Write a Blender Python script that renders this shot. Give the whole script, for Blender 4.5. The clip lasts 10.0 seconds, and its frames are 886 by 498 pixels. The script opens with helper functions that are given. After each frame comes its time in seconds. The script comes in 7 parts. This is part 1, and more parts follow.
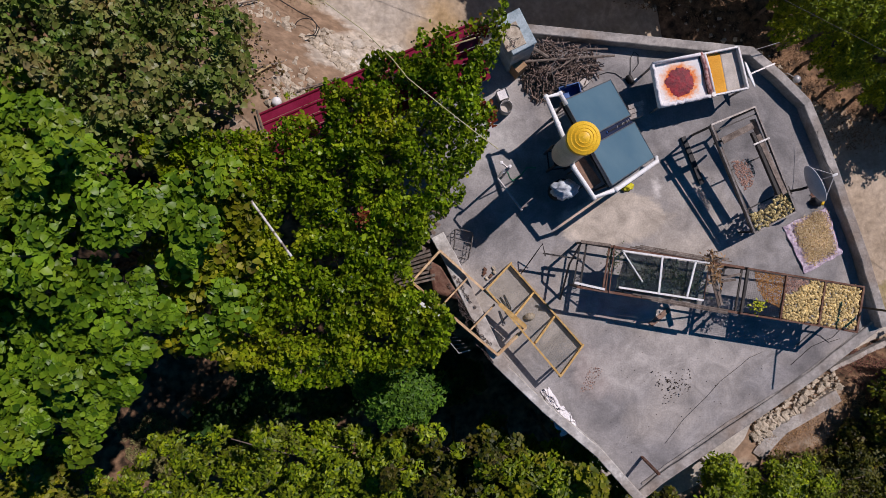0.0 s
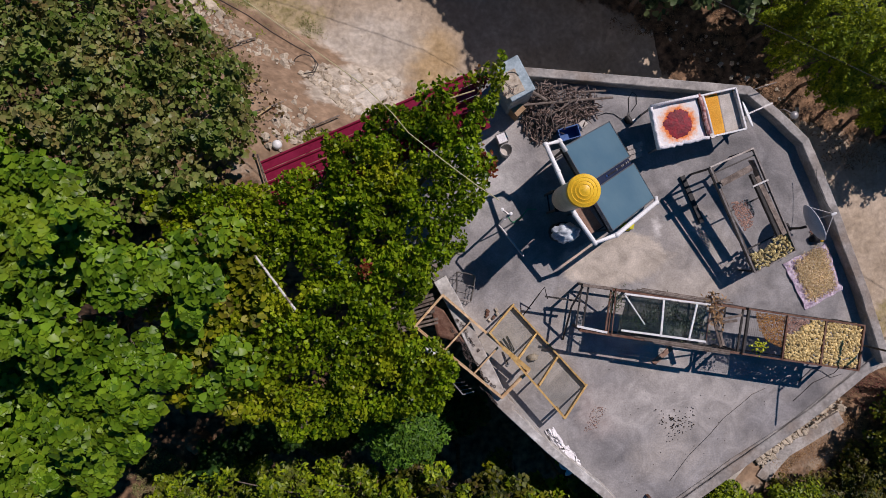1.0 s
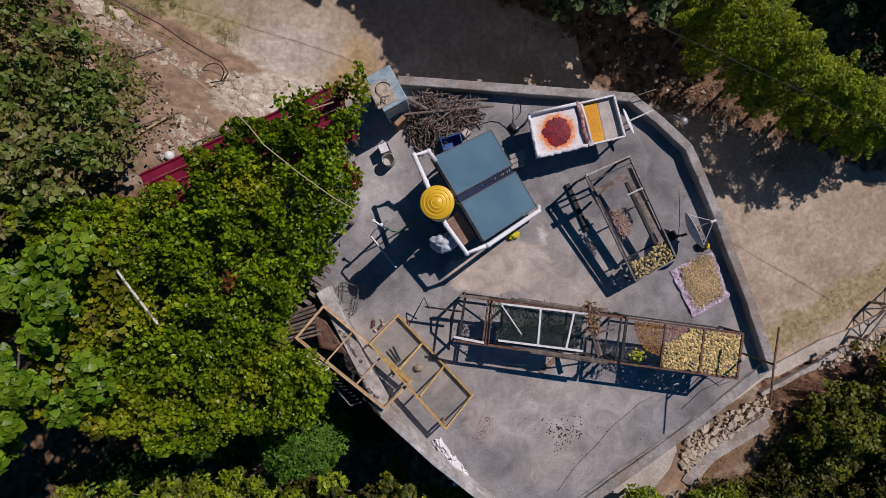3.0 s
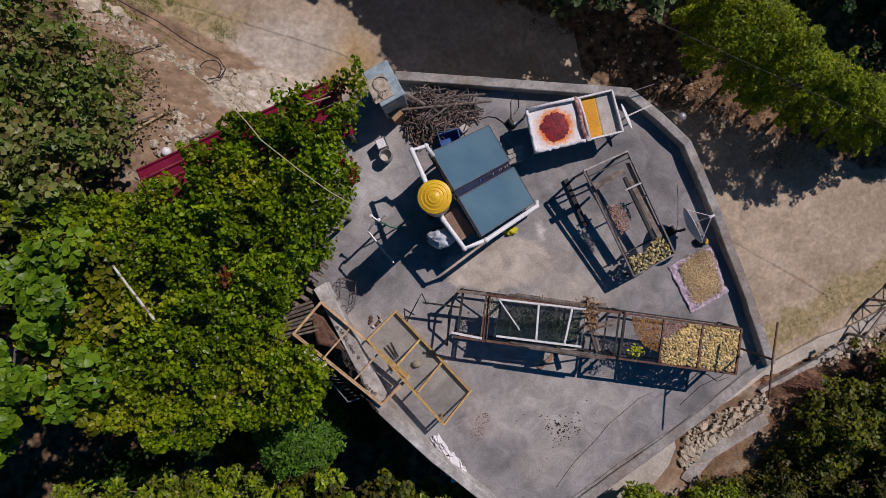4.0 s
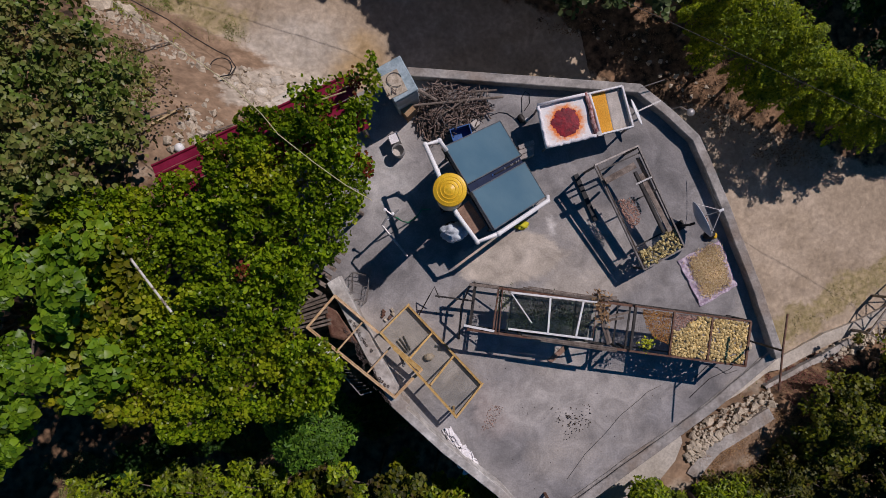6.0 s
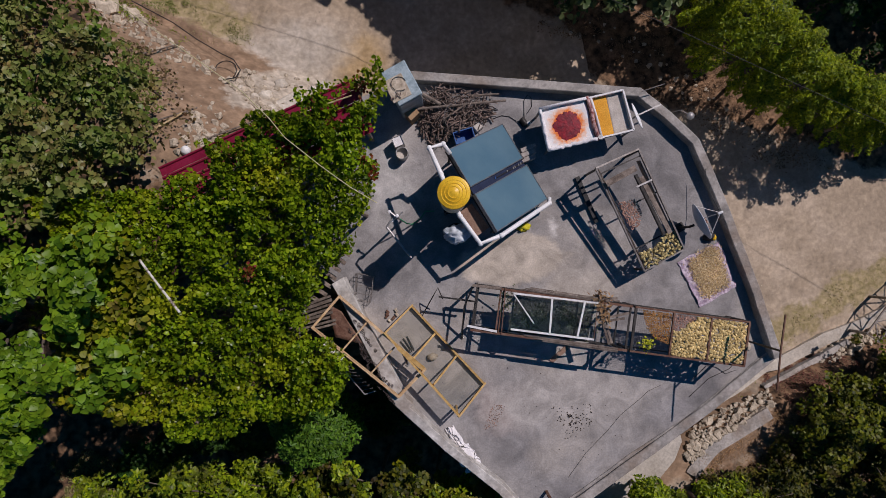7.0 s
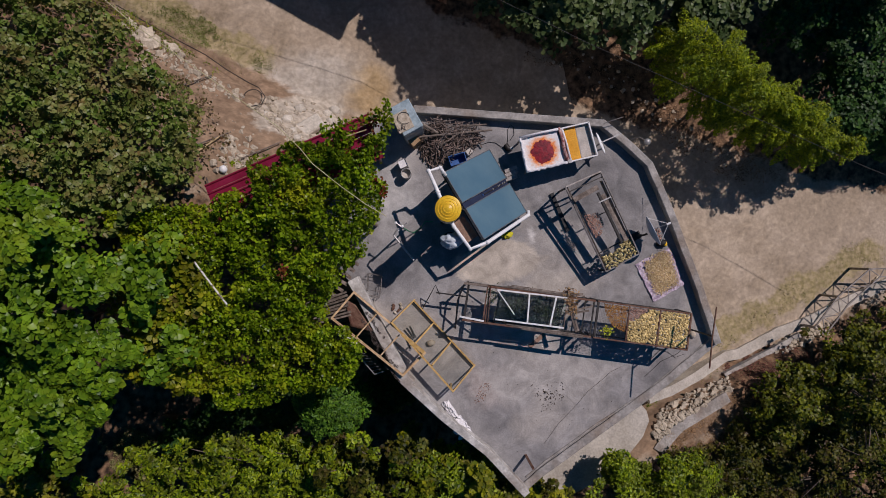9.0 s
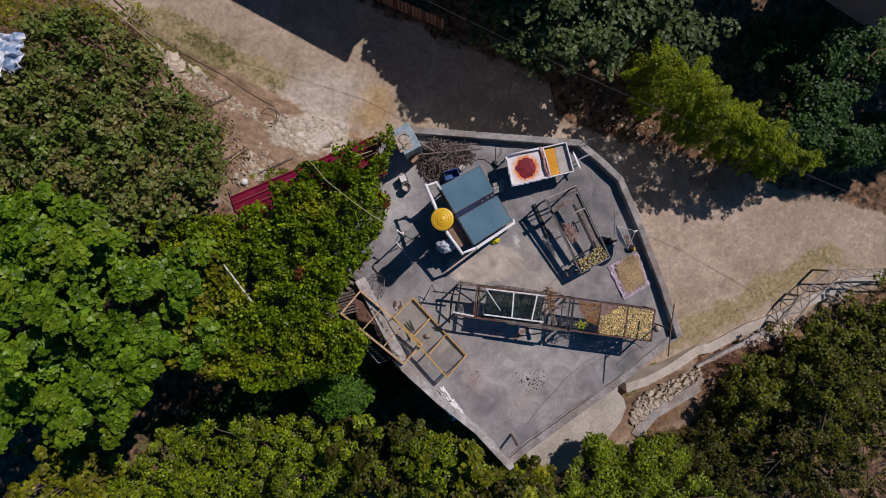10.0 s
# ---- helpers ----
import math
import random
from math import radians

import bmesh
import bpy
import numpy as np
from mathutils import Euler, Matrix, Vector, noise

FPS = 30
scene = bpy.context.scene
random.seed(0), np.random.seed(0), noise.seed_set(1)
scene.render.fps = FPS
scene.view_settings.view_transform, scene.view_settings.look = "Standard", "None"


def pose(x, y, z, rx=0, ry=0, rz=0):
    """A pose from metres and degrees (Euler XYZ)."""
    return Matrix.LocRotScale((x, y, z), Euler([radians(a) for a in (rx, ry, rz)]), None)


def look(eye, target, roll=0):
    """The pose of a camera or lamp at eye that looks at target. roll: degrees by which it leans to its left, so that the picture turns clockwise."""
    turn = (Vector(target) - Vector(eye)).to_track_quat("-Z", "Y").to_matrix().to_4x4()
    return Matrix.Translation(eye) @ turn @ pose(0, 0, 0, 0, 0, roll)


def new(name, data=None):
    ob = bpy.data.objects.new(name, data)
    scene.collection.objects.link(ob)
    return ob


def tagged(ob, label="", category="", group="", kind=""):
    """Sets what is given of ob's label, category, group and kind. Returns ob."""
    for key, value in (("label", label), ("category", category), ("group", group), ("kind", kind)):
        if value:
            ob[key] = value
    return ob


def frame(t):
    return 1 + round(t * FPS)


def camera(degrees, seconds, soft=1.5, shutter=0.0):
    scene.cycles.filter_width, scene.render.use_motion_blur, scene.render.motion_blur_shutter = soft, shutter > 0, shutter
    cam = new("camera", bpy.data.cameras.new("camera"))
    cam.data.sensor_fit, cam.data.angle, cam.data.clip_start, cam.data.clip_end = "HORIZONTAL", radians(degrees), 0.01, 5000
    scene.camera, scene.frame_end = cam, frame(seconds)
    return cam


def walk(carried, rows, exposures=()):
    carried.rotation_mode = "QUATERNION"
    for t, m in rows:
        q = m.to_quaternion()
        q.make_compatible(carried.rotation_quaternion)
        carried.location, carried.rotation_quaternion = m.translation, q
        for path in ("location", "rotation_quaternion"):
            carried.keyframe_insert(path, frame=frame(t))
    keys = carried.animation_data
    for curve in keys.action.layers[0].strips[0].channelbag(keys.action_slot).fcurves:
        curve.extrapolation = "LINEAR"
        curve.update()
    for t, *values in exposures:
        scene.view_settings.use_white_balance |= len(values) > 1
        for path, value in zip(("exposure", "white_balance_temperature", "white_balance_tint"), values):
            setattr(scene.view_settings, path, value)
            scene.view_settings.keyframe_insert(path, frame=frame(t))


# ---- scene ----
cam = camera(72.0, 10.0, soft=0.4)
ROWS = [
    (0, -0.078, 0.146, 13.687, 0.055, 0.468, -7.049),
    (0.5, -0.146, 0.704, 13.728, 0.078, 0.42, -7.7),
    (1, -0.006, 1.108, 13.76, 0.03, 0.435, -8.05),
    (1.5, 0.575, 1.294, 13.775, -0.088, 0.499, -8.232),
    (2, 1.524, 1.31, 13.772, -0.249, 0.631, -8.422),
    (2.5, 2.376, 1.157, 13.719, -0.159, 0.653, -8.537),
    (2.7, 2.618, 1.063, 13.699, -0.067, 0.685, -8.56),
    (4, 2.652, 0.863, 13.634, -0.032, 0.609, -8.659),
    (4.5, 2.565, 0.79, 13.653, 0.03, 0.578, -8.682),
    (5, 2.487, 0.735, 13.684, 0.119, 0.577, -8.712),
    (5.5, 2.406, 0.729, 13.744, 0.161, 0.525, -8.714),
    (7, 2.265, 0.775, 13.969, 0.178, 0.451, -8.668),
    (7.5, 2.26, 0.8, 14.388, 0.148, 0.429, -8.625),
    (8, 2.267, 0.794, 15.094, 0.233, 0.401, -8.618),
    (8.5, 2.301, 0.814, 15.857, 0.231, 0.425, -8.602),
    (9, 2.362, 0.837, 16.759, 0.271, 0.387, -8.573),
    (9.5, 2.449, 0.865, 17.765, 0.294, 0.394, -8.565),
    (10, 2.532, 0.933, 19.066, 0.249, 0.399, -8.501),
]
EXPOSURE = [(0.0, 0.23, 6450, 23), (1.5, 0.17, 6450, 23), (2.5, 0.08, 6450, 23), (4.0, -0.04, 6450, 23), (7.5, -0.07, 6450, 23), (9.0, -0.09, 6450, 23), (10.0, -0.06, 6450, 23)]
walk(cam, [(t, pose(x, y, z, rx, ry, rz)) for t, x, y, z, rx, ry, rz in ROWS], EXPOSURE)

# ---- light ----
SUN_AZ, SUN_EL = radians(34.5), radians(50.5)
world = bpy.data.worlds.new("world")
scene.world = world
world.use_nodes = True
wn = world.node_tree
sky = wn.nodes.new("ShaderNodeTexSky")
sky.sky_type = "NISHITA"
sky.sun_disc = False
sky.ozone_density = 6.0
sky.dust_density = 0.2
sky.air_density = 1.2
sky.sun_elevation = SUN_EL
sky.sun_rotation = radians(90) - SUN_AZ
deep = wn.nodes.new("ShaderNodeHueSaturation")
deep.inputs["Saturation"].default_value = 2.2
wn.links.new(sky.outputs[0], deep.inputs["Color"])
wn.links.new(deep.outputs[0], wn.nodes["Background"].inputs[0])
wn.nodes["Background"].inputs[1].default_value = 0.033
sun = new("sun", bpy.data.lights.new("sun", "SUN"))
sun.data.energy, sun.data.angle, sun.data.color = 3.2, radians(0.55), (1.0, 0.955, 0.89)
SUN_DIR = Vector((math.cos(SUN_AZ) * math.cos(SUN_EL), math.sin(SUN_AZ) * math.cos(SUN_EL), math.sin(SUN_EL)))
sun.matrix_world = look(SUN_DIR * 60, (0, 0, 0))

rng = np.random.default_rng(7)
rnd = random.Random(11)


# ---- materials ----
def material(name, c1, c2, scale=4.0, rough=0.85, metal=0.0, bump=0.15, fine=40.0, spread=0.0, island=False, c3=None, contrast=(0.38, 0.62), spec=0.35, mottle=0.15, mid=None):
    """Two colours mixed by broad noise, mottled by fine noise, with a small relief; spread: value change from piece to piece."""
    m = bpy.data.materials.new(name)
    m.use_nodes = True
    nt = m.node_tree
    N, L = nt.nodes, nt.links
    bs = N["Principled BSDF"]
    tc = N.new("ShaderNodeTexCoord")
    big = N.new("ShaderNodeTexNoise")
    big.inputs["Scale"].default_value, big.inputs["Detail"].default_value, big.inputs["Roughness"].default_value = scale, 6, 0.62
    small = N.new("ShaderNodeTexNoise")
    small.inputs["Scale"].default_value, small.inputs["Detail"].default_value = fine, 5
    L.new(tc.outputs["Object"], big.inputs["Vector"])
    L.new(tc.outputs["Object"], small.inputs["Vector"])
    ramp = N.new("ShaderNodeValToRGB")
    ramp.color_ramp.elements[0].position, ramp.color_ramp.elements[1].position = contrast
    ramp.color_ramp.elements[0].color, ramp.color_ramp.elements[1].color = (*c1, 1), (*c2, 1)
    L.new(big.outputs["Fac"], ramp.inputs["Fac"])
    col = ramp.outputs["Color"]
    if c3:
        third = N.new("ShaderNodeTexNoise")
        third.inputs["Scale"].default_value, third.inputs["Detail"].default_value = scale * 0.37, 8
        L.new(tc.outputs["Object"], third.inputs["Vector"])
        r3 = N.new("ShaderNodeValToRGB")
        r3.color_ramp.elements[0].position, r3.color_ramp.elements[1].position = 0.5, 0.66
        L.new(third.outputs["Fac"], r3.inputs["Fac"])
        mx = N.new("ShaderNodeMix")
        mx.data_type = "RGBA"
        L.new(r3.outputs["Color"], mx.inputs["Factor"])
        L.new(col, mx.inputs["A"])
        mx.inputs["B"].default_value = (*c3, 1)
        col = mx.outputs["Result"]
    hsv = N.new("ShaderNodeHueSaturation")
    L.new(col, hsv.inputs["Color"])
    val = N.new("ShaderNodeMapRange")
    val.inputs["From Min"].default_value, val.inputs["From Max"].default_value = 0.3, 0.7
    val.inputs["To Min"].default_value, val.inputs["To Max"].default_value = 1 - mottle, 1 + mottle
    L.new(small.outputs["Fac"], val.inputs["Value"])
    value = val.outputs["Result"]
    if mid:
        blot = N.new("ShaderNodeTexNoise")
        blot.inputs["Scale"].default_value, blot.inputs["Detail"].default_value, blot.inputs["Roughness"].default_value = mid[0], 8, 0.7
        blot.inputs["Distortion"].default_value = 0.8
        L.new(tc.outputs["Object"], blot.inputs["Vector"])
        mb = N.new("ShaderNodeMapRange")
        mb.inputs["From Min"].default_value, mb.inputs["From Max"].default_value = 0.33, 0.67
        mb.inputs["To Min"].default_value, mb.inputs["To Max"].default_value = 1 - mid[1], 1 + mid[1]
        L.new(blot.outputs["Fac"], mb.inputs["Value"])
        mm = N.new("ShaderNodeMath")
        mm.operation = "MULTIPLY"
        L.new(value, mm.inputs[0])
        L.new(mb.outputs["Result"], mm.inputs[1])
        value = mm.outputs[0]
    if spread:
        src = N.new("ShaderNodeNewGeometry").outputs["Random Per Island"] if island else N.new("ShaderNodeObjectInfo").outputs["Random"]
        mr = N.new("ShaderNodeMapRange")
        mr.inputs["To Min"].default_value, mr.inputs["To Max"].default_value = 1 - spread, 1 + spread
        L.new(src, mr.inputs["Value"])
        mul = N.new("ShaderNodeMath")
        mul.operation = "MULTIPLY"
        L.new(value, mul.inputs[0])
        L.new(mr.outputs["Result"], mul.inputs[1])
        value = mul.outputs[0]
    L.new(value, hsv.inputs["Value"])
    L.new(hsv.outputs["Color"], bs.inputs["Base Color"])
    bs.inputs["Roughness"].default_value, bs.inputs["Metallic"].default_value = rough, metal
    bs.inputs["Specular IOR Level"].default_value = spec
    if bump:
        bp = N.new("ShaderNodeBump")
        bp.inputs["Strength"].default_value, bp.inputs["Distance"].default_value = bump, 0.02
        L.new(small.outputs["Fac"], bp.inputs["Height"])
        L.new(bp.outputs["Normal"], bs.inputs["Normal"])
    return m


def overlay(m, mask_of, c1, c2, scale):
    """Another surface laid over a material where mask_of(nodes, links, texture coordinates) gives a mask."""
    N, L = m.node_tree.nodes, m.node_tree.links
    hsv = next(n for n in N if n.bl_idname == "ShaderNodeHueSaturation")
    tc = next(n for n in N if n.bl_idname == "ShaderNodeTexCoord")
    src = hsv.inputs["Color"].links[0].from_socket
    tex = N.new("ShaderNodeTexNoise")
    tex.inputs["Scale"].default_value, tex.inputs["Detail"].default_value = scale, 7
    L.new(tc.outputs["Object"], tex.inputs["Vector"])
    ramp = N.new("ShaderNodeValToRGB")
    ramp.color_ramp.elements[0].position, ramp.color_ramp.elements[1].position = 0.35, 0.65
    ramp.color_ramp.elements[0].color, ramp.color_ramp.elements[1].color = (*c1, 1), (*c2, 1)
    L.new(tex.outputs["Fac"], ramp.inputs["Fac"])
    mx = N.new("ShaderNodeMix")
    mx.data_type = "RGBA"
    L.new(mask_of(N, L, tc), mx.inputs["Factor"])
    L.new(src, mx.inputs["A"])
    L.new(ramp.outputs["Color"], mx.inputs["B"])
    L.new(mx.outputs["Result"], hsv.inputs["Color"])


def ragged(N, L, tc, base, amount, scale, lo, hi):
    """The base value made ragged by noise, then cut between lo and hi."""
    nz = N.new("ShaderNodeTexNoise")
    nz.inputs["Scale"].default_value, nz.inputs["Detail"].default_value, nz.inputs["Roughness"].default_value = scale, 8, 0.65
    L.new(tc.outputs["Object"], nz.inputs["Vector"])
    ma = N.new("ShaderNodeMath")
    ma.operation = "MULTIPLY_ADD"
    ma.inputs[1].default_value = amount
    L.new(nz.outputs["Fac"], ma.inputs[0])
    L.new(base, ma.inputs[2])
    mr = N.new("ShaderNodeMapRange")
    mr.interpolation_type = "SMOOTHSTEP"
    mr.inputs["From Min"].default_value, mr.inputs["From Max"].default_value = lo + amount / 2, hi + amount / 2
    L.new(ma.outputs[0], mr.inputs["Value"])
    return mr.outputs["Result"]


def spot(x, y, r, amount=0.9, scale=1.4, soft=0.25, stretch=(1, 1)):
    """A mask for one ragged patch round a point of the plan."""
    def mask(N, L, tc):
        mp = N.new("ShaderNodeMapping")
        mp.inputs["Location"].default_value = (-x / stretch[0], -y / stretch[1], 0)
        mp.inputs["Scale"].default_value = (1 / stretch[0], 1 / stretch[1], 0)
        L.new(tc.outputs["Object"], mp.inputs["Vector"])
        ln = N.new("ShaderNodeVectorMath")
        ln.operation = "LENGTH"
        L.new(mp.outputs["Vector"], ln.inputs[0])
        neg = N.new("ShaderNodeMath")
        neg.operation = "MULTIPLY"
        neg.inputs[1].default_value = -1.0
        L.new(ln.outputs["Value"], neg.inputs[0])
        return ragged(N, L, tc, neg.outputs[0], amount, scale, -r - soft, -r + soft)
    return mask


def by_attribute(name, amount=1.2, scale=2.2):
    """A mask from a value stored on the mesh, with a ragged edge."""
    def mask(N, L, tc):
        at = N.new("ShaderNodeAttribute")
        at.attribute_name = name
        return ragged(N, L, tc, at.outputs["Fac"], amount, scale, -0.15, 0.15)
    return mask


def leaf_material(name, colours, rough=0.55, through_light=0.3, alt=None, patch_scale=0.9, patch_at=(0.52, 0.64), swing=(0.62, 1.3)):
    """A leaf: its colour picked leaf by leaf from a row of colours, thin enough to let some sun through; alt: the colours of patches where the plant ages."""
    m = bpy.data.materials.new(name)
    m.use_nodes = True
    nt = m.node_tree
    N, L = nt.nodes, nt.links
    bs = N["Principled BSDF"]
    geo = N.new("ShaderNodeNewGeometry")
    tc = N.new("ShaderNodeTexCoord")

    def row(cols):
        ramp = N.new("ShaderNodeValToRGB")
        els = ramp.color_ramp.elements
        while len(els) < len(cols):
            els.new(0.5)
        for i, c in enumerate(cols):
            els[i].position, els[i].color = i / (len(cols) - 1), (*c, 1)
        L.new(geo.outputs["Random Per Island"], ramp.inputs["Fac"])
        return ramp.outputs["Color"]

    col = row(colours)
    if alt:
        where = N.new("ShaderNodeTexNoise")
        where.inputs["Scale"].default_value, where.inputs["Detail"].default_value, where.inputs["Roughness"].default_value = patch_scale, 6, 0.7
        L.new(tc.outputs["Object"], where.inputs["Vector"])
        edge = N.new("ShaderNodeMapRange")
        edge.inputs["From Min"].default_value, edge.inputs["From Max"].default_value = patch_at
        L.new(where.outputs["Fac"], edge.inputs["Value"])
        mx = N.new("ShaderNodeMix")
        mx.data_type = "RGBA"
        L.new(edge.outputs["Result"], mx.inputs["Factor"])
        L.new(col, mx.inputs["A"])
        L.new(row(alt), mx.inputs["B"])
        col = mx.outputs["Result"]
    patch = N.new("ShaderNodeTexNoise")
    patch.inputs["Scale"].default_value, patch.inputs["Detail"].default_value = 1.3, 4
    L.new(tc.outputs["Object"], patch.inputs["Vector"])
    mr = N.new("ShaderNodeMapRange")
    mr.inputs["From Min"].default_value, mr.inputs["From Max"].default_value = 0.3, 0.7
    mr.inputs["To Min"].default_value, mr.inputs["To Max"].default_value = swing
    L.new(patch.outputs["Fac"], mr.inputs["Value"])
    hsv = N.new("ShaderNodeHueSaturation")
    L.new(col, hsv.inputs["Color"])
    L.new(mr.outputs["Result"], hsv.inputs["Value"])
    L.new(hsv.outputs["Color"], bs.inputs["Base Color"])
    bs.inputs["Roughness"].default_value = rough
    bs.inputs["Specular IOR Level"].default_value = 0.25
    tr = N.new("ShaderNodeBsdfTranslucent")
    L.new(hsv.outputs["Color"], tr.inputs["Color"])
    mix = N.new("ShaderNodeMixShader")
    mix.inputs[0].default_value = through_light
    L.new(bs.outputs[0], mix.inputs[1])
    L.new(tr.outputs[0], mix.inputs[2])
    L.new(mix.outputs[0], N["Material Output"].inputs["Surface"])
    return m



M_CONCRETE = material("concrete", (0.175, 0.168, 0.165), (0.315, 0.30, 0.29), 0.8, 0.88, bump=0.25, fine=26, c3=(0.40, 0.36, 0.315), contrast=(0.35, 0.65), mottle=0.12, mid=(2.0, 0.27))
overlay(M_CONCRETE, spot(3.7, 0.35, 0.72, 0.8, 1.6, 0.08, (1.7, 0.8)), (0.40, 0.35, 0.29), (0.50, 0.44, 0.37), 3.0)
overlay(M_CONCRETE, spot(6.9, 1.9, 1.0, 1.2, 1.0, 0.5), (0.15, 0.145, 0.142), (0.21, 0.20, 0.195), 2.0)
overlay(M_CONCRETE, spot(2.9, -3.0, 0.45, 1.2, 2.5, 0.4), (0.33, 0.26, 0.23), (0.38, 0.33, 0.30), 5.0)
overlay(M_CONCRETE, spot(4.72, 0.95, 0.10, 0.35, 5.0, 0.08, (0.8, 1.7)), (0.50, 0.47, 0.44), (0.58, 0.55, 0.52), 6.0)
overlay(M_CONCRETE, spot(1.2, 2.6, 0.8, 1.6, 1.3, 0.5, (0.8, 1.2)), (0.36, 0.35, 0.335), (0.46, 0.44, 0.42), 3.0)
overlay(M_CONCRETE, spot(4.6, -2.9, 0.9, 2.2, 1.1, 0.5, (2.0, 0.7)), (0.35, 0.325, 0.30), (0.43, 0.40, 0.37), 3.0)
M_PARAPET = material("parapet_plaster", (0.25, 0.235, 0.215), (0.40, 0.37, 0.335), 2.6, 0.92, bump=0.5, fine=16, c3=(0.25, 0.205, 0.165), mid=(5.0, 0.18))
M_WHITEWASH = material("worn_whitewash", (0.36, 0.34, 0.31), (0.58, 0.56, 0.52), 3.0, 0.92, bump=0.5, fine=16, c3=(0.32, 0.28, 0.24), mid=(6.0, 0.2))
M_WALL = material("house_plaster", (0.45, 0.42, 0.38), (0.55, 0.52, 0.47), 1.2, 0.9)
M_GROUND = material("dusty_ground", (0.30, 0.232, 0.158), (0.45, 0.362, 0.27), 0.55, 0.97, bump=0.6, fine=7, c3=(0.36, 0.285, 0.205), contrast=(0.34, 0.64), mottle=0.16, mid=(2.6, 0.2))
# brown leaf litter, with dark tones that paint deep shade under the trees
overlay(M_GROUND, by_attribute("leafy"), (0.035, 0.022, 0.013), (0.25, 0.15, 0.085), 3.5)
overlay(M_GROUND, by_attribute("verge", 1.6, 1.6), (0.25, 0.205, 0.095), (0.38, 0.30, 0.175), 6.0)
overlay(M_GROUND, spot(0.35, 7.3, 0.85, 1.0, 1.3, 0.35, (1.0, 1.0)), (0.34, 0.235, 0.12), (0.42, 0.30, 0.165), 4.0)
overlay(M_GROUND, spot(-2.4, 7.0, 0.6, 0.9, 1.6, 0.25, (1.1, 0.8)), (0.20, 0.185, 0.17), (0.31, 0.285, 0.26), 4.0)
overlay(M_GROUND, spot(-1.6, 7.9, 1.2, 1.8, 0.9, 0.6, (1.3, 0.8)), (0.385, 0.335, 0.27), (0.47, 0.415, 0.345), 3.0)
overlay(M_GROUND, by_attribute("soil", 0.9), (0.195, 0.128, 0.08), (0.315, 0.215, 0.138), 2.4)
overlay(M_GROUND, by_attribute("pale"), (0.38, 0.325, 0.255), (0.50, 0.435, 0.35), 3.5)
M_STONE = material("limestone", (0.37, 0.31, 0.23), (0.57, 0.49, 0.38), 3.0, 0.9, bump=0.6, fine=18, spread=0.2)
M_STEEL = material("dull_steel", (0.16, 0.14, 0.125), (0.27, 0.25, 0.235), 6, 0.55, 0.55, bump=0.1)
M_RUST = material("rusty_steel", (0.13, 0.06, 0.04), (0.22, 0.13, 0.09), 9, 0.8, 0.35, bump=0.25)
M_DARKSTEEL = material("dark_steel", (0.03, 0.028, 0.027), (0.06, 0.055, 0.05), 6, 0.55, 0.5)
M_WHITE = material("white_plastic", (0.72, 0.72, 0.71), (0.82, 0.82, 0.80), 3, 0.4, bump=0.02)
M_WHITEFRAME = material("white_paint", (0.66, 0.65, 0.63), (0.80, 0.79, 0.77), 9, 0.55, bump=0.1)
M_YELLOWWOOD = material("varnished_pine", (0.42, 0.25, 0.075), (0.56, 0.37, 0.14), 7, 0.5, bump=0.2, fine=30, spread=0.12)
M_GREYWOOD = material("weathered_wood", (0.11, 0.085, 0.068), (0.235, 0.19, 0.155), 8, 0.9, bump=0.5, fine=30, spread=0.3)
M_LOG = material("dry_branch", (0.085, 0.055, 0.045), (0.20, 0.15, 0.125), 6, 0.9, bump=0.6, fine=25, spread=0.4, island=True)
M_TANKCAP = material("yellow_plastic", (0.72, 0.42, 0.02), (0.80, 0.50, 0.03), 3, 0.38, bump=0.04)
M_TANKBODY = material("cream_metal", (0.58, 0.49, 0.34), (0.68, 0.60, 0.44), 3, 0.45, bump=0.04)
M_COLLECTOR = material("collector_absorber", (0.072, 0.150, 0.205), (0.10, 0.185, 0.235), 0.9, 0.28, bump=0.0, spec=0.6, mottle=0.02)
M_ALU = material("aluminium", (0.13, 0.14, 0.15), (0.20, 0.21, 0.22), 5, 0.45, 0.6, bump=0.03)
M_BROWNBOARD = material("brown_board", (0.22, 0.13, 0.09), (0.30, 0.19, 0.135), 6, 0.8)
M_MAROON = material("maroon_sheet", (0.25, 0.014, 0.045), (0.33, 0.024, 0.07), 3, 0.4, 0.1, bump=0.05)
M_BARK = material("bark", (0.09, 0.07, 0.055), (0.19, 0.15, 0.12), 7, 0.95, bump=0.8, fine=22)
M_CLOTHWHITE = material("white_cloth", (0.68, 0.66, 0.66), (0.80, 0.78, 0.78), 6, 0.9, bump=0.3)
M_BLUE = material("blue_plastic", (0.025, 0.09, 0.27), (0.05, 0.14, 0.36), 3, 0.5)

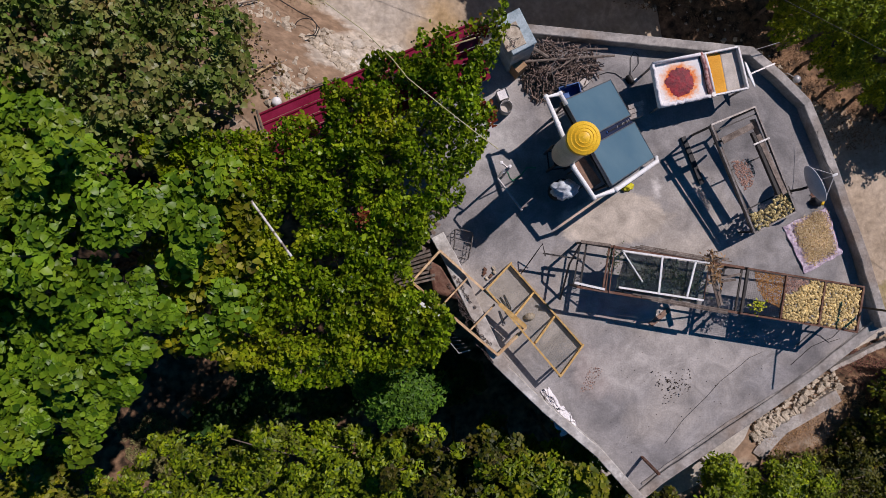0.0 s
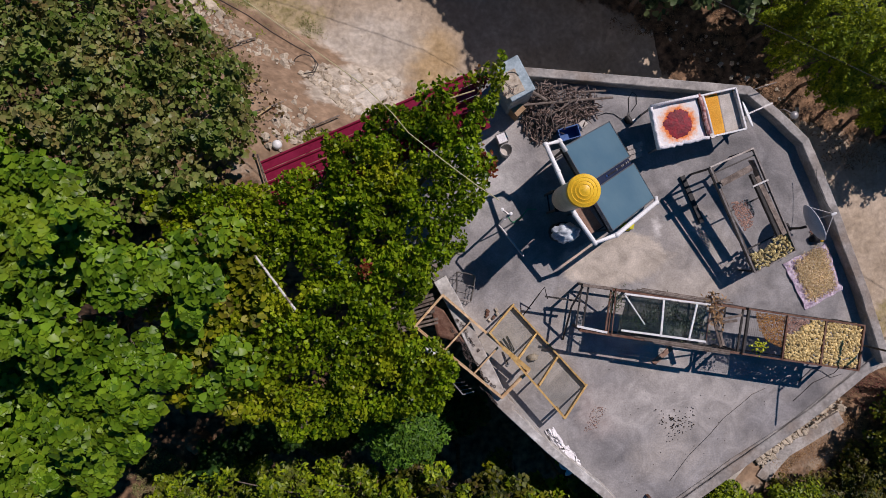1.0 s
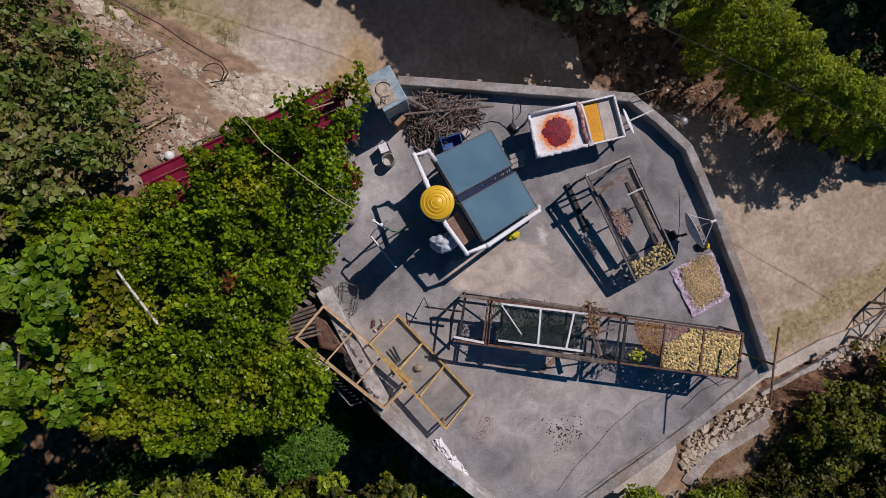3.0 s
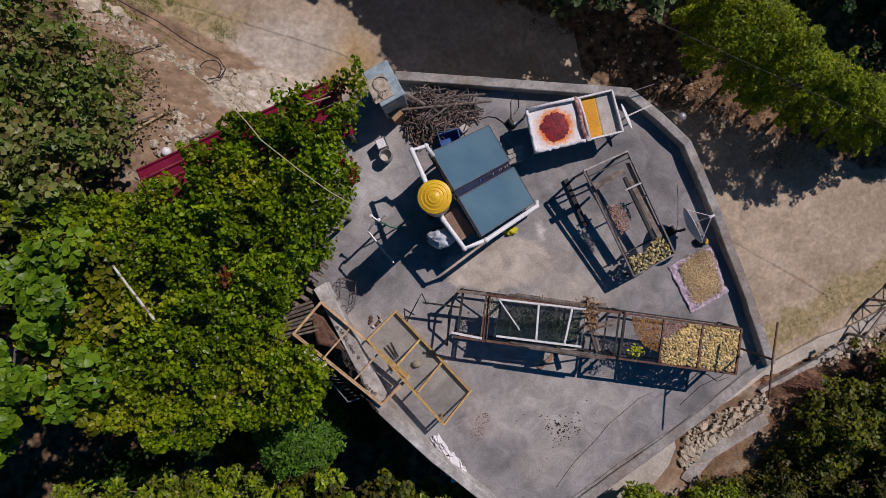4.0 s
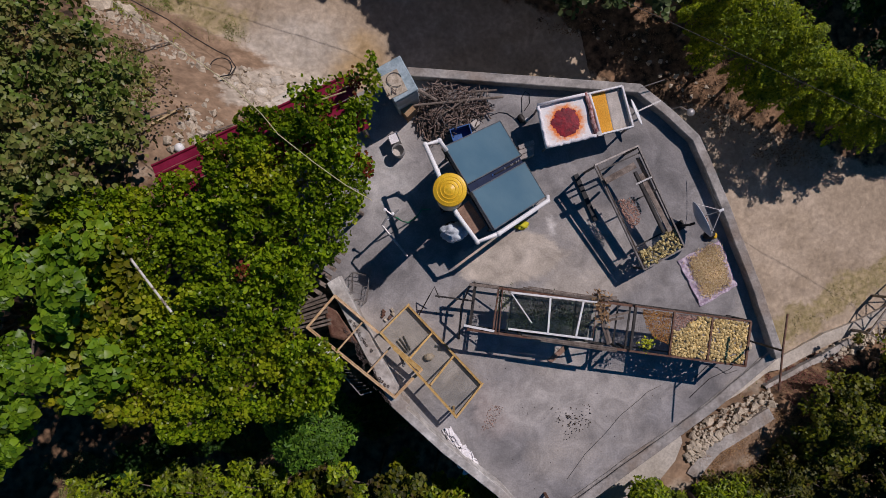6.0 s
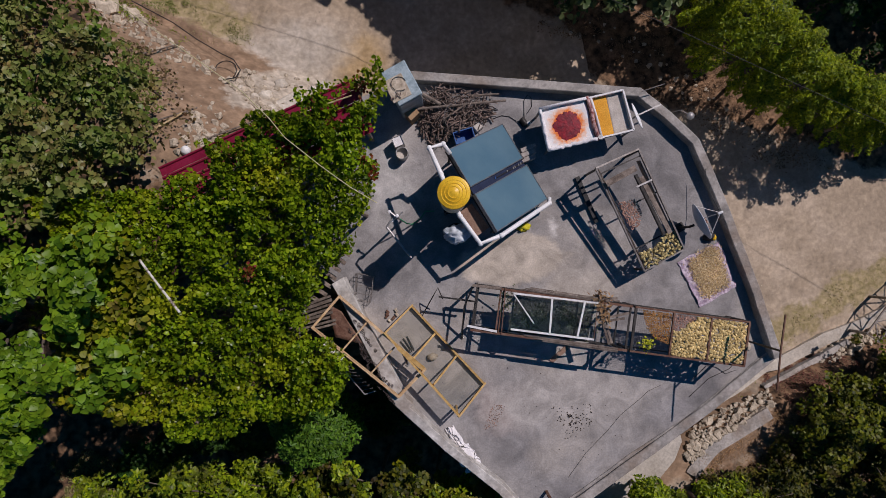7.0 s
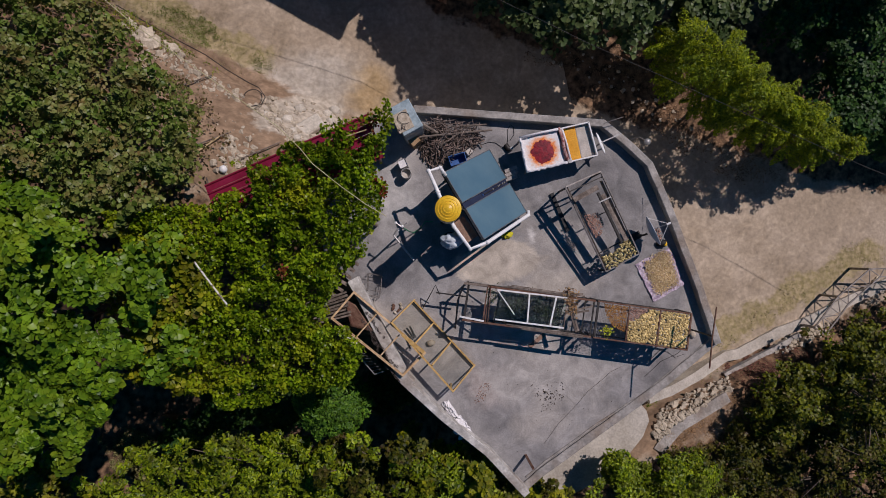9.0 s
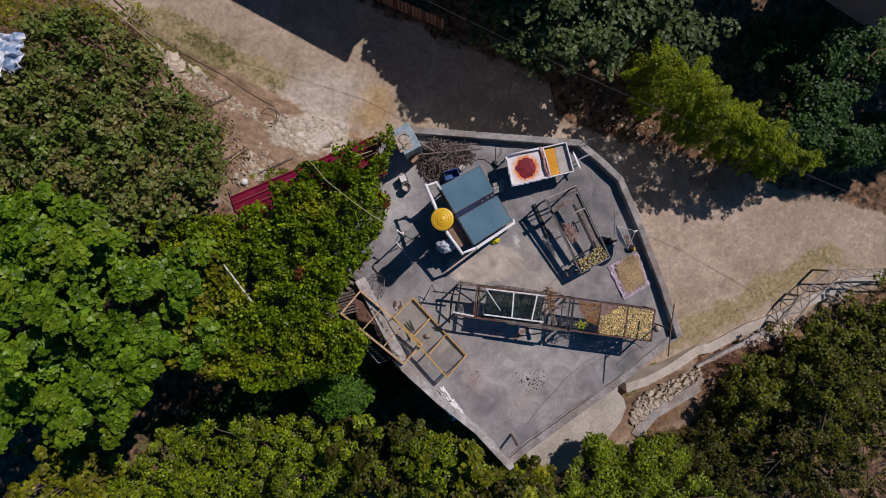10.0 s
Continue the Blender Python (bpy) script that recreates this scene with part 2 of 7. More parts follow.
VINE_LEAF = leaf_material("vine_leaf", [(0.022, 0.055, 0.002), (0.075, 0.145, 0.003), (0.145, 0.25, 0.005), (0.26, 0.37, 0.009), (0.10, 0.185, 0.004), (0.31, 0.41, 0.014), (0.05, 0.105, 0.003)], 0.33, 0.3, [(0.11, 0.135, 0.003), (0.27, 0.31, 0.008), (0.40, 0.40, 0.016), (0.17, 0.20, 0.005)], 0.7, (0.5, 0.64))
BROAD_LEAF = leaf_material("broad_leaf", [(0.04, 0.105, 0.005), (0.09, 0.185, 0.008), (0.16, 0.285, 0.014), (0.115, 0.215, 0.010), (0.22, 0.36, 0.016)], 0.4, 0.25, [(0.11, 0.175, 0.008), (0.22, 0.30, 0.014), (0.16, 0.235, 0.018)], 0.7, (0.5, 0.62))
SHRUB_LEAF = leaf_material("shrub_leaf", [(0.055, 0.10, 0.012), (0.11, 0.17, 0.025), (0.17, 0.235, 0.045), (0.23, 0.265, 0.07), (0.085, 0.155, 0.015), (0.135, 0.21, 0.03)], 0.4, 0.22, [(0.18, 0.185, 0.05), (0.30, 0.265, 0.10), (0.26, 0.155, 0.06), (0.13, 0.15, 0.03), (0.34, 0.29, 0.13), (0.17, 0.09, 0.035)], 0.9, (0.46, 0.62))
YELLOW_LEAF = leaf_material("yellowing_leaf", [(0.07, 0.10, 0.003), (0.19, 0.23, 0.005), (0.38, 0.38, 0.010), (0.14, 0.18, 0.005), (0.46, 0.42, 0.02)], 0.5, 0.25, [(0.11, 0.15, 0.006), (0.18, 0.19, 0.03), (0.24, 0.16, 0.05), (0.16, 0.22, 0.01)], 0.9, (0.5, 0.62), (0.42, 1.15))
FIG_LEAF = leaf_material("fig_leaf", [(0.035, 0.07, 0.018), (0.075, 0.115, 0.035), (0.14, 0.18, 0.065)], 0.45, 0.2)
CONIFER_LEAF = leaf_material("conifer_spray", [(0.05, 0.09, 0.001), (0.15, 0.215, 0.002), (0.30, 0.365, 0.003), (0.09, 0.145, 0.001), (0.39, 0.44, 0.004)], 0.5, 0.2, [(0.04, 0.09, 0.004), (0.11, 0.17, 0.006), (0.20, 0.26, 0.009)], 0.5, (0.5, 0.62))
BRIGHT_LEAF = leaf_material("bright_leaf", [(0.04, 0.08, 0.003), (0.12, 0.20, 0.005), (0.25, 0.35, 0.008), (0.36, 0.44, 0.012), (0.07, 0.115, 0.004)], 0.42, 0.25, [(0.09, 0.11, 0.012), (0.17, 0.18, 0.03), (0.06, 0.09, 0.006), (0.24, 0.26, 0.02)], 1.0, (0.5, 0.62), (0.45, 1.2))
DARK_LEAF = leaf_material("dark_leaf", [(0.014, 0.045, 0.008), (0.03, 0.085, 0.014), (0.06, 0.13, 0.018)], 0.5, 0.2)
# olive foliage; on the low slope trees its dark tone stands for shade
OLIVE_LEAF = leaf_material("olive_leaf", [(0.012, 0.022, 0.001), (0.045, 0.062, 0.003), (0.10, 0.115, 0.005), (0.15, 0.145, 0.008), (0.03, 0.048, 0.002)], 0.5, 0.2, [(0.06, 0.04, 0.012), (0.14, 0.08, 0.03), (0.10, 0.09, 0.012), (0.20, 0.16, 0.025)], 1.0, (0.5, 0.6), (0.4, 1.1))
VERGE_LEAF = leaf_material("verge_grass", [(0.10, 0.14, 0.02), (0.17, 0.20, 0.04), (0.22, 0.23, 0.07), (0.07, 0.11, 0.015)], 0.7, 0.2)
SLOPE_LEAF = leaf_material("slope_leaf", [(0.02, 0.035, 0.001), (0.07, 0.10, 0.003), (0.15, 0.18, 0.005), (0.22, 0.23, 0.008), (0.04, 0.065, 0.002)], 0.5, 0.2, [(0.07, 0.06, 0.01), (0.16, 0.12, 0.03), (0.12, 0.13, 0.012), (0.05, 0.06, 0.006)], 1.0, (0.5, 0.62), (0.4, 1.15))
GRASS_LEAF = leaf_material("dry_grass", [(0.19, 0.20, 0.06), (0.26, 0.25, 0.09), (0.34, 0.29, 0.14), (0.17, 0.20, 0.05)], 0.8, 0.2, [(0.30, 0.22, 0.12), (0.36, 0.28, 0.17), (0.26, 0.17, 0.08)], 0.8, (0.48, 0.6))


# ---- builders ----
def part(name, bm, mat, parent=None, label="", smooth=False):
    me = bpy.data.meshes.new(name)
    bm.to_mesh(me)
    bm.free()
    if smooth:
        for p in me.polygons:
            p.use_smooth = True
    me.materials.append(mat)
    ob = new(name, me)
    if parent is not None:
        ob.parent = parent
    if label:
        ob["label"] = label
    return ob


def thing(name, label, category, at=(0, 0, 0), group="", kind=""):
    e = new(name)
    e.matrix_world = Matrix.Translation(at)
    bpy.context.view_layer.update()
    return tagged(e, label, category, group, kind)


def add_box(bm, size, m=Matrix(), bevel=0.0):
    r = bmesh.ops.create_cube(bm, size=1.0, matrix=m @ Matrix.Diagonal((*size, 1)))
    if bevel:
        es = list({e for v in r["verts"] for e in v.link_edges})
        bmesh.ops.bevel(bm, geom=es, offset=bevel, segments=1, affect="EDGES")
    return bm


def box(size, m=Matrix(), bevel=0.0):
    return add_box(bmesh.new(), size, m, bevel)


def along(p, q, up=(0, 0, 1)):
    """A frame at the middle of p and q, its x along them, its z as near to up as can be."""
    p, q = Vector(p), Vector(q)
    x = (q - p).normalized()
    u = Vector(up)
    if abs(x.dot(u)) > 0.98:
        u = Vector((0, 1, 0))
    y = u.cross(x).normalized()
    z = x.cross(y)
    m = Matrix((x, y, z)).transposed().to_4x4()
    m.translation = (p + q) / 2
    return m


def beam(p, q, w, h, bm=None, bevel=0.0, extra=0.0):
    bm = bm or bmesh.new()
    return add_box(bm, ((Vector(q) - Vector(p)).length + extra, w, h), along(p, q), bevel)


def tube(pts, r, n=8, bm=None, r2=None):
    """A round bar through the points; the radius runs from r to r2."""
    bm = bm or bmesh.new()
    pts = [Vector(p) for p in pts]
    rings = []
    for i, p in enumerate(pts):
        d = (pts[min(i + 1, len(pts) - 1)] - pts[max(i - 1, 0)]).normalized()
        a = d.orthogonal().normalized() if i == 0 else (rings[-1][1] - d * rings[-1][1].dot(d)).normalized()
        b = d.cross(a)
        k = i / (len(pts) - 1)
        rr = r if r2 is None else r + (r2 - r) * k
        rings.append(([bm.verts.new(p + (a * math.cos(2 * math.pi * j / n) + b * math.sin(2 * math.pi * j / n)) * rr) for j in range(n)], a))
    for (u, _), (v, _) in zip(rings, rings[1:]):
        for j in range(n):
            bm.faces.new((u[j], u[(j + 1) % n], v[(j + 1) % n], v[j]))
    bm.faces.new(rings[0][0][::-1])
    bm.faces.new(rings[-1][0])
    return bm


def lathe(profile, n=32, m=Matrix(), bm=None):
    """A turned body from (radius, height) pairs."""
    bm = bm or bmesh.new()
    rings = [[bm.verts.new(m @ Vector((r * math.cos(2 * math.pi * j / n), r * math.sin(2 * math.pi * j / n), z))) for j in range(n)] for r, z in profile]
    for u, v in zip(rings, rings[1:]):
        for j in range(n):
            bm.faces.new((u[j], u[(j + 1) % n], v[(j + 1) % n], v[j]))
    bm.faces.new(rings[0][::-1])
    bm.faces.new(rings[-1])
    return bm


def prism(poly, z0, z1, bm=None):
    bm = bm or bmesh.new()
    lo = [bm.verts.new((x, y, z0)) for x, y in poly]
    hi = [bm.verts.new((x, y, z1)) for x, y in poly]
    n = len(poly)
    bm.faces.new(hi)
    bm.faces.new(lo[::-1])
    for i in range(n):
        bm.faces.new((lo[i], lo[(i + 1) % n], hi[(i + 1) % n], hi[i]))
    bmesh.ops.recalc_face_normals(bm, faces=bm.faces)
    return bm


def roughen(bm, amount, scale=3.0, seed=0.0):
    for v in bm.verts:
        v.co += Vector((noise.noise(v.co * scale + Vector((seed, 0, 0))), noise.noise(v.co * scale + Vector((0, seed + 7, 3))), noise.noise(v.co * scale + Vector((5, 2, seed))))) * amount
    return bm


def raw_mesh(name, verts, faces, mat, smooth=False):
    """A mesh from arrays: verts (n, 3), faces (m, k), all with k corners."""
    me = bpy.data.meshes.new(name)
    verts, faces = np.asarray(verts, dtype=np.float32), np.asarray(faces, dtype=np.int32)
    k = faces.shape[1]
    me.vertices.add(len(verts))
    me.vertices.foreach_set("co", verts.ravel())
    me.loops.add(faces.size)
    me.loops.foreach_set("vertex_index", faces.ravel())
    me.polygons.add(len(faces))
    me.polygons.foreach_set("loop_start", np.arange(0, faces.size, k, dtype=np.int32))
    me.update(calc_edges=True)
    me.validate()
    if smooth:
        me.polygons.foreach_set("use_smooth", np.ones(len(faces), dtype=bool))
    me.materials.append(mat)
    return me


# leaf outlines: half a leaf each, mirrored about the mid rib; x across, y along
def blade(outline, fold):
    """Vertices and quads of a folded leaf from a half outline of (x, y)."""
    rib = [(0.0, y, 0.0) for _, y in outline]
    right = [(x, y, x * fold) for x, y in outline]
    left = [(-x, y, x * fold) for x, y in outline]
    n = len(outline)
    vs = rib + right + left
    fs = []
    for i in range(n - 1):
        fs.append((i, n + i, n + i + 1, i + 1))
        fs.append((i + 1, 2 * n + i + 1, 2 * n + i, i))
    return np.array(vs), np.array(fs)


def palm(angles, reach, width):
    """A palmate leaf: pointed lobes that radiate from its stalk, slightly cupped."""
    vs, fs = [(0.0, -0.2, 0.0)], []
    for a, k in zip(angles, reach):
        d, n = (math.sin(radians(a)), math.cos(radians(a))), len(vs)
        s = (d[1], -d[0])
        for u, w, h in ((0.5, -width, 0.03), (1.0, 0.0, 0.12), (0.5, width, 0.03)):
            vs.append((k * (d[0] * u + s[0] * w), -0.2 + k * (d[1] * u + s[1] * w), h * k))
        fs += [(0, n, n + 1), (0, n + 1, n + 2)]
    return np.array(vs), np.array(fs)


def slip(width, fold):
    """A narrow leaf of two halves folded along its rib."""
    return np.array([(0, -0.5, 0), (width, -0.05, fold), (0, 0.5, 0), (-width, -0.05, fold)]), np.array([(0, 1, 2), (0, 2, 3)])


def disc(radii, cup):
    """A broad leaf: a fan of triangles round its stalk, with the rim radii given, cupped."""
    vs = [(0.0, 0.0, 0.0)]
    for i, k in enumerate(radii):
        a = 2 * math.pi * (i + 0.5) / len(radii)
        vs.append((k * math.sin(a), k * math.cos(a), cup * k * (1.0 if i % 2 else 0.5)))
    n = len(radii)
    return np.array(vs), np.array([(0, 1 + i, 1 + (i + 1) % n) for i in range(n)])


HEART_SHAPE = disc((0.50, 0.42, 0.46, 0.30, 0.46, 0.42), 0.22)
SCALLOP_SHAPE = disc((0.54, 0.40, 0.50, 0.32, 0.34, 0.50, 0.42), 0.25)
ROUND_SHAPE = slip(0.4, 0.08)
LANCE_SHAPE = slip(0.17, 0.05)
WILLOW_SHAPE = slip(0.26, 0.07)


def leaves(name, P, Nn, S, shape, mat, parent=None, label=""):
    """Leaves at the points P, facing along Nn, S metres long, joined into one mesh."""
    P, Nn, S = np.asarray(P), np.asarray(Nn), np.asarray(S)
    n = len(P)
    Z = Nn / np.linalg.norm(Nn, axis=1, keepdims=True)
    R = rng.normal(size=(n, 3))
    X = np.cross(R, Z)
    X /= np.linalg.norm(X, axis=1, keepdims=True)
    Y = np.cross(Z, X)
    vs, fs = shape
    V = (P[:, None, :] + S[:, None, None] * (vs[None, :, 0, None] * X[:, None, :] + vs[None, :, 1, None] * Y[:, None, :] + vs[None, :, 2, None] * Z[:, None, :]))
    F = fs[None] + (np.arange(n) * len(vs))[:, None, None]
    ob = new(name, raw_mesh(name, V.reshape(-1, 3), F.reshape(-1, fs.shape[1]), mat))
    if parent is not None:
        ob.parent = parent
    if label:
        ob["label"] = label
    return ob


def inside(poly, xs, ys):
    hit = np.zeros(len(xs), dtype=bool)
    for (x0, y0), (x1, y1) in zip(poly, poly[1:] + poly[:1]):
        c = ((y0 > ys) != (y1 > ys)) & (xs < (x1 - x0) * (ys - y0) / (y1 - y0 + 1e-12) + x0)
        hit ^= c
    return hit


def sstep(a, b, v):
    u = min(1.0, max(0.0, (v - a) / (b - a)))
    return u * u * (3 - 2 * u)


# ---- ground ----
def ground_z(x, y):
    """The valley road falls gently to the east; a bank climbs from it to the garden in the west."""
    z = -6.1 - 0.13 * min(22.0, max(-14.0, x)) + 0.037 * min(16.0, max(-12.0, y))
    d = -0.55 * (x + 3.7) - 0.84 * (y - 8.6)
    z += min(4.4, max(0.0, 1.22 * d)) * sstep(1.5, -1.5, x + 0.15 * (y - 4)) * sstep(-3.0, 2.0, y + 0.1 * x)
    # the bank beyond the road's lower kerb
    k = (x - 10.8) * 0.21 - (y + 5.6) * 0.98
    z += 1.3 * sstep(0.1, 0.9, k) * sstep(20.0, 12.0, x) * sstep(2.0, 7.0, x)
    return z


def axis(lo, hi, fine_lo, fine_hi, step):
    mid = np.arange(fine_lo, fine_hi + 1e-6, step)
    def out(edge, end):
        v, d, res = edge, step, []
        while abs(v) < abs(end):
            d *= 1.35
            v += d if end > 0 else -d
            res.append(v)
        return res
    return np.array(out(fine_lo, lo)[::-1] + list(mid) + out(fine_hi, hi))


gx, gy = axis(-900, 900, -13, 24, 0.14), axis(-900, 900, -11, 14, 0.14)
DITCH = [(-8.2, 11.3), (-6.17, 9.62), (-5.07, 8.87), (-4.36, 8.21), (-3.6, 7.59)]


def off_line(pts, x, y):
    """How far a place lies from a line of points in the plan."""
    best = 99.0
    for (x0, y0), (x1, y1) in zip(pts, pts[1:]):
        u = max(0.0, min(1.0, ((x - x0) * (x1 - x0) + (y - y0) * (y1 - y0)) / ((x1 - x0) ** 2 + (y1 - y0) ** 2)))
        best = min(best, math.hypot(x - x0 - u * (x1 - x0), y - y0 - u * (y1 - y0)))
    return best


def ditch(x, y):
    return 0.5 * math.exp(-(off_line(DITCH, x, y) / 0.19) ** 2) if -9 < x < -2.8 and 6.5 < y < 12 else 0.0


gv = np.array([(x, y, ground_z(x, y) + 0.05 * noise.noise(Vector((x * 0.8, y * 0.8, 0))) + 0.02 * noise.noise(Vector((x * 3.1, y * 3.1, 4))) - ditch(x, y)) for y in gy for x in gx])
nx = len(gx)
gf = np.array([(j * nx + i, j * nx + i + 1, (j + 1) * nx + i + 1, (j + 1) * nx + i) for j in range(len(gy) - 1) for i in range(nx - 1)])
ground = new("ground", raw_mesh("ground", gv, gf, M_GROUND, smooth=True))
tagged(ground, "dusty pale earth road and hillside ground", "ground", kind="structure")

# ---- house and roof terrace ----
OUTER = [(2.044, 4.888), (7.076, 3.729), (7.686, 3.058), (8.195, 2.397), (8.54, 1.106), (9.038, -1.151), (9.30, -2.72), (7.68, -3.69), (6.9, -4.10), (4.03, -5.60), (3.45, -5.98), (2.57, -4.70), (1.56, -3.63), (0.60, -2.45), (-0.20, -0.07), (-0.40, 0.42), (-1.0, 1.2), (-0.9, 4.1)]
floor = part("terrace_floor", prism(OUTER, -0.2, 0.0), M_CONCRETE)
tagged(floor, "grey trowelled concrete roof terrace with stains", "terrace floor", kind="structure")
shrunk = [(3.9 + (x - 3.9) * 0.985, -0.2 + (y + 0.2) * 0.985) for x, y in OUTER]
house = part("house_wall", prism(shrunk, -8.6, -0.2), M_WALL)
tagged(house, "plastered house walls beneath the roof terrace", "house wall", kind="structure")


def wall_run(name, pts, width, h0, h1, label, mat=M_PARAPET, seed=0.0):
    """A low wall with a worn top along a line of points, which are its outer edge; its body lies to the right of the way."""
    bm = bmesh.new()
    fine = []
    for (a, b) in zip(pts, pts[1:]):
        n = max(2, int((Vector(b) - Vector(a)).length / 0.3))
        fine += [Vector(a).lerp(Vector(b), i / n) for i in range(n)]
    fine.append(Vector(pts[-1]))
    rows = []
    for i, p in enumerate(fine):
        d = (fine[min(i + 1, len(fine) - 1)] - fine[max(i - 1, 0)]).normalized()
        side = Vector((d.y, -d.x))
        j = 0.012 * noise.noise(Vector((p.x * 3, p.y * 3, seed)))
        k = 0.02 * noise.noise(Vector((p.x * 2, p.y * 2, seed + 9)))
        q = p + side * (width + j)
        b = 0.015
        rows.append([bm.verts.new(v) for v in ((p.x, p.y, h0), (p.x, p.y, h1 - b + k), (p.x + side.x * b, p.y + side.y * b, h1 + k), (q.x - side.x * b, q.y - side.y * b, h1 + k), (q.x, q.y, h1 - b + k), (q.x, q.y, h0))])
    for u, v in zip(rows, rows[1:]):
        for a in range(6):
            bm.faces.new((u[a], u[(a + 1) % 6], v[(a + 1) % 6], v[a]))
    bm.faces.new(rows[0][::-1])
    bm.faces.new(rows[-1])
    bmesh.ops.recalc_face_normals(bm, faces=bm.faces)
    return tagged(part(name, bm, mat), label, "parapet wall", kind="structure")


wall_run("parapet_north", [(2.065, 4.898), (7.097, 3.739)], 0.2, 0.003, 0.29, "low grey plastered parapet wall along the terrace")
wall_run("parapet_northeast", [(7.097, 3.739), (7.706, 3.068), (8.215, 2.407), (8.56, 1.106), (9.058, -1.151), (9.30, -2.68)], 0.2, 0.002, 0.29, "low grey plastered parapet wall along the terrace", seed=3)
wall_run("kerb_southeast", [(9.31, -2.73), (7.69, -3.71), (6.91, -4.12), (4.03, -5.62), (3.47, -5.98)], 0.22, 0.002, 0.08, "low concrete kerb at the terrace edge", seed=5)
wall_run("kerb_ridge", [(8.95, -2.72), (8.51, -3.01), (7.16, -3.80), (5.7, -4.47), (4.18, -5.26), (3.6, -5.6)], 0.05, 0.001, 0.035, "thin raised mortar ridge along the kerb", seed=6)
wall_run("parapet_southwest", [(3.42, -5.97), (2.56, -4.71), (1.55, -3.64), (0.75, -2.66)], 0.2, 0.002, 0.42, "low whitewashed concrete parapet wall", M_WHITEWASH, seed=8)
wall_run("parapet_west", [(0.75, -2.66), (0.59, -2.46), (-0.21, -0.07), (-0.41, 0.43)], 0.3, 0.002, 0.416, "low whitewashed concrete parapet wall", M_WHITEWASH, seed=9)


# ---- trees ----
def crown_points(c, r, n_clumps, clump_r, per, low=-0.15, up=0.9, flat=0.65, lump_by=0.5):
    """Points and facings of leaves in clumps over the upper shell of an ellipsoid."""
    P, Nn, C = [], [], []
    sd = rng.uniform(0, 90)
    for _ in range(n_clumps):
        while True:
            v = rng.normal(size=3)
            v /= np.linalg.norm(v)
            if v[2] > low:
                break
        k = rng.uniform(0.72, 1.0) * (1 + lump_by * noise.noise(Vector(v * 2.3) + Vector((sd, 0, 0))) + 0.5 * lump_by * noise.noise(Vector(v * 5.1) + Vector((0, sd, 0))))
        cc = np.array(c) + v * np.array(r) * k
        cr = clump_r * rng.uniform(0.7, 1.25)
        m = int(per * rng.uniform(0.7, 1.3))
        o = rng.normal(size=(m, 3))
        o /= np.linalg.norm(o, axis=1, keepdims=True)
        o[:, 2] = np.where(o[:, 2] < -0.25, -o[:, 2] * 0.6, o[:, 2])
        rad = cr * rng.uniform(0.55, 1.0, size=(m, 1)) 
        P.append(cc + o * rad * np.array([1, 1, flat]))
        Nn.append(o * 0.55 + np.array([0, 0, up]) + v * 0.25 + rng.normal(size=(m, 3)) * 0.45)
        C.append(cc)
    return np.concatenate(P), np.concatenate(Nn), C


def tree(name, label, c, r, base, n_clumps, clump_r, per, size, shape, mat, trunk_r=0.12, category="tree", low=-0.15, up=0.9, flat=0.65, lump_by=0.5):
    t = thing(name, label, category, (base[0], base[1], base[2]))
    inv = Vector(base)
    P, Nn, C = crown_points(c, r, n_clumps, clump_r, per, low, up, flat, lump_by)
    leaves("crown", P - np.array(base), Nn, size * rng.uniform(0.65, 1.3, size=len(P)), shape, mat, t)
    bm = bmesh.new()
    top = Vector(c) - inv
    mid = top * 0.55 + Vector((rnd.uniform(-.2, .2), rnd.uniform(-.2, .2), 0))
    tube([(0, 0, -0.3), mid * 0.5, mid, top], trunk_r, 8, bm, trunk_r * 0.35)
    for cc in C[: min(len(C), 14)]:
        e = Vector(cc) - inv
        s = mid.lerp(top, rnd.uniform(0, 0.7))
        tube([s, s.lerp(e, 0.5) + Vector((0, 0, 0.12)), e], trunk_r * 0.35, 5, bm, 0.012)
    part("trunk", bm, M_BARK, t, smooth=True)
    return t


def gz(x, y):
    return ground_z(x, y)


BROAD = "broad-leaved tree with large pale green lobed leaves"
for c, r, n in (((-6.6, 0.7, 2.6), (2.2, 1.9, 1.5), 74), ((-9.3, 0.2, 2.0), (2.4, 2.3, 1.6), 74), ((-7.9, -1.5, 1.9), (1.6, 1.1, 1.1), 40), ((-11.5, -1.5, 1.0), (2.0, 2.2, 1.5), 46), ((-8.6, 2.9, 1.7), (2.0, 1.5, 1.0), 52), ((-11.2, 2.8, 1.2), (2.0, 1.7, 1.2), 46)):
    tree("broadleaf_tree", BROAD, c, r, (c[0], c[1], gz(c[0], c[1])), int(n * 1.35), 0.37, 105, 0.15, SCALLOP_SHAPE, BROAD_LEAF, 0.16, up=0.6, flat=0.5, lump_by=1.0)
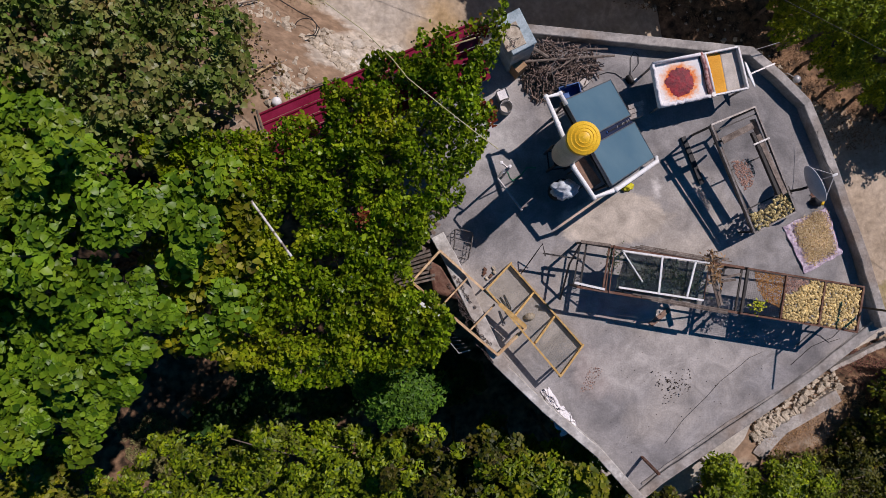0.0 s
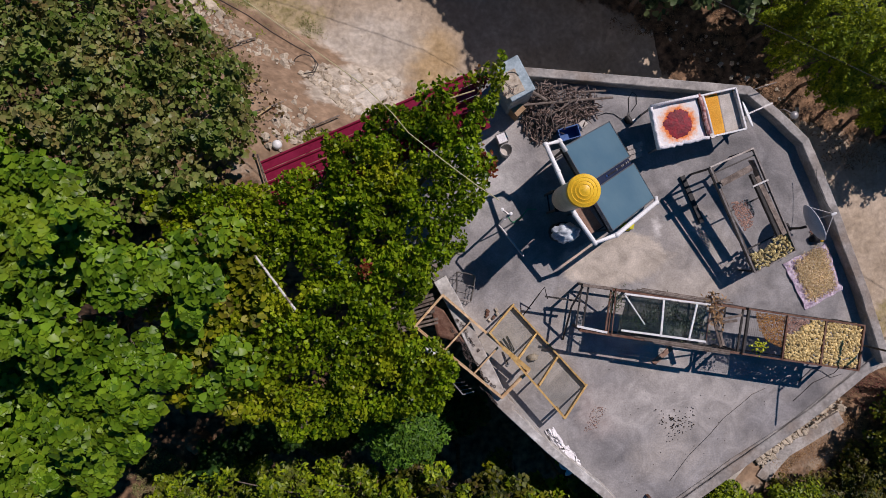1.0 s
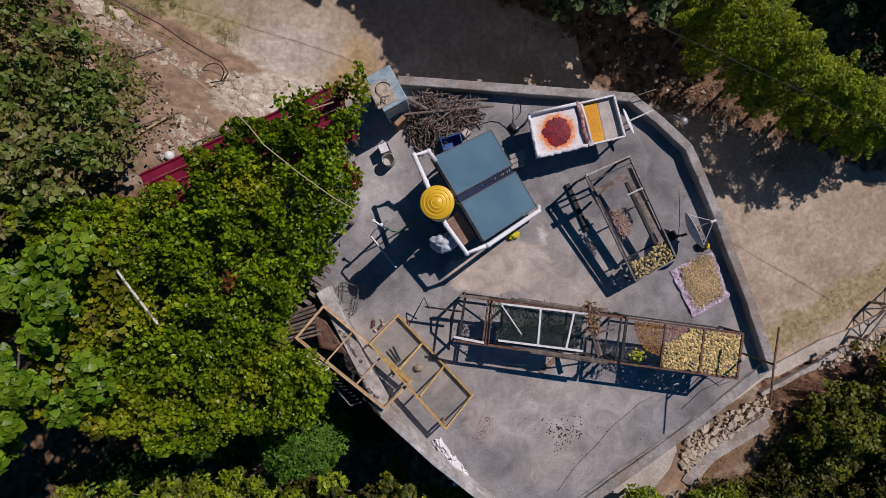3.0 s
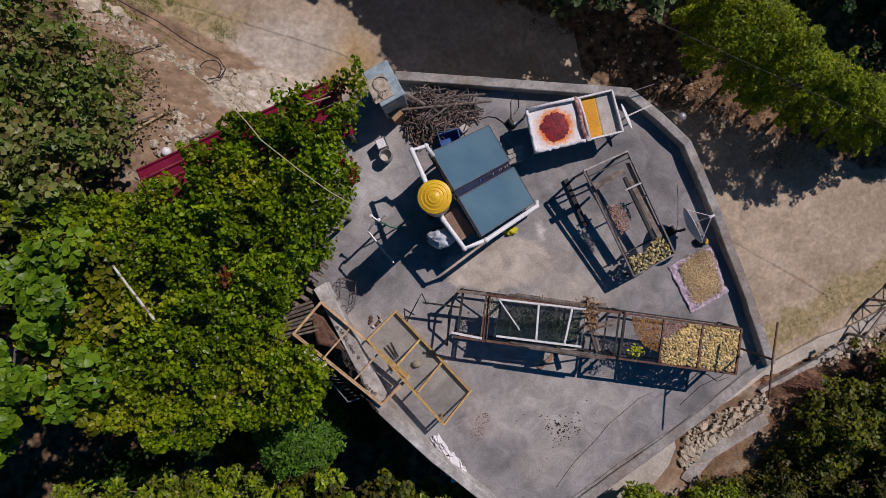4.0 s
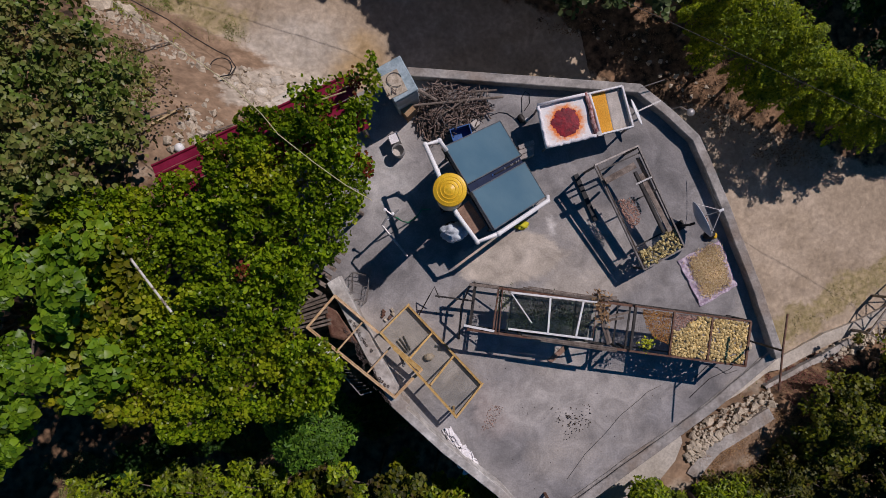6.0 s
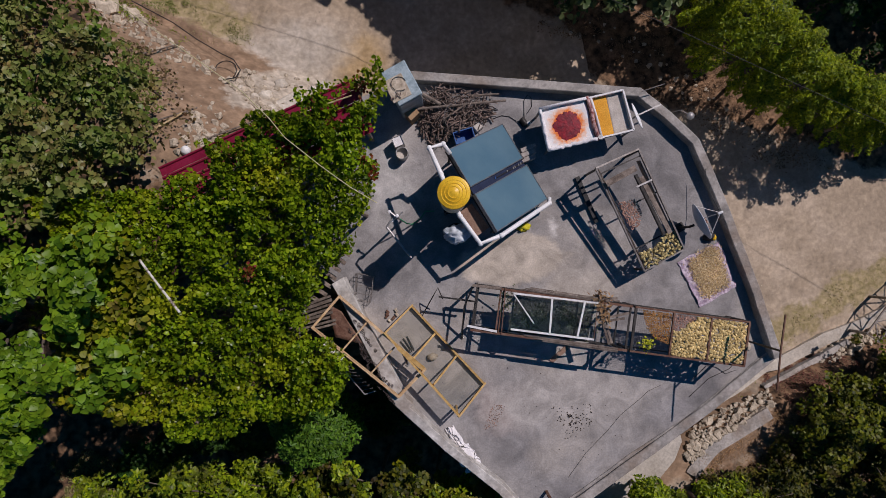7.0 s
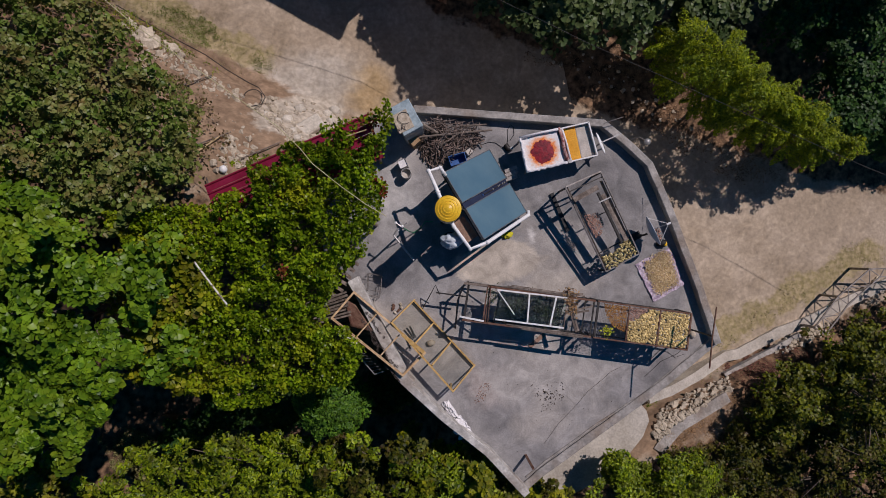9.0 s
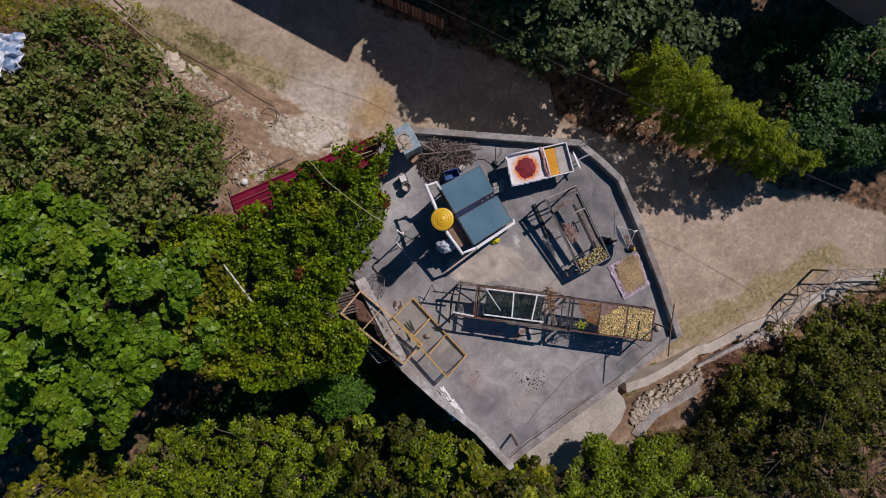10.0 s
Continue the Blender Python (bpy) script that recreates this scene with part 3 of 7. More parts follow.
for c, r in (((-11.6, -4.9, -2.4), (1.4, 1.3, 1.5)), ((-7.7, -5.3, -2.3), (1.3, 1.2, 1.6)), ((-6.0, -5.4, -2.3), (1.6, 1.2, 1.6)), ((-4.2, -5.1, -2.2), (1.5, 1.2, 1.5)), ((-2.4, -5.3, -2.0), (1.4, 1.1, 1.5)), ((-0.6, -5.3, -1.6), (1.4, 1.1, 1.6)), ((1.1, -5.7, -1.2), (1.4, 1.1, 1.7)), ((2.9, -7.0, -1.6), (1.4, 1.0, 1.7)), ((2.0, -5.5, -0.9), (1.0, 0.8, 1.4)), ((3.7, -7.2, -2.0), (0.9, 0.6, 1.4)), ((4.9, -8.7, -3.0), (1.2, 0.9, 1.5)), ((-9.6, -7.3, -2.5), (1.7, 1.3, 1.5)), ((-5.5, -7.7, -2.5), (2, 1.6, 1.5)), ((-2, -7.8, -2.3), (2, 1.6, 1.5)), ((1, -8, -2), (1.8, 1.6, 1.5)), ((-9.9, -6.0, -3.0), (1.1, 0.8, 1.2))):
    kind = (1 if rnd.random() < 0.75 else 0) if c[0] < -6.6 else 0 if c[0] < -1.3 or 4.5 < c[0] else rnd.choice((1, 2, 0))
    tree("garden_tree", ("leafy garden tree with bright green foliage", "garden tree with yellowing leaves", "garden tree with dull olive leaves")[kind], c, r, (c[0], c[1], gz(c[0], c[1])), 98, 0.27, 74, (0.125, 0.14, 0.12)[kind], (WILLOW_SHAPE, ROUND_SHAPE, ROUND_SHAPE)[kind], (BRIGHT_LEAF, YELLOW_LEAF, OLIVE_LEAF)[kind], 0.09, lump_by=1.5, up=0.7)
BAMBOO_LEAF = leaf_material("bamboo_leaf", [(0.03, 0.09, 0.008), (0.075, 0.18, 0.014), (0.15, 0.29, 0.022)], 0.5, 0.25)
# dark-leaved bushes added to blacken the dappled ground below the vine
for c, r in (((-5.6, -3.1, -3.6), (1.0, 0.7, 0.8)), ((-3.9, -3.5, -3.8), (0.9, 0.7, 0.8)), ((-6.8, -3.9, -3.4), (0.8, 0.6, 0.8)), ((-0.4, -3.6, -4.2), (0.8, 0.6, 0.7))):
    tree("shade_fill_bush", "added dark bush that fills the shade below the vine", c, r, (c[0], c[1], gz(c[0], c[1])), 60, 0.22, 60, 0.14, ROUND_SHAPE, DARK_LEAF, 0.05, "bush")
for c, r in (((6.95, -7.35, -4.3), (0.35, 0.4, 0.8)), ((8.9, -8.3, -4.9), (1.3, 0.8, 1.1)), ((10.6, -8.7, -5.9), (1.5, 1.0, 1.0)), ((15.9, -6.0, -5.6), (1.5, 1.3, 2.2)), ((18.2, -5.6, -6.4), (2.1, 1.4, 2.0)), ((17.6, -8.4, -6.8), (2, 1.5, 1.3)), ((20.8, -6.8, -7.2), (2, 1.8, 1.4)), ((9, -10, -5), (2, 1.5, 1.4)), ((13, -11, -5.5), (2.4, 1.6, 1.6)), ((17.0, -7.4, -5.8), (1.6, 1.3, 2.0)), ((20.0, -4.6, -7.6), (1.9, 1.1, 1.1)), ((22.6, -5.0, -7.4), (2, 1.6, 1.4)), ((19.6, -8.8, -6.8), (2, 1.6, 1.5)), ((15.4, -10.0, -6.0), (2, 1.5, 1.4)), ((7.3, -9.2, -4.4), (1.6, 1.1, 1.3)), ((17.5, -11, -6), (2.4, 1.6, 1.6)), ((13.9, -8.2, -5.9), (1.6, 1.2, 1.3)), ((12.1, -9.6, -5.9), (1.5, 1.2, 1.2)), ((15.2, -8.2, -5.4), (1.5, 1.3, 1.6)), ((13.7, -6.8, -5.9), (1.0, 0.9, 1.2)), ((14.7, -6.1, -6.2), (0.9, 0.7, 1.1)), ((12.7, -8.2, -6.0), (0.9, 0.8, 1.0)), ((16.6, -5.3, -6.6), (1.0, 0.6, 1.0))):
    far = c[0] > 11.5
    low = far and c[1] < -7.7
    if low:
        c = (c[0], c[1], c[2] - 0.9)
    # low far trees: darker leaves put shade into the colour
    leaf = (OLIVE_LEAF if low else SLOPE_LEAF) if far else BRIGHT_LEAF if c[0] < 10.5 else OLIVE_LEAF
    tree("slope_tree", ("bushy slope tree with olive leaves darkened as shade" if low else "bushy yellow-green tree on the slope below the road") if far else "leafy green tree below the terrace yard", c, r, (c[0], c[1], gz(c[0], c[1])), (80 if far else 135), 0.27, (50 if far else 54), 0.12, ROUND_SHAPE if far else WILLOW_SHAPE, leaf, 0.09, lump_by=1.7 if far else 1.0, up=0.7)


def plume_tree(name, label, c, r, base, n, reach, per, size, shape, mat, trunk_r, category="tree", droop=0.35, wide=0.2):
    """A tree of feathery sprays: each runs out from the crown's heart, droops and thins towards its tip."""
    t = thing(name, label, category, base)
    b0, c0, rr = np.array(base), np.array(c), np.array(r)
    P, Nn, wood = [], [], bmesh.new()
    top = Vector(c) - Vector(base)
    tube([(0, 0, -0.3), top * 0.5, top, top + Vector((0, 0, r[2] * 0.7))], trunk_r, 8, wood, 0.02)
    for i in range(n):
        a, h = rng.uniform(0, 2 * np.pi), rng.uniform(-0.75, 1.0)
        k = math.sqrt(max(0.05, 1 - h * h * 0.85)) * rng.uniform(0.72, 1.12)
        way = np.array([math.cos(a), math.sin(a), 0.0])
        tip = c0 + way * rr * k + np.array([0, 0, h * rr[2]])
        L = reach * rng.uniform(0.6, 1.25)
        root = tip - way * L + np.array([0, 0, droop * L])
        m = int(per * rng.uniform(0.7, 1.3))
        u = rng.uniform(0, 1, m) ** 0.8
        side = np.array([-way[1], way[0], 0.0])
        spread = wide * L * (0.25 + 1.0 * np.sin(np.pi * np.clip(u * 0.85 + 0.1, 0, 1)))
        off = rng.uniform(-1, 1, m) * spread
        pts = root + (tip - root) * u[:, None] + side * off[:, None] + np.array([0, 0, 1.0]) * (0.12 * L * np.sin(np.pi * u) - 0.6 * np.abs(off) + rng.normal(size=m) * 0.03)[:, None]
        P.append(pts)
        Nn.append(np.array([0, 0, 0.8]) + way * 0.35 + side * (off / (spread + 1e-6))[:, None] * 0.5 + rng.normal(size=(m, 3)) * 0.4)
    P, Nn = np.concatenate(P), np.concatenate(Nn)
    leaves("crown", P - b0, Nn, size * rng.uniform(0.6, 1.3, size=len(P)), shape, mat, t)
    part("trunk", wood, M_BARK, t, smooth=True)
    return t


plume_tree("bamboo_bush", "feathery dark green bush in shade", (-1.75, -3.2, -1.7), (1.2, 0.95, 1.4), (-1.8, -3.1, gz(-1.8, -3.1)), 130, 0.55, 70, 0.13, LANCE_SHAPE, BAMBOO_LEAF, 0.05, "bush", 0.5, 0.35)
CEDAR = "yellow-green feathery conifer beside the road"
for c, r, n in (((12.0, 5.6, -4.2), (1.7, 1.5, 1.6), 130), ((13.8, 4.1, -4.8), (1.8, 1.4, 1.5), 130), ((15.7, 2.9, -5.6), (1.5, 1.1, 1.4), 100), ((11.2, 6.7, -4.3), (1.1, 1.1, 1.4), 70), ((12.9, 5.0, -4.4), (1.5, 1.3, 1.6), 95), ((14.8, 3.7, -5.1), (1.5, 1.2, 1.5), 100), ((17.3, 2.6, -6.1), (1.2, 0.8, 1.2), 65)):
    plume_tree("conifer", CEDAR, c, r, (c[0], c[1], gz(c[0], c[1])), int(n * 0.62), 0.92, 150, 0.115, LANCE_SHAPE, CONIFER_LEAF, 0.07, wide=0.15)
# the last, small fig is added to break up a sunlit streak on the road
for c, r in (((7.2, 8.3, -3.6), (1.5, 1.2, 1.8)), ((9.3, 8.4, -3.8), (1.5, 1.2, 1.6)), ((7.0, 10.2, -3.2), (2, 1.4, 2)), ((10.0, 10.9, -3.0), (1.9, 1.3, 2)), ((12.6, 7.7, -4.8), (1.2, 0.9, 1.0)), ((8.3, 9.2, -3.4), (1.6, 1.3, 1.6)), ((6.5, 9.4, -3.7), (1.4, 1.2, 1.5)), ((11.4, 9.0, -3.5), (0.8, 0.7, 0.9))):
    tree("fig_tree", "fig tree with grey-green leaves above the road", c, r, (c[0], c[1], gz(c[0], c[1])), 95, 0.34, 30, 0.19, SCALLOP_SHAPE, FIG_LEAF, 0.11, lump_by=1.0)
# dark foliage at the roadside; several added to cover ground that should be black with shade
for c, r in (((17.2, 3.4, -5.9), (1.2, 0.8, 1.2)), ((19.6, 2.9, -6.6), (1.3, 0.8, 1.1)), ((21.6, 3.0, -6.8), (1.4, 1.0, 1.2)), ((18.2, 4.6, -5.8), (1.3, 1.0, 1.2)), ((18.4, 6.6, -5.6), (1.6, 1.2, 1.4)), ((20.6, 6.2, -6.0), (1.6, 1.2, 1.4)), ((16.4, 7.2, -5.6), (1.5, 1.0, 1.3))):
    tree("roadside_tree", "dark green roadside tree that fills the deep shade", c, r, (c[0], c[1], gz(c[0], c[1])), 56, 0.38, 70, 0.14, ROUND_SHAPE, DARK_LEAF, 0.11)
# tall trees added out of view to block sun and sky over the road
for c, r in (((5.0, 15.0, -0.5), (2.4, 1.8, 3.0)), ((9.4, 13.6, 0.2), (2.4, 1.6, 3.4)), ((13.0, 13.2, 0.0), (2.3, 1.5, 3.2)), ((11.3, 12.9, -1.5), (2.0, 1.4, 2.6)), ((7.2, 14.2, -1.0), (2.0, 1.5, 2.8)), ((6.4, 12.4, -0.6), (1.6, 1.4, 2.0)), ((8.6, 11.6, 0.8), (1.6, 1.2, 2.2)), ((17.8, 12.6, -0.5), (2.2, 1.5, 3.0)), ((20.6, 10.4, -1.0), (2.2, 1.6, 3.0)), ((27.2, 7.2, -1.4), (2.2, 1.8, 2.8)), ((20.0, 13.0, 0.0), (2.5, 1.8, 3.0))):
    tree("shading_tree", "tall tree added out of view to shade the road", c, r, (c[0], c[1], gz(c[0], c[1])), 120, 0.6, 60, 0.28, ROUND_SHAPE, DARK_LEAF, 0.2, low=-0.9)



# ---- canopies ----
def canopy(poly, density, height, layers, gap=0.0, seed=0.0, tilt=0.8, gscale=1.3, lift=0.45):
    """Points and facings of a leafy sheet over a plan polygon; height(x, y) is its top; gaps follow a noise."""
    xs0, ys0 = [p[0] for p in poly], [p[1] for p in poly]
    area = (max(xs0) - min(xs0)) * (max(ys0) - min(ys0))
    n = int(area * density)
    x, y = rng.uniform(min(xs0), max(xs0), n), rng.uniform(min(ys0), max(ys0), n)
    wob = np.array([(noise.noise(Vector((a * 1.7, b * 1.7, seed))), noise.noise(Vector((a * 1.7, b * 1.7, seed + 31)))) for a, b in zip(x, y)])
    ok = inside(poly, x + wob[:, 0] * 0.35, y + wob[:, 1] * 0.35)
    x, y = x[ok], y[ok]
    g = np.array([noise.noise(Vector((a * gscale, b * gscale, seed + 5))) + 0.5 * noise.noise(Vector((a * gscale * 2.7, b * gscale * 2.7, seed + 8))) for a, b in zip(x, y)])
    ok = rng.uniform(size=len(x)) < np.clip((g + 0.75 - gap) * 1.6, 0.05, 1)
    x, y, g = x[ok], y[ok], g[ok]
    z = np.array([height(a, b) for a, b in zip(x, y)]) + g * lift - rng.uniform(size=len(x)) ** 2 * layers
    Nn = np.stack([rng.normal(size=len(x)) * tilt, rng.normal(size=len(x)) * tilt, np.ones(len(x))], 1)
    return np.stack([x, y, z], 1), Nn


VINE = [(-3.4, 2.9), (-2.3, 3.1), (-1.71, 3.6), (-1.08, 3.85), (-0.14, 3.85), (0.26, 4.12), (0.5, 3.98), (0.95, 3.9), (1.2, 3.75), (1.16, 3.3), (1.0, 2.73), (1.0, 2.29), (0.6, 1.6), (0.12, 0.75), (-0.7, 0.3), (-0.9, -0.4), (-0.35, -0.85), (-0.15, -1.6), (-0.5, -2.1), (-2.25, -2.19), (-3.56, -2.13), (-4.36, -1.49), (-4.65, -0.25), (-5.5, 1.2), (-5.67, 3.05)]
TUFT = [(1.15, 3.9), (1.2, 4.4), (1.55, 4.6), (1.72, 4.1), (1.5, 3.6), (1.25, 3.5)]
FRINGE = [(-0.3, 4.05), (0.2, 4.4), (1.25, 4.6), (1.25, 4.4), (0.3, 4.05)]
vine = thing("grape_vine", "grape vine spread over a pergola beside the terrace", "vine", (-2, 1, 0))


def vine_top(x, y):
    return 2.05 + 0.12 * (y - 1) * (x > -2)


for poly, density, thin in ((VINE, 2300, 0.26), (TUFT, 1500, 0.1), (FRINGE, 1500, 0.3)):
    P, Nn = canopy(poly, density, vine_top, 1.0, thin, 2.0, 1.25, 2.4, 0.42)
    bare = ((P[:, 0] + 3.15) / 0.28) ** 2 + ((P[:, 1] - 0.95) / 0.5) ** 2 > rng.uniform(0.4, 1.2, len(P))
    P, Nn = P[bare], Nn[bare]
    # shoots lie over one another like shingles, tipped to the sun side
    Nn += np.array([0.35, -0.25, 0.0])
    leaves("foliage", P - np.array([-2, 1, 0]), Nn, 0.086 * rng.uniform(0.5, 1.4, len(P)), HEART_SHAPE, VINE_LEAF, vine)
POLY2 = [(-5.6, 2.2), (-3.7, 1.9), (-3.5, 0.6), (-4.3, -0.2), (-4.2, -1.6), (-5.5, -1.3), (-5.9, 0.2)]
P, Nn = canopy(POLY2, 420, lambda x, y: 2.25, 0.8, 0.25, 4.0)
leaves("foliage", P - np.array([-2, 1, 0]), Nn, 0.15 * rng.uniform(0.6, 1.3, len(P)), HEART_SHAPE, YELLOW_LEAF, vine)
BUSH = [(-3.75, 4.5), (-4.0, 5.6), (-4.85, 7.1), (-5.85, 8.5), (-7.0, 9.7), (-8.6, 10.6), (-9.4, 9.9), (-9.6, 8.7), (-15, 8.2), (-15, 4.6), (-9.4, 4.4), (-7.9, 3.9), (-6.4, 3.0), (-5.6, 2.3), (-4.1, 3.2)]
bush = thing("bean_thicket", "dense thicket of grey-green broad leaves on the bank", "shrub", (-6, 5, -1))
P, Nn = canopy(BUSH, 1050, lambda x, y: min(2.2, 0.7 + 0.55 * (-0.55 * (x + 3.7) - 0.84 * (y - 8.6) - 2.6)), 1.3, 0.42, 12.0, 0.95, 1.6, 0.8)
leaves("foliage", P - np.array([-6, 5, -1]), Nn, 0.14 * rng.uniform(0.5, 1.35, len(P)), HEART_SHAPE, SHRUB_LEAF, bush)
WITHERED = leaf_material("withered_leaf", [(0.10, 0.07, 0.03), (0.19, 0.14, 0.07), (0.27, 0.19, 0.10), (0.12, 0.12, 0.035), (0.16, 0.08, 0.04)], 0.7, 0.15)
P, Nn = canopy([(-3.5, 4.4), (-3.7, 5.7), (-4.6, 7.1), (-6.1, 8.6), (-6.5, 8.2), (-5.2, 6.8), (-4.3, 5.5), (-4.2, 4.4)], 260, lambda x, y: gz(x, y) + 0.55, 0.5, 0.5, 15.0, 0.9, 2.2, 0.3)
leaves("withered_foliage", P - np.array([-6, 5, -1]), Nn, 0.095 * rng.uniform(0.5, 1.3, len(P)), HEART_SHAPE, WITHERED, bush, "withered brown leaves at the thicket edge")
for i in range(14):
    x, y = rnd.uniform(-9, -4.5), rnd.uniform(4.2, 7.0)
    part("stem", tube([Vector((x + 6, y - 5, gz(x, y) + 0.9)), Vector((x + 6.2, y - 5.1, gz(x, y) + 1.8)), Vector((x + 6.1, y - 4.9, gz(x, y) + 2.4))], 0.03, 6, None, 0.012), M_BARK, bush)

THIN = [(-15, 13.5), (-9.6, 13), (-7.4, 11.9), (-7.2, 11.2), (-8.3, 10.3), (-9.5, 10.1), (-15, 10.8)]
wild = thing("bramble_thicket", "yellow-green bramble thicket at the road bend", "shrub", (-10, 11.5, -2))
P, Nn = canopy(THIN, 420, lambda x, y: gz(x, y) + 1.4, 0.9, 0.2, 21.0, 0.7)
leaves("foliage", P - np.array([-10, 11.5, -2]), Nn, 0.13 * rng.uniform(0.55, 1.4, len(P)), LANCE_SHAPE, YELLOW_LEAF, wild)
for i in range(5):
    x, y = -10.5 + i * 0.5, 11.3 + 0.2 * i
    part("stem", tube([Vector((x + 10, y - 11.5, gz(x, y) + 2)), Vector((x + 10.1, y - 11.5, gz(x, y) + 3.2))], 0.03, 6), M_BARK, wild)


# ---- things on the terrace ----
def V3(p, z):
    return Vector((p[0], p[1], z))


M_GLASS = bpy.data.materials.new("window_glass")
M_GLASS.use_nodes = True
_g = M_GLASS.node_tree
_b = _g.nodes["Principled BSDF"]
_b.inputs["Roughness"].default_value, _b.inputs["Transmission Weight"].default_value, _b.inputs["IOR"].default_value = 0.03, 1.0, 1.45
_b.inputs["Base Color"].default_value = (0.80, 0.86, 0.84, 1)
M_NET = material("green_tint_net", (0.075, 0.09, 0.08), (0.17, 0.195, 0.17), 3.0, 0.9, bump=0.4, fine=60)
_n = M_NET.node_tree
_t, _x = _n.nodes.new("ShaderNodeBsdfTransparent"), _n.nodes.new("ShaderNodeMixShader")
_x.inputs[0].default_value = 0.62
_n.links.new(_t.outputs[0], _x.inputs[1])
_n.links.new(_n.nodes["Principled BSDF"].outputs[0], _x.inputs[2])
_n.links.new(_x.outputs[0], _n.nodes["Material Output"].inputs["Surface"])
M_FILM = material("dusty_film", (0.20, 0.20, 0.14), (0.32, 0.31, 0.22), 3.0, 0.6, bump=0.1, fine=30)
_n = M_FILM.node_tree
_t, _x = _n.nodes.new("ShaderNodeBsdfTransparent"), _n.nodes.new("ShaderNodeMixShader")
_x.inputs[0].default_value = 0.035
_t.inputs[0].default_value = (0.985, 0.985, 0.975, 1)
_n.links.new(_t.outputs[0], _x.inputs[1])
_n.links.new(_n.nodes["Principled BSDF"].outputs[0], _x.inputs[2])
_n.links.new(_x.outputs[0], _n.nodes["Material Output"].inputs["Surface"])
M_BRICK = material("cement_block", (0.32, 0.28, 0.25), (0.46, 0.42, 0.38), 5, 0.9, bump=0.5)
M_FRIDGE = material("pale_blue_enamel", (0.25, 0.33, 0.36), (0.38, 0.46, 0.49), 3, 0.4, bump=0.05, c3=(0.30, 0.27, 0.23), mid=(6.0, 0.2))
M_BEIGE = material("beige_board", (0.36, 0.29, 0.21), (0.52, 0.45, 0.35), 6, 0.8, mid=(9.0, 0.25))
M_CARD = material("cardboard", (0.30, 0.19, 0.10), (0.38, 0.25, 0.14), 4, 0.9)
M_TIN = material("tin_plate", (0.30, 0.29, 0.28), (0.42, 0.41, 0.40), 6, 0.45, 0.4)
M_PASTE = material("tomato_paste", (0.13, 0.002, 0.012), (0.26, 0.005, 0.016), 9, 0.6, bump=0.35, fine=22, mid=(6.0, 0.3))
M_STAIN = material("stained_cloth", (0.80, 0.22, 0.05), (0.78, 0.66, 0.60), 9, 0.85, bump=0.3, fine=35, contrast=(0.42, 0.6))
M_ORANGE = material("orange_cloth", (0.66, 0.30, 0.025), (0.74, 0.37, 0.045), 5, 0.85, bump=0.2)
M_SHEETGREY = material("grey_tarp", (0.42, 0.38, 0.33), (0.55, 0.50, 0.44), 3, 0.7, bump=0.1)
M_ROLL = material("dark_red_roll", (0.20, 0.04, 0.035), (0.62, 0.42, 0.38), 16, 0.9)
M_FRUIT = material("drying_pear", (0.34, 0.225, 0.07), (0.76, 0.60, 0.28), 22, 0.7, bump=0.4, fine=40, spread=0.35, contrast=(0.4, 0.58))
M_FIG = material("drying_fig", (0.08, 0.05, 0.015), (0.68, 0.56, 0.25), 26, 0.7, bump=0.4, fine=40, spread=0.45, contrast=(0.42, 0.56))
M_NUT = material("almond_shell", (0.28, 0.15, 0.11), (0.48, 0.30, 0.23), 9, 0.85, spread=0.3, island=True)
M_SEED = material("drying_seed", (0.24, 0.10, 0.03), (0.46, 0.25, 0.08), 9, 0.85, spread=0.35, island=True)
M_GRAIN = leaf_material("dry_noodle", [(0.44, 0.29, 0.12), (0.62, 0.46, 0.24), (0.74, 0.60, 0.38), (0.36, 0.22, 0.08)], 0.8, 0.05)
M_LILAC = material("lilac_quilt", (0.34, 0.25, 0.33), (0.62, 0.53, 0.60), 16, 0.95, bump=0.5, fine=18)
M_BLACK = material("black_rubber", (0.012, 0.012, 0.013), (0.03, 0.03, 0.03), 6, 0.6)
M_GREENHOSE = material("green_hose", (0.02, 0.22, 0.10), (0.03, 0.28, 0.13), 6, 0.5)
M_YELLOWRAG = material("yellow_rag", (0.50, 0.45, 0.02), (0.62, 0.56, 0.04), 6, 0.9, bump=0.4)
M_GREYPLASTIC = material("silver_sack", (0.42, 0.47, 0.52), (0.62, 0.66, 0.70), 5, 0.5, bump=0.2)
M_DISH = material("dish_paint", (0.46, 0.49, 0.53), (0.58, 0.60, 0.63), 3, 0.5, bump=0.05)
M_TWIG = material("dry_twig", (0.10, 0.065, 0.05), (0.32, 0.26, 0.22), 6, 0.9, bump=0.3, fine=25, spread=0.6, island=True)
M_SPECK = material("olive_stone", (0.04, 0.03, 0.02), (0.09, 0.06, 0.04), 9, 0.8, spread=0.3, island=True)
M_DRYLEAF = leaf_material("dry_leaf", [(0.22, 0.12, 0.05), (0.34, 0.20, 0.09), (0.42, 0.28, 0.15), (0.18, 0.08, 0.04)], 0.85, 0.1)

M_NAVY = material("navy_fill", (0.008, 0.014, 0.04), (0.014, 0.024, 0.06), 3, 0.5)
# solar water heater
U = Vector((0.378, -0.926, 0.0))
UP = Vector((-1.34, -0.585, 1.19)).normalized()
NRM = U.cross(UP).normalized()
if NRM.z < 0:
    NRM = -NRM
LOW = Vector((3.90, 3.40, 0.36))
heater = thing("solar_water_heater", "rooftop solar water heater with yellow-capped tank and two flat collectors", "solar heater", (2.53, 1.80, 0))
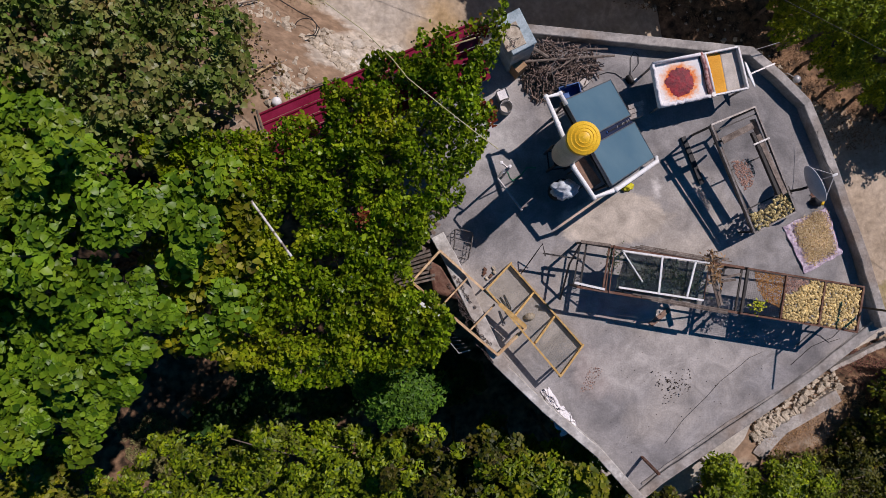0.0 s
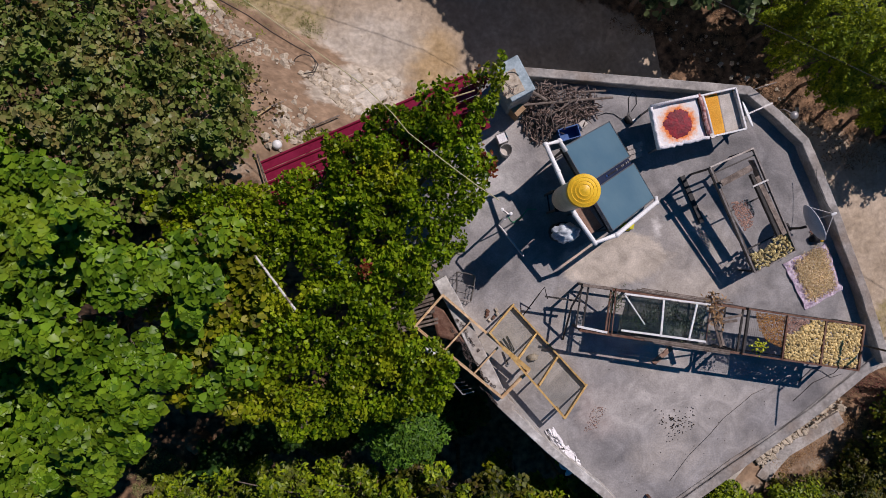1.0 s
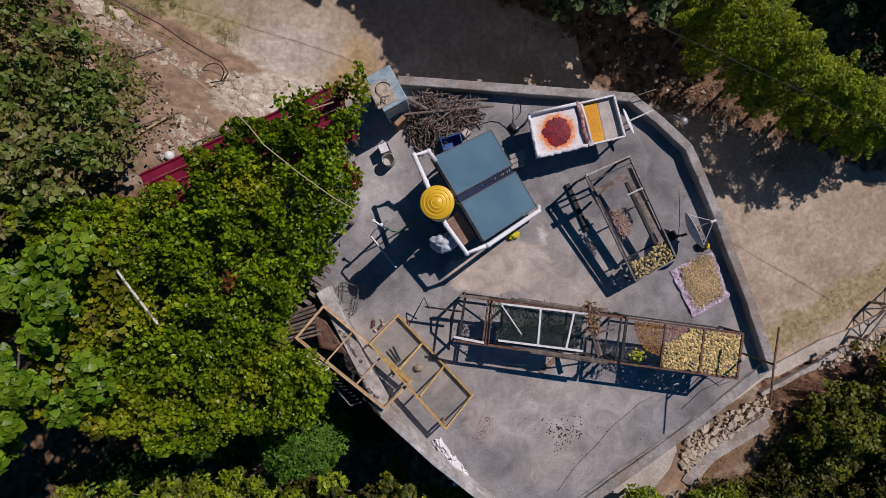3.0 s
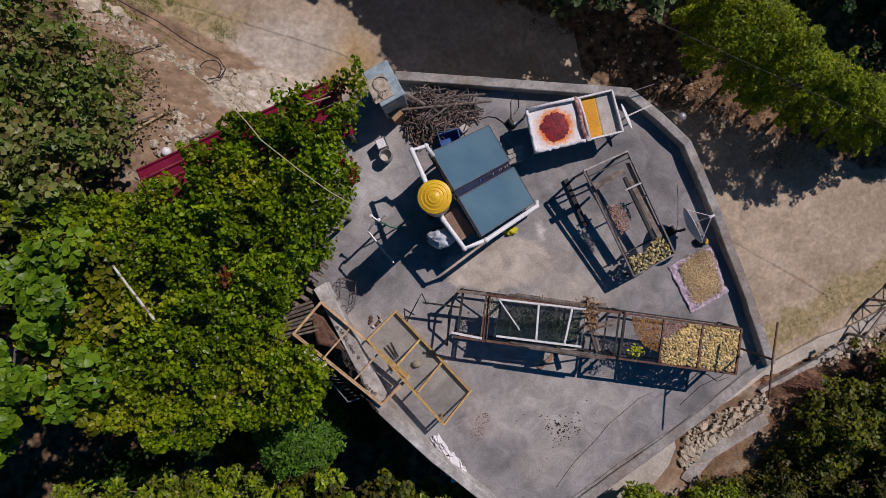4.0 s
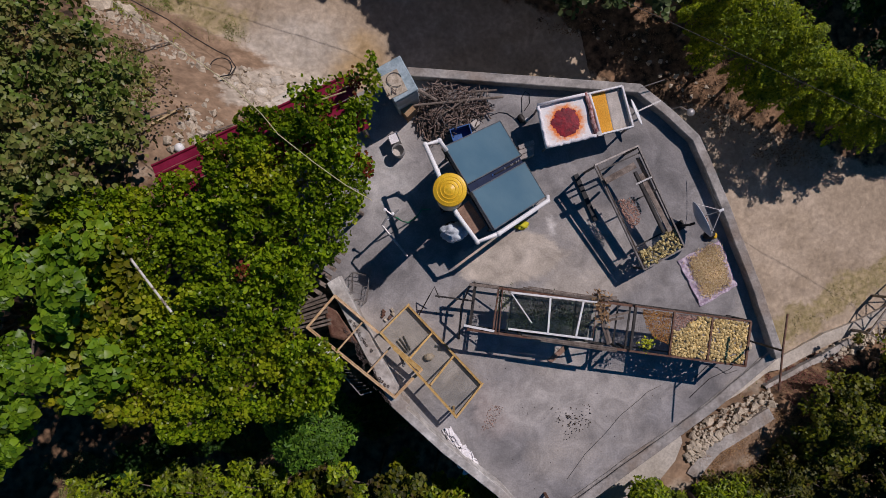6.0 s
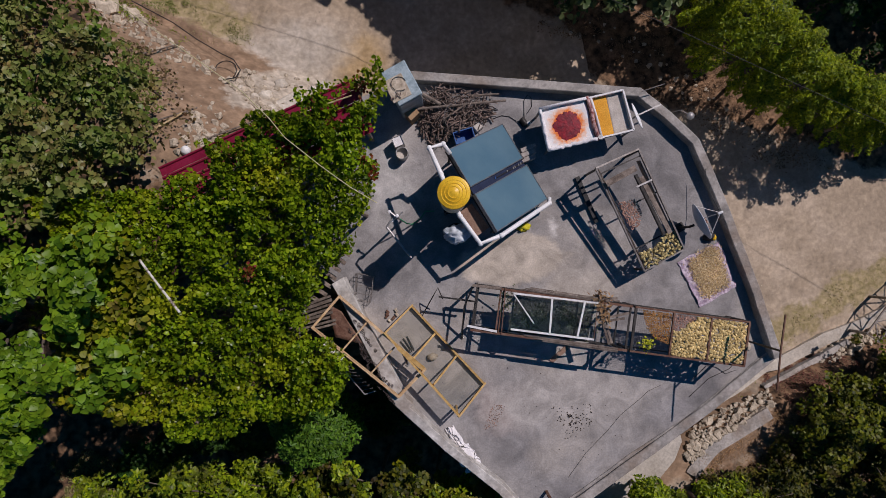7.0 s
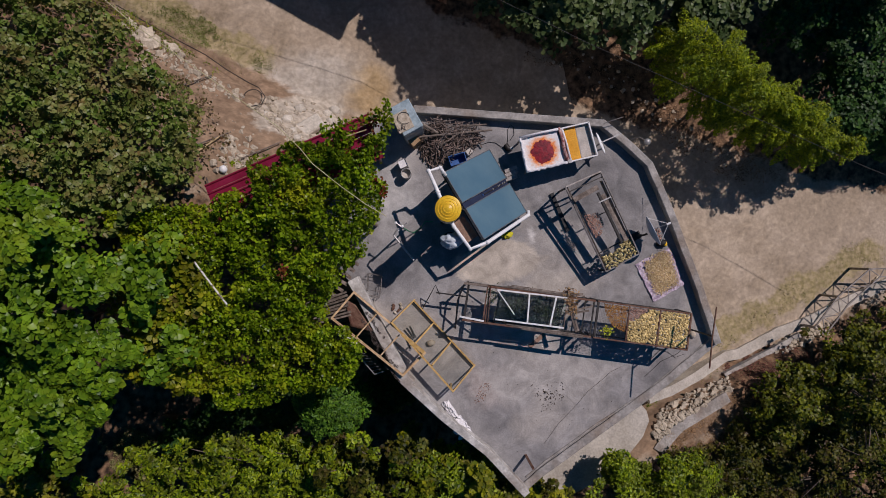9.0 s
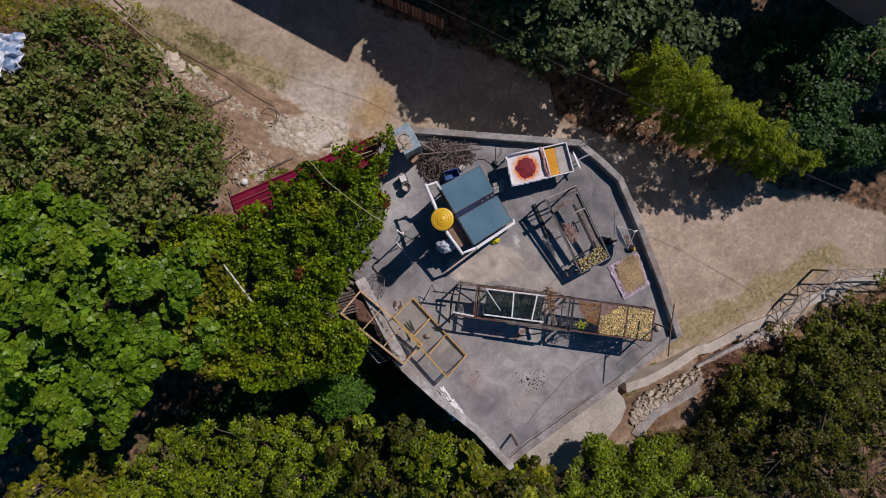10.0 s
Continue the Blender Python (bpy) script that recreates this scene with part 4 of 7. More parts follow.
H0 = Vector((2.53, 1.80, 0))


def rel(p):
    return Vector(p) - H0


def plane_box(org, du, ds, dn, su, ss, sn):
    """A box laid in the collectors' plane: from org by du along, ds up the slope, dn off it."""
    c = org + U * (du + su / 2) + UP * (ds + ss / 2) + NRM * (dn + sn / 2)
    m = Matrix((U, UP, NRM)).transposed().to_4x4()
    m.translation = c - H0
    return m


for k in range(2):
    o = LOW + U * (k * 1.06)
    col = part("collector", box((0.905, 1.86, 0.07), plane_box(o, 0, 0, -0.08, 0.905, 1.86, 0.07), 0.006), M_ALU, heater, "flat solar collector with blue glass")
    part("glass", box((0.865, 1.82, 0.006), plane_box(o, 0.02, 0.02, -0.009, 0.865, 1.82, 0.006)), M_COLLECTOR, col, "dark blue glazed absorber")
    for a, b, c, d in ((0, 0, 0.905, 0.022), (0, 1.838, 0.905, 0.022), (0, 0.022, 0.022, 1.816), (0.883, 0.022, 0.022, 1.816)):
        part("rim", box((c, d, 0.012), plane_box(o, a, b, -0.008, c, d, 0.012)), M_ALU, col)
# couplings, a pipe and a flat navy filling in the gap between the collectors
for s in (0.12, 0.2, 0.34, 0.4, 0.62, 1.05):
    part("coupling", tube([rel(LOW + U * 0.96 + UP * s - NRM * 0.03), rel(LOW + U * 1.0 + UP * (s + 0.03) - NRM * 0.03)], 0.014, 7), M_TIN if s < 0.7 else M_BLUE, heater)
part("gap_fill", box((0.15, 1.82, 0.01), plane_box(LOW, 0.907, 0.02, -0.055, 0.15, 1.82, 0.01)), M_NAVY, heater, "dark navy filling of the gap between the collectors")
part("gap_pipe", tube([rel(LOW + U * 0.985 + UP * 0.05 - NRM * 0.032), rel(LOW + U * 0.985 + UP * 1.0 - NRM * 0.032)], 0.012, 8), M_DARKSTEEL, heater)
# steel stand
TOPW, TOPS = LOW + UP * 1.86, LOW + U * 1.97 + UP * 1.86
for p in (TOPW + U * 0.05, TOPW + U * 0.98, TOPS - U * 0.05):
    part("stand_leg", beam(rel((p.x, p.y, 0)), rel((p.x, p.y, p.z - 0.08)), 0.04, 0.04), M_DARKSTEEL, heater)
    q = p - UP * 1.86
    part("stand_leg", beam(rel((q.x, q.y, 0)), rel((q.x, q.y, q.z - 0.07)), 0.04, 0.04), M_DARKSTEEL, heater)
    part("stand_rail", beam(rel(q - NRM * 0.1), rel(p - NRM * 0.1), 0.04, 0.04), M_DARKSTEEL, heater)
    part("stand_rail", beam(rel((p.x, p.y, 0.25)), rel((q.x, q.y, 0.25)), 0.03, 0.03), M_DARKSTEEL, heater)
for s in (0.03, 1.83):
    part("stand_rail", beam(rel(LOW + UP * s - NRM * 0.12), rel(LOW + U * 1.97 + UP * s - NRM * 0.12), 0.04, 0.04), M_DARKSTEEL, heater)
# tank
tank = part("tank", lathe([(0.20, 1.12), (0.262, 1.16), (0.27, 1.3), (0.27, 2.86), (0.262, 2.9)], 40), M_TANKBODY, heater, "cream enamelled hot water tank", True)
cap = part("cap", lathe([(0.285, 2.80), (0.302, 2.82), (0.305, 2.93), (0.296, 2.955), (0.27, 2.965), (0.232, 2.985), (0.222, 2.978), (0.205, 2.985), (0.168, 3.01), (0.160, 3.0), (0.14, 3.008), (0.105, 3.03), (0.097, 3.022), (0.07, 3.03), (0.03, 3.045), (0.004, 3.046)], 48), M_TANKCAP, tank, "yellow ribbed plastic tank cap")
for sx, sy in ((1, 1), (1, -1), (-1, 1), (-1, -1)):
    part("tank_leg", beam((0.2 * sx, 0.2 * sy, 0), (0.2 * sx, 0.2 * sy, 1.12), 0.04, 0.04), M_DARKSTEEL, heater)
for a, b in (((-.2, -.2), (.2, -.2)), ((.2, -.2), (.2, .2)), ((.2, .2), (-.2, .2)), ((-.2, .2), (-.2, -.2))):
    part("tank_rail", beam((*a, 1.1), (*b, 1.1), 0.04, 0.04), M_DARKSTEEL, heater)
    part("tank_rail", beam((*a, 0.35), (*b, 0.35), 0.03, 0.03), M_DARKSTEEL, heater)


def pipe_run(pts, r):
    bm = tube(pts, r, 12)
    for p in pts[1:-1]:
        bmesh.ops.create_uvsphere(bm, u_segments=12, v_segments=8, radius=r * 1.18, matrix=Matrix.Translation(p))
    return bm


part("hot_pipe", pipe_run([rel(TOPW + U * 0.1 - NRM * 0.01), rel((2.50, 2.93, 1.62)), rel((2.21, 2.89, 1.66)), rel((2.36, 2.33, 1.72)), rel((2.44, 2.0, 1.74))], 0.05), M_WHITE, heater, "white insulated pipe", True)
part("return_pipe", pipe_run([rel((2.57, 1.6, 1.5)), rel((2.62, 1.44, 1.5)), rel((2.95, 0.82, 1.46)), rel(TOPS + U * 0.1 - UP * 0.05), rel(LOW + U * 2.06 + UP * 0.02), rel(LOW + U * 1.96 - UP * 0.06)], 0.05), M_WHITE, heater, "white insulated pipe", True)
part("shelf_board", box((0.62, 0.33, 0.03), Matrix.Translation(rel((2.91, 1.33, 1.2))) @ pose(0, 0, 0, 0, 0, -62), 0.004), M_BROWNBOARD, heater, "brown wooden board")
for s in (-0.2, 0.2):
    part("shelf_leg", beam(rel((2.88 + s * 0.47, 1.315 - s * 0.88, 0)), rel((2.88 + s * 0.47, 1.315 - s * 0.88, 1.185)), 0.03, 0.03), M_DARKSTEEL, heater)

# cement blocks at the collectors' foot
weights = thing("cement_blocks", "stack of grey cement blocks at the collector foot", "block", (4.36, 2.68, 0))
for i in range(3):
    part("block", box((0.36, 0.10, 0.3), pose(0.02 * i, -0.125 + 0.115 * i, 0.15, 0, 0, 12), 0.01), M_BRICK, weights)
brk = thing("black_bracket", "black iron bracket against the collector edge", "bracket", (4.16, 2.62, 0))
part("plate", box((0.2, 0.14, 0.34), pose(0, 0, 0.17, 0, 0, -65), 0.01), M_BLACK, brk)


def lump(name, label, category, at, size, mat, seed, rough=0.35, sub=3):
    """A crumpled or rounded heap that rests at the point given."""
    bm = bmesh.new()
    bmesh.ops.create_icosphere(bm, subdivisions=sub, radius=1.0)
    for v in bm.verts:
        n = v.co.normalized()
        f = 1 + rough * (noise.noise(n * 2.1 + Vector((seed, 0, 0))) + 0.6 * noise.noise(n * 5.3 + Vector((0, seed, 0))))
        v.co = Vector((n.x * f * size[0], n.y * f * size[1], max(-0.35, n.z) * f * size[2] + 0.35 * size[2]))
    ob = part(name, bm, mat, None, "", True)
    zs = min((v.co.z for v in ob.data.vertices))
    ob.matrix_world = Matrix.Translation((at[0], at[1], at[2] - zs))
    return tagged(ob, label, category)


dr = thing("steel_drum", "dark steel drum standing beside the water tank", "drum", (2.50, 1.14, 0))
part("shell", lathe([(0.2, 0.0), (0.21, 0.02), (0.205, 0.3), (0.215, 0.32), (0.205, 0.34), (0.205, 0.68), (0.21, 0.72), (0.19, 0.72), (0.19, 0.70), (0.01, 0.70)], 24), M_DARKSTEEL, dr, "", True)
lump("silver_sack", "crumpled pale plastic sack lying on the steel drum", "sack", (2.50, 1.10, 0.70), (0.29, 0.20, 0.2), M_GREYPLASTIC, 3.3, 0.32, 4)
lump("yellow_rag", "crumpled yellow cloth on the concrete", "rag", (4.05, 1.05, 0.0), (0.15, 0.09, 0.08), M_YELLOWRAG, 5.1, 0.5)


def drape(name, label, at, turn, size, seed, crumple):
    """A crumpled cloth: a sheet gathered into folds that lies where it was dropped."""
    n = 44
    bm, g = bmesh.new(), []
    for i in range(n + 1):
        row = []
        for j in range(n + 1):
            u, v = i / n * 2 - 1, j / n * 2 - 1
            k = math.sqrt(max(0.0, 1 - 0.72 * (u * u + v * v - u * u * v * v * 0.5)))
            w = 1 + 0.25 * noise.noise(Vector((u * 1.6, v * 1.6, seed)))
            fold = abs(noise.noise(Vector((u * 2.4 + 0.8 * v, v * 1.1, seed)))) + 0.35 * abs(noise.noise(Vector((u * 5, v * 3, seed + 3))))
            x = u * size[0] * w + crumple * noise.noise(Vector((u * 2.5, v * 2.5, seed + 7)))
            y = v * size[1] * w + crumple * noise.noise(Vector((u * 2.5, v * 2.5, seed + 11)))
            row.append(bm.verts.new((x, y, 0.006 + size[2] * k * (0.25 + 1.5 * fold))))
        g.append(row)
    for i in range(n):
        for j in range(n):
            bm.faces.new((g[i][j], g[i + 1][j], g[i + 1][j + 1], g[i][j + 1]))
    low = bmesh.ops.extrude_face_region(bm, geom=bm.faces[:])
    for v in low["geom"]:
        if isinstance(v, bmesh.types.BMVert):
            v.co.z = max(0.001, v.co.z - 0.005)
    bmesh.ops.recalc_face_normals(bm, faces=bm.faces)
    ob = part(name, bm, M_CLOTHWHITE, None, "", True)
    ob.matrix_world = pose(at[0], at[1], at[2], 0, 0, turn)
    return tagged(ob, label, "cloth")


drape("white_cloth", "heap of crumpled white cloth against the parapet", (2.01, -3.96, 0), 30, (0.21, 0.27, 0.15), 1.7, 0.08)
drape("white_cloth", "white cloth strip trailing from the crumpled heap", (1.8, -3.47, 0), 22, (0.10, 0.27, 0.11), 8.7, 0.05)

# stand pipe with taps, hose
tap = thing("stand_pipe", "upright grey water pipe with taps and white knobs", "tap", (1.33, 1.62, 0))
part("post", tube([(0, 0, 0), (0, 0, 1.5)], 0.025, 8), M_TIN, tap)
part("arm", tube([(0, 0, 1.4), (-0.12, 0.12, 1.42)], 0.02, 6), M_TIN, tap)
part("arm", tube([(0, 0, 1.3), (0.1, 0.08, 1.32), (0.12, 0.1, 1.2)], 0.018, 6), M_TIN, tap)
for p in ((-0.13, 0.13, 1.43), (0.02, 0.02, 1.53), (-0.1, -0.05, 1.4)):
    part("knob", lathe([(0.01, -0.03), (0.035, -0.02), (0.035, 0.02), (0.01, 0.03)], 12, Matrix.Translation(p)), M_WHITE, tap)
part("arm", tube([(0, 0, 1.38), (-0.08, -0.05, 1.4)], 0.015, 6), M_TIN, tap)
part("long_arm", tube([(-0.24, -0.17, 1.4), (0.0, -0.58, 1.4), (0.17, -0.87, 1.38)], 0.022, 8), M_TIN, tap, "long grey pipe arm")
part("elbow", tube([(0, 0, 1.44), (-0.13, -0.05, 1.44), (-0.24, -0.17, 1.4)], 0.022, 8), M_TIN, tap)
hose = part("garden_hose", tube([(1.36, 1.6, 0.9), (1.45, 1.52, 0.4), (1.55, 1.5, 0.03), (1.75, 1.6, 0.03), (1.9, 1.75, 0.03), (2.1, 1.72, 0.03)], 0.014, 6), M_GREENHOSE)
tagged(hose, "green garden hose hanging from the stand pipe", "hose")
# panel table, boxes, buckets
fr = thing("old_cabinet", "old pale blue enamelled metal cabinet used as a table", "cabinet", (1.84, 4.38, 0))
ma = pose(0, 0, 0, 0, 0, -70)
part("top", roughen(box((0.80, 0.56, 0.06), ma @ pose(0, 0, 1.255), 0.015), 0.008, 4), M_FRIDGE, fr, "pale blue panel with worn edges")
part("body", box((0.77, 0.53, 1.22), ma @ pose(0, 0, 0.61), 0.012), M_FRIDGE, fr, "pale blue cabinet body")
part("door", box((0.012, 0.5, 1.12), ma @ pose(0.392, 0, 0.62), 0.004), M_FRIDGE, fr)
bd = part("beige_board", box((0.5, 0.42, 0.025), pose(1.74, 4.28, 1.2905, 0, 0, -72), 0.004), M_BEIGE)
tagged(bd, "beige board lying on the pale blue panel", "board")
rope = part("black_cable", tube([Vector((1.76 + 0.17 * math.cos(a) + 0.01 * a, 4.36 + 0.15 * math.sin(a), 1.312 + 0.004 * a)) for a in np.linspace(0.3, 5.2, 18)], 0.006, 6), M_BLACK)
tagged(rope, "black cable loop on the beige board", "cable")
tw = thing("dry_twigs", "dark dry twigs on the beige board", "twigs", (1.72, 4.15, 1.305))
for i in range(6):
    a = rnd.uniform(0, 6.28)
    p = Vector((rnd.uniform(-.1, .1), rnd.uniform(-.12, .12), 0.008 + 0.004 * i))
    part("twig", tube([p, p + Vector((0.1 * math.cos(a), 0.1 * math.sin(a), 0.01))], 0.008, 5), M_LOG, tw)
cb = part("cardboard_box", box((0.26, 0.22, 0.5), pose(1.94, 3.91, 0.25, 0, 0, 35), 0.006), M_CARD)
tagged(cb, "brown cardboard box beside the woodpile", "box")
bc = thing("blue_crate", "blue plastic crate behind the collectors", "crate", (3.02, 3.28, 0))
mc = pose(0, 0, 0, 0, 0, 8)
part("base", box((0.46, 0.28, 0.02), mc @ pose(0, 0, 0.01)), M_BLUE, bc)
for a, b, c in (((0.46, 0.02, 0.26), 0, 0.13), ((0.46, 0.02, 0.26), 0, -0.13), ((0.02, 0.24, 0.26), 0.22, 0), ((0.02, 0.24, 0.26), -0.22, 0)):
    part("side", box(a, mc @ pose(b, c, 0.15)), M_BLUE, bc)
wb = part("foam_block", box((0.2, 0.15, 0.2), pose(3.37, 3.45, 0.1, 0, 0, 30), 0.015), M_SHEETGREY)
tagged(wb, "pale stone block beside the woodpile", "block")


def can(at, r, h, square, mat, inner, label):
    t = thing("tin_can" if square else "cooking_pot", label, "can" if square else "pot", at)
    if square:
        m = pose(0, 0, 0, 0, 0, 14)
        part("base", box((2 * r, 2 * r, 0.01), m @ pose(0, 0, 0.006)), mat, t)
        for dx, dy, sx, sy in ((r, 0, 0.008, 2 * r), (-r, 0, 0.008, 2 * r), (0, r, 2 * r, 0.008), (0, -r, 2 * r, 0.008)):
            part("side", box((sx, sy, h), m @ pose(dx, dy, h / 2 + 0.002)), mat, t)
        part("filling", box((2 * r - 0.02, 2 * r - 0.02, 0.02), m @ pose(0, 0, h * 0.9)), inner, t)
    else:
        part("shell", lathe([(0.01, 0.01), (r * 0.9, 0.0), (r, 0.05), (r, h), (r - 0.012, h), (r - 0.012, 0.06), (0.01, 0.03)], 24), mat, t, "", True)
        part("filling", lathe([(0.005, h * 0.55), (r - 0.02, h * 0.55), (r - 0.02, h * 0.56), (0.005, h * 0.57)], 20), inner, t)
    return t


can((1.53, 3.37, 0), 0.11, 0.36, True, M_TIN, M_CLOTHWHITE, "square tin can filled with pale grain")
can((1.58, 3.10, 0), 0.14, 0.34, False, M_TIN, M_SHEETGREY, "dark grey metal pot on the terrace floor")

# firewood heap: each branch a part
heap = thing("firewood_heap", "heap of dry brown firewood branches against the parapet", "firewood", (2.9, 3.95, 0))
kinds = []
for i in range(8):
    L = rnd.uniform(0.2, 0.5)
    pts = [Vector((-L / 2 + L * j / 4, rnd.uniform(-.025, .025), rnd.uniform(-.02, .02))) for j in range(5)]
    bm = tube(pts, rnd.uniform(0.011, 0.022), 6, None, rnd.uniform(0.007, 0.014))
    me = bpy.data.meshes.new("branch")
    bm.to_mesh(me)
    bm.free()
    me.materials.append(M_LOG)
    for p in me.polygons:
        p.use_smooth = True
    kinds.append(me)
M_LOGP = material("dry_branch_piece", (0.10, 0.065, 0.052), (0.27, 0.21, 0.175), 6, 0.9, bump=0.6, fine=25, spread=0.6)
for me in kinds:
    me.materials.clear()
    me.materials.append(M_LOGP)
WOOD = [(2.25, 4.42), (2.75, 4.38), (3.5, 4.2), (3.85, 3.8), (3.45, 3.5), (2.9, 3.45), (2.5, 3.15), (2.25, 3.25), (2.05, 3.6)]
cnt = 0
while cnt < 290:
    x, y = rnd.uniform(2.0, 3.9), rnd.uniform(3.1, 4.6)
    if not inside(WOOD, np.array([x]), np.array([y]))[0]:
        continue
    top = 0.42 * max(0.15, 1 - ((x - 3.0) / 1.0) ** 2 * 0.8 - ((y - 4.05) / 0.75) ** 2 * 0.7)
    z = rnd.uniform(0.02, 1) ** 0.6 * top + 0.02
    b = new("branch", kinds[cnt % 8])
    b.parent = heap
    turn = rnd.gauss(10 if x > 2.7 else 70, 55)
    b.matrix_local = pose(x - 2.9, y - 3.95, z, 0, rnd.uniform(-14, 14), turn)
    cnt += 1
brush = bmesh.new()
for i in range(520):
    x, y = rnd.uniform(2.0, 3.9), rnd.uniform(3.1, 4.5)
    if inside(WOOD, np.array([x]), np.array([y]))[0]:
        top = 0.42 * max(0.1, 1 - ((x - 3.0) / 1.0) ** 2 * 0.8 - ((y - 4.05) / 0.75) ** 2 * 0.7)
        L, a = rnd.uniform(0.1, 0.26), rnd.gauss(0.3 if x > 2.7 else 1.2, 0.9)
        p = Vector((x - 2.9, y - 3.95, rnd.uniform(0.4, 1.08) * top + 0.015))
        h = Vector((math.cos(a), math.sin(a), rnd.uniform(-.15, .15))) * L / 2
        tube([p - h, p + Vector((0, 0, 0.01)), p + h], rnd.uniform(0.005, 0.011), 5, brush, 0.004)
twigs_part = part("brushwood", brush, M_TWIG, heap)
tagged(twigs_part, kind="stuff")
for p, q, r in (((2.03, 4.0, 0.42), (4.05, 3.9, 0.36), 0.028), ((2.25, 4.31, 0.4), (2.6, 4.02, 0.42), 0.04), ((3.3, 4.12, 0.36), (3.93, 4.08, 0.3), 0.025), ((2.6, 3.7, 0.3), (3.2, 3.95, 0.44), 0.02)):
    part("branch", tube([Vector(p) - Vector((2.9, 3.95, 0)), (Vector(p) + Vector(q)) / 2 - Vector((2.9, 3.95, -0.015)), Vector(q) - Vector((2.9, 3.95, 0))], r, 7), M_GREYWOOD, heap, "long grey pole")
ring = part("wire_loop", tube([Vector((2.87 + 0.24 * math.cos(a), 3.68 + 0.3 * math.sin(a), 0.47 + 0.02 * math.sin(3 * a))) for a in np.linspace(1.6, 5.6, 20)], 0.007, 5), M_STEEL)
tagged(ring, "loop of grey wire on the firewood", "wire")

# pump and cables on the floor
pm = thing("electric_pump", "small dark electric pump with cables on the floor", "pump", (4.42, 3.42, 0))
part("motor", lathe([(0.05, -0.1), (0.06, -0.09), (0.06, 0.09), (0.05, 0.1)], 14, pose(0, 0, 0.07, 90, 0, 25)), M_DARKSTEEL, pm, "", True)
part("foot", box((0.16, 0.14, 0.02), pose(0, 0, 0.01, 0, 0, 25), 0.004), M_DARKSTEEL, pm)
part("head", box((0.09, 0.09, 0.11), pose(0.1, -0.05, 0.075, 0, 0, 25), 0.01), M_TIN, pm)
for pts in ([(4.45, 3.5, 0.05), (4.47, 3.65, 0.012), (4.5, 3.9, 0.012), (4.6, 4.03, 0.012), (4.68, 3.95, 0.012), (4.66, 3.75, 0.012), (4.52, 3.6, 0.012)], [(4.33, 3.42, 0.05), (4.23, 3.5, 0.012), (4.12, 3.6, 0.012), (3.95, 3.65, 0.012), (3.7, 3.6, 0.012)]):
    tagged(part("black_cable", tube(pts, 0.008, 5), M_BLACK), "thin black cable lying on the concrete", "cable")

# drying table with tomato paste
cart = thing("drying_table", "white-framed drying table lined with cloth and sheet", "table", (5.64, 3.09, 0))
C0 = Vector((5.64, 3.09, 0))
CA, CB, CC, CD = [V3(p, 0.72) - C0 for p in ((4.70, 3.51), (6.54, 3.65), (6.64, 2.76), (4.76, 2.60))]
for a, b in ((CA, CB), (CB, CC), (CC, CD), (CD, CA)):
    part("frame_rail", beam(a - Vector((0, 0, 0.03)), b - Vector((0, 0, 0.03)), 0.035, 0.15, extra=0.0), M_WHITEFRAME, cart)
for p in (CA, CB, CC, CD):
    part("leg", beam((p.x * 0.98, p.y * 0.95, 0), (p.x * 0.98, p.y * 0.95, 0.68), 0.035, 0.035), M_STEEL, cart)
E1, E2 = CA.lerp(CB, 0.55), CD.lerp(CC, 0.56)


def sheet(a, b, c, d, z, n=14, wob=0.012, seed=0.0, thick=0.006):
    """A slack cloth between four corners."""
    bm = bmesh.new()
    g = []
    for i in range(n + 1):
        row = []
        for j in range(n + 1):
            p = a.lerp(b, i / n).lerp(d.lerp(c, i / n), j / n)
            row.append(bm.verts.new((p.x, p.y, z + wob * (noise.noise(Vector((p.x * 4, p.y * 4, seed))) + 0.6 * noise.noise(Vector((p.x * 11, p.y * 11, seed)))))))
        g.append(row)
    for i in range(n):
        for j in range(n):
            bm.faces.new((g[i][j], g[i + 1][j], g[i + 1][j + 1], g[i][j + 1]))
    r = bmesh.ops.extrude_face_region(bm, geom=bm.faces[:])
    bmesh.ops.translate(bm, verts=[v for v in r["geom"] if isinstance(v, bmesh.types.BMVert)], vec=(0, 0, thick))
    bmesh.ops.recalc_face_normals(bm, faces=bm.faces)
    return bm


part("bed_board", sheet(CA * 0.98, CB * 0.98, CC * 0.98, CD * 0.98, 0.615, 2, 0.0, 0, 0.012), M_GREYWOOD, cart)
part("white_lining", sheet(CA * 0.99, E1, E2, CD * 0.99, 0.688, 24, 0.014, 4.0), M_STAIN, cart, "white cloth lining", True)
# stained ring and paste mound
mid = (CA + E1 + E2 + CD) / 4 + Vector((0.01, -0.02, 0))


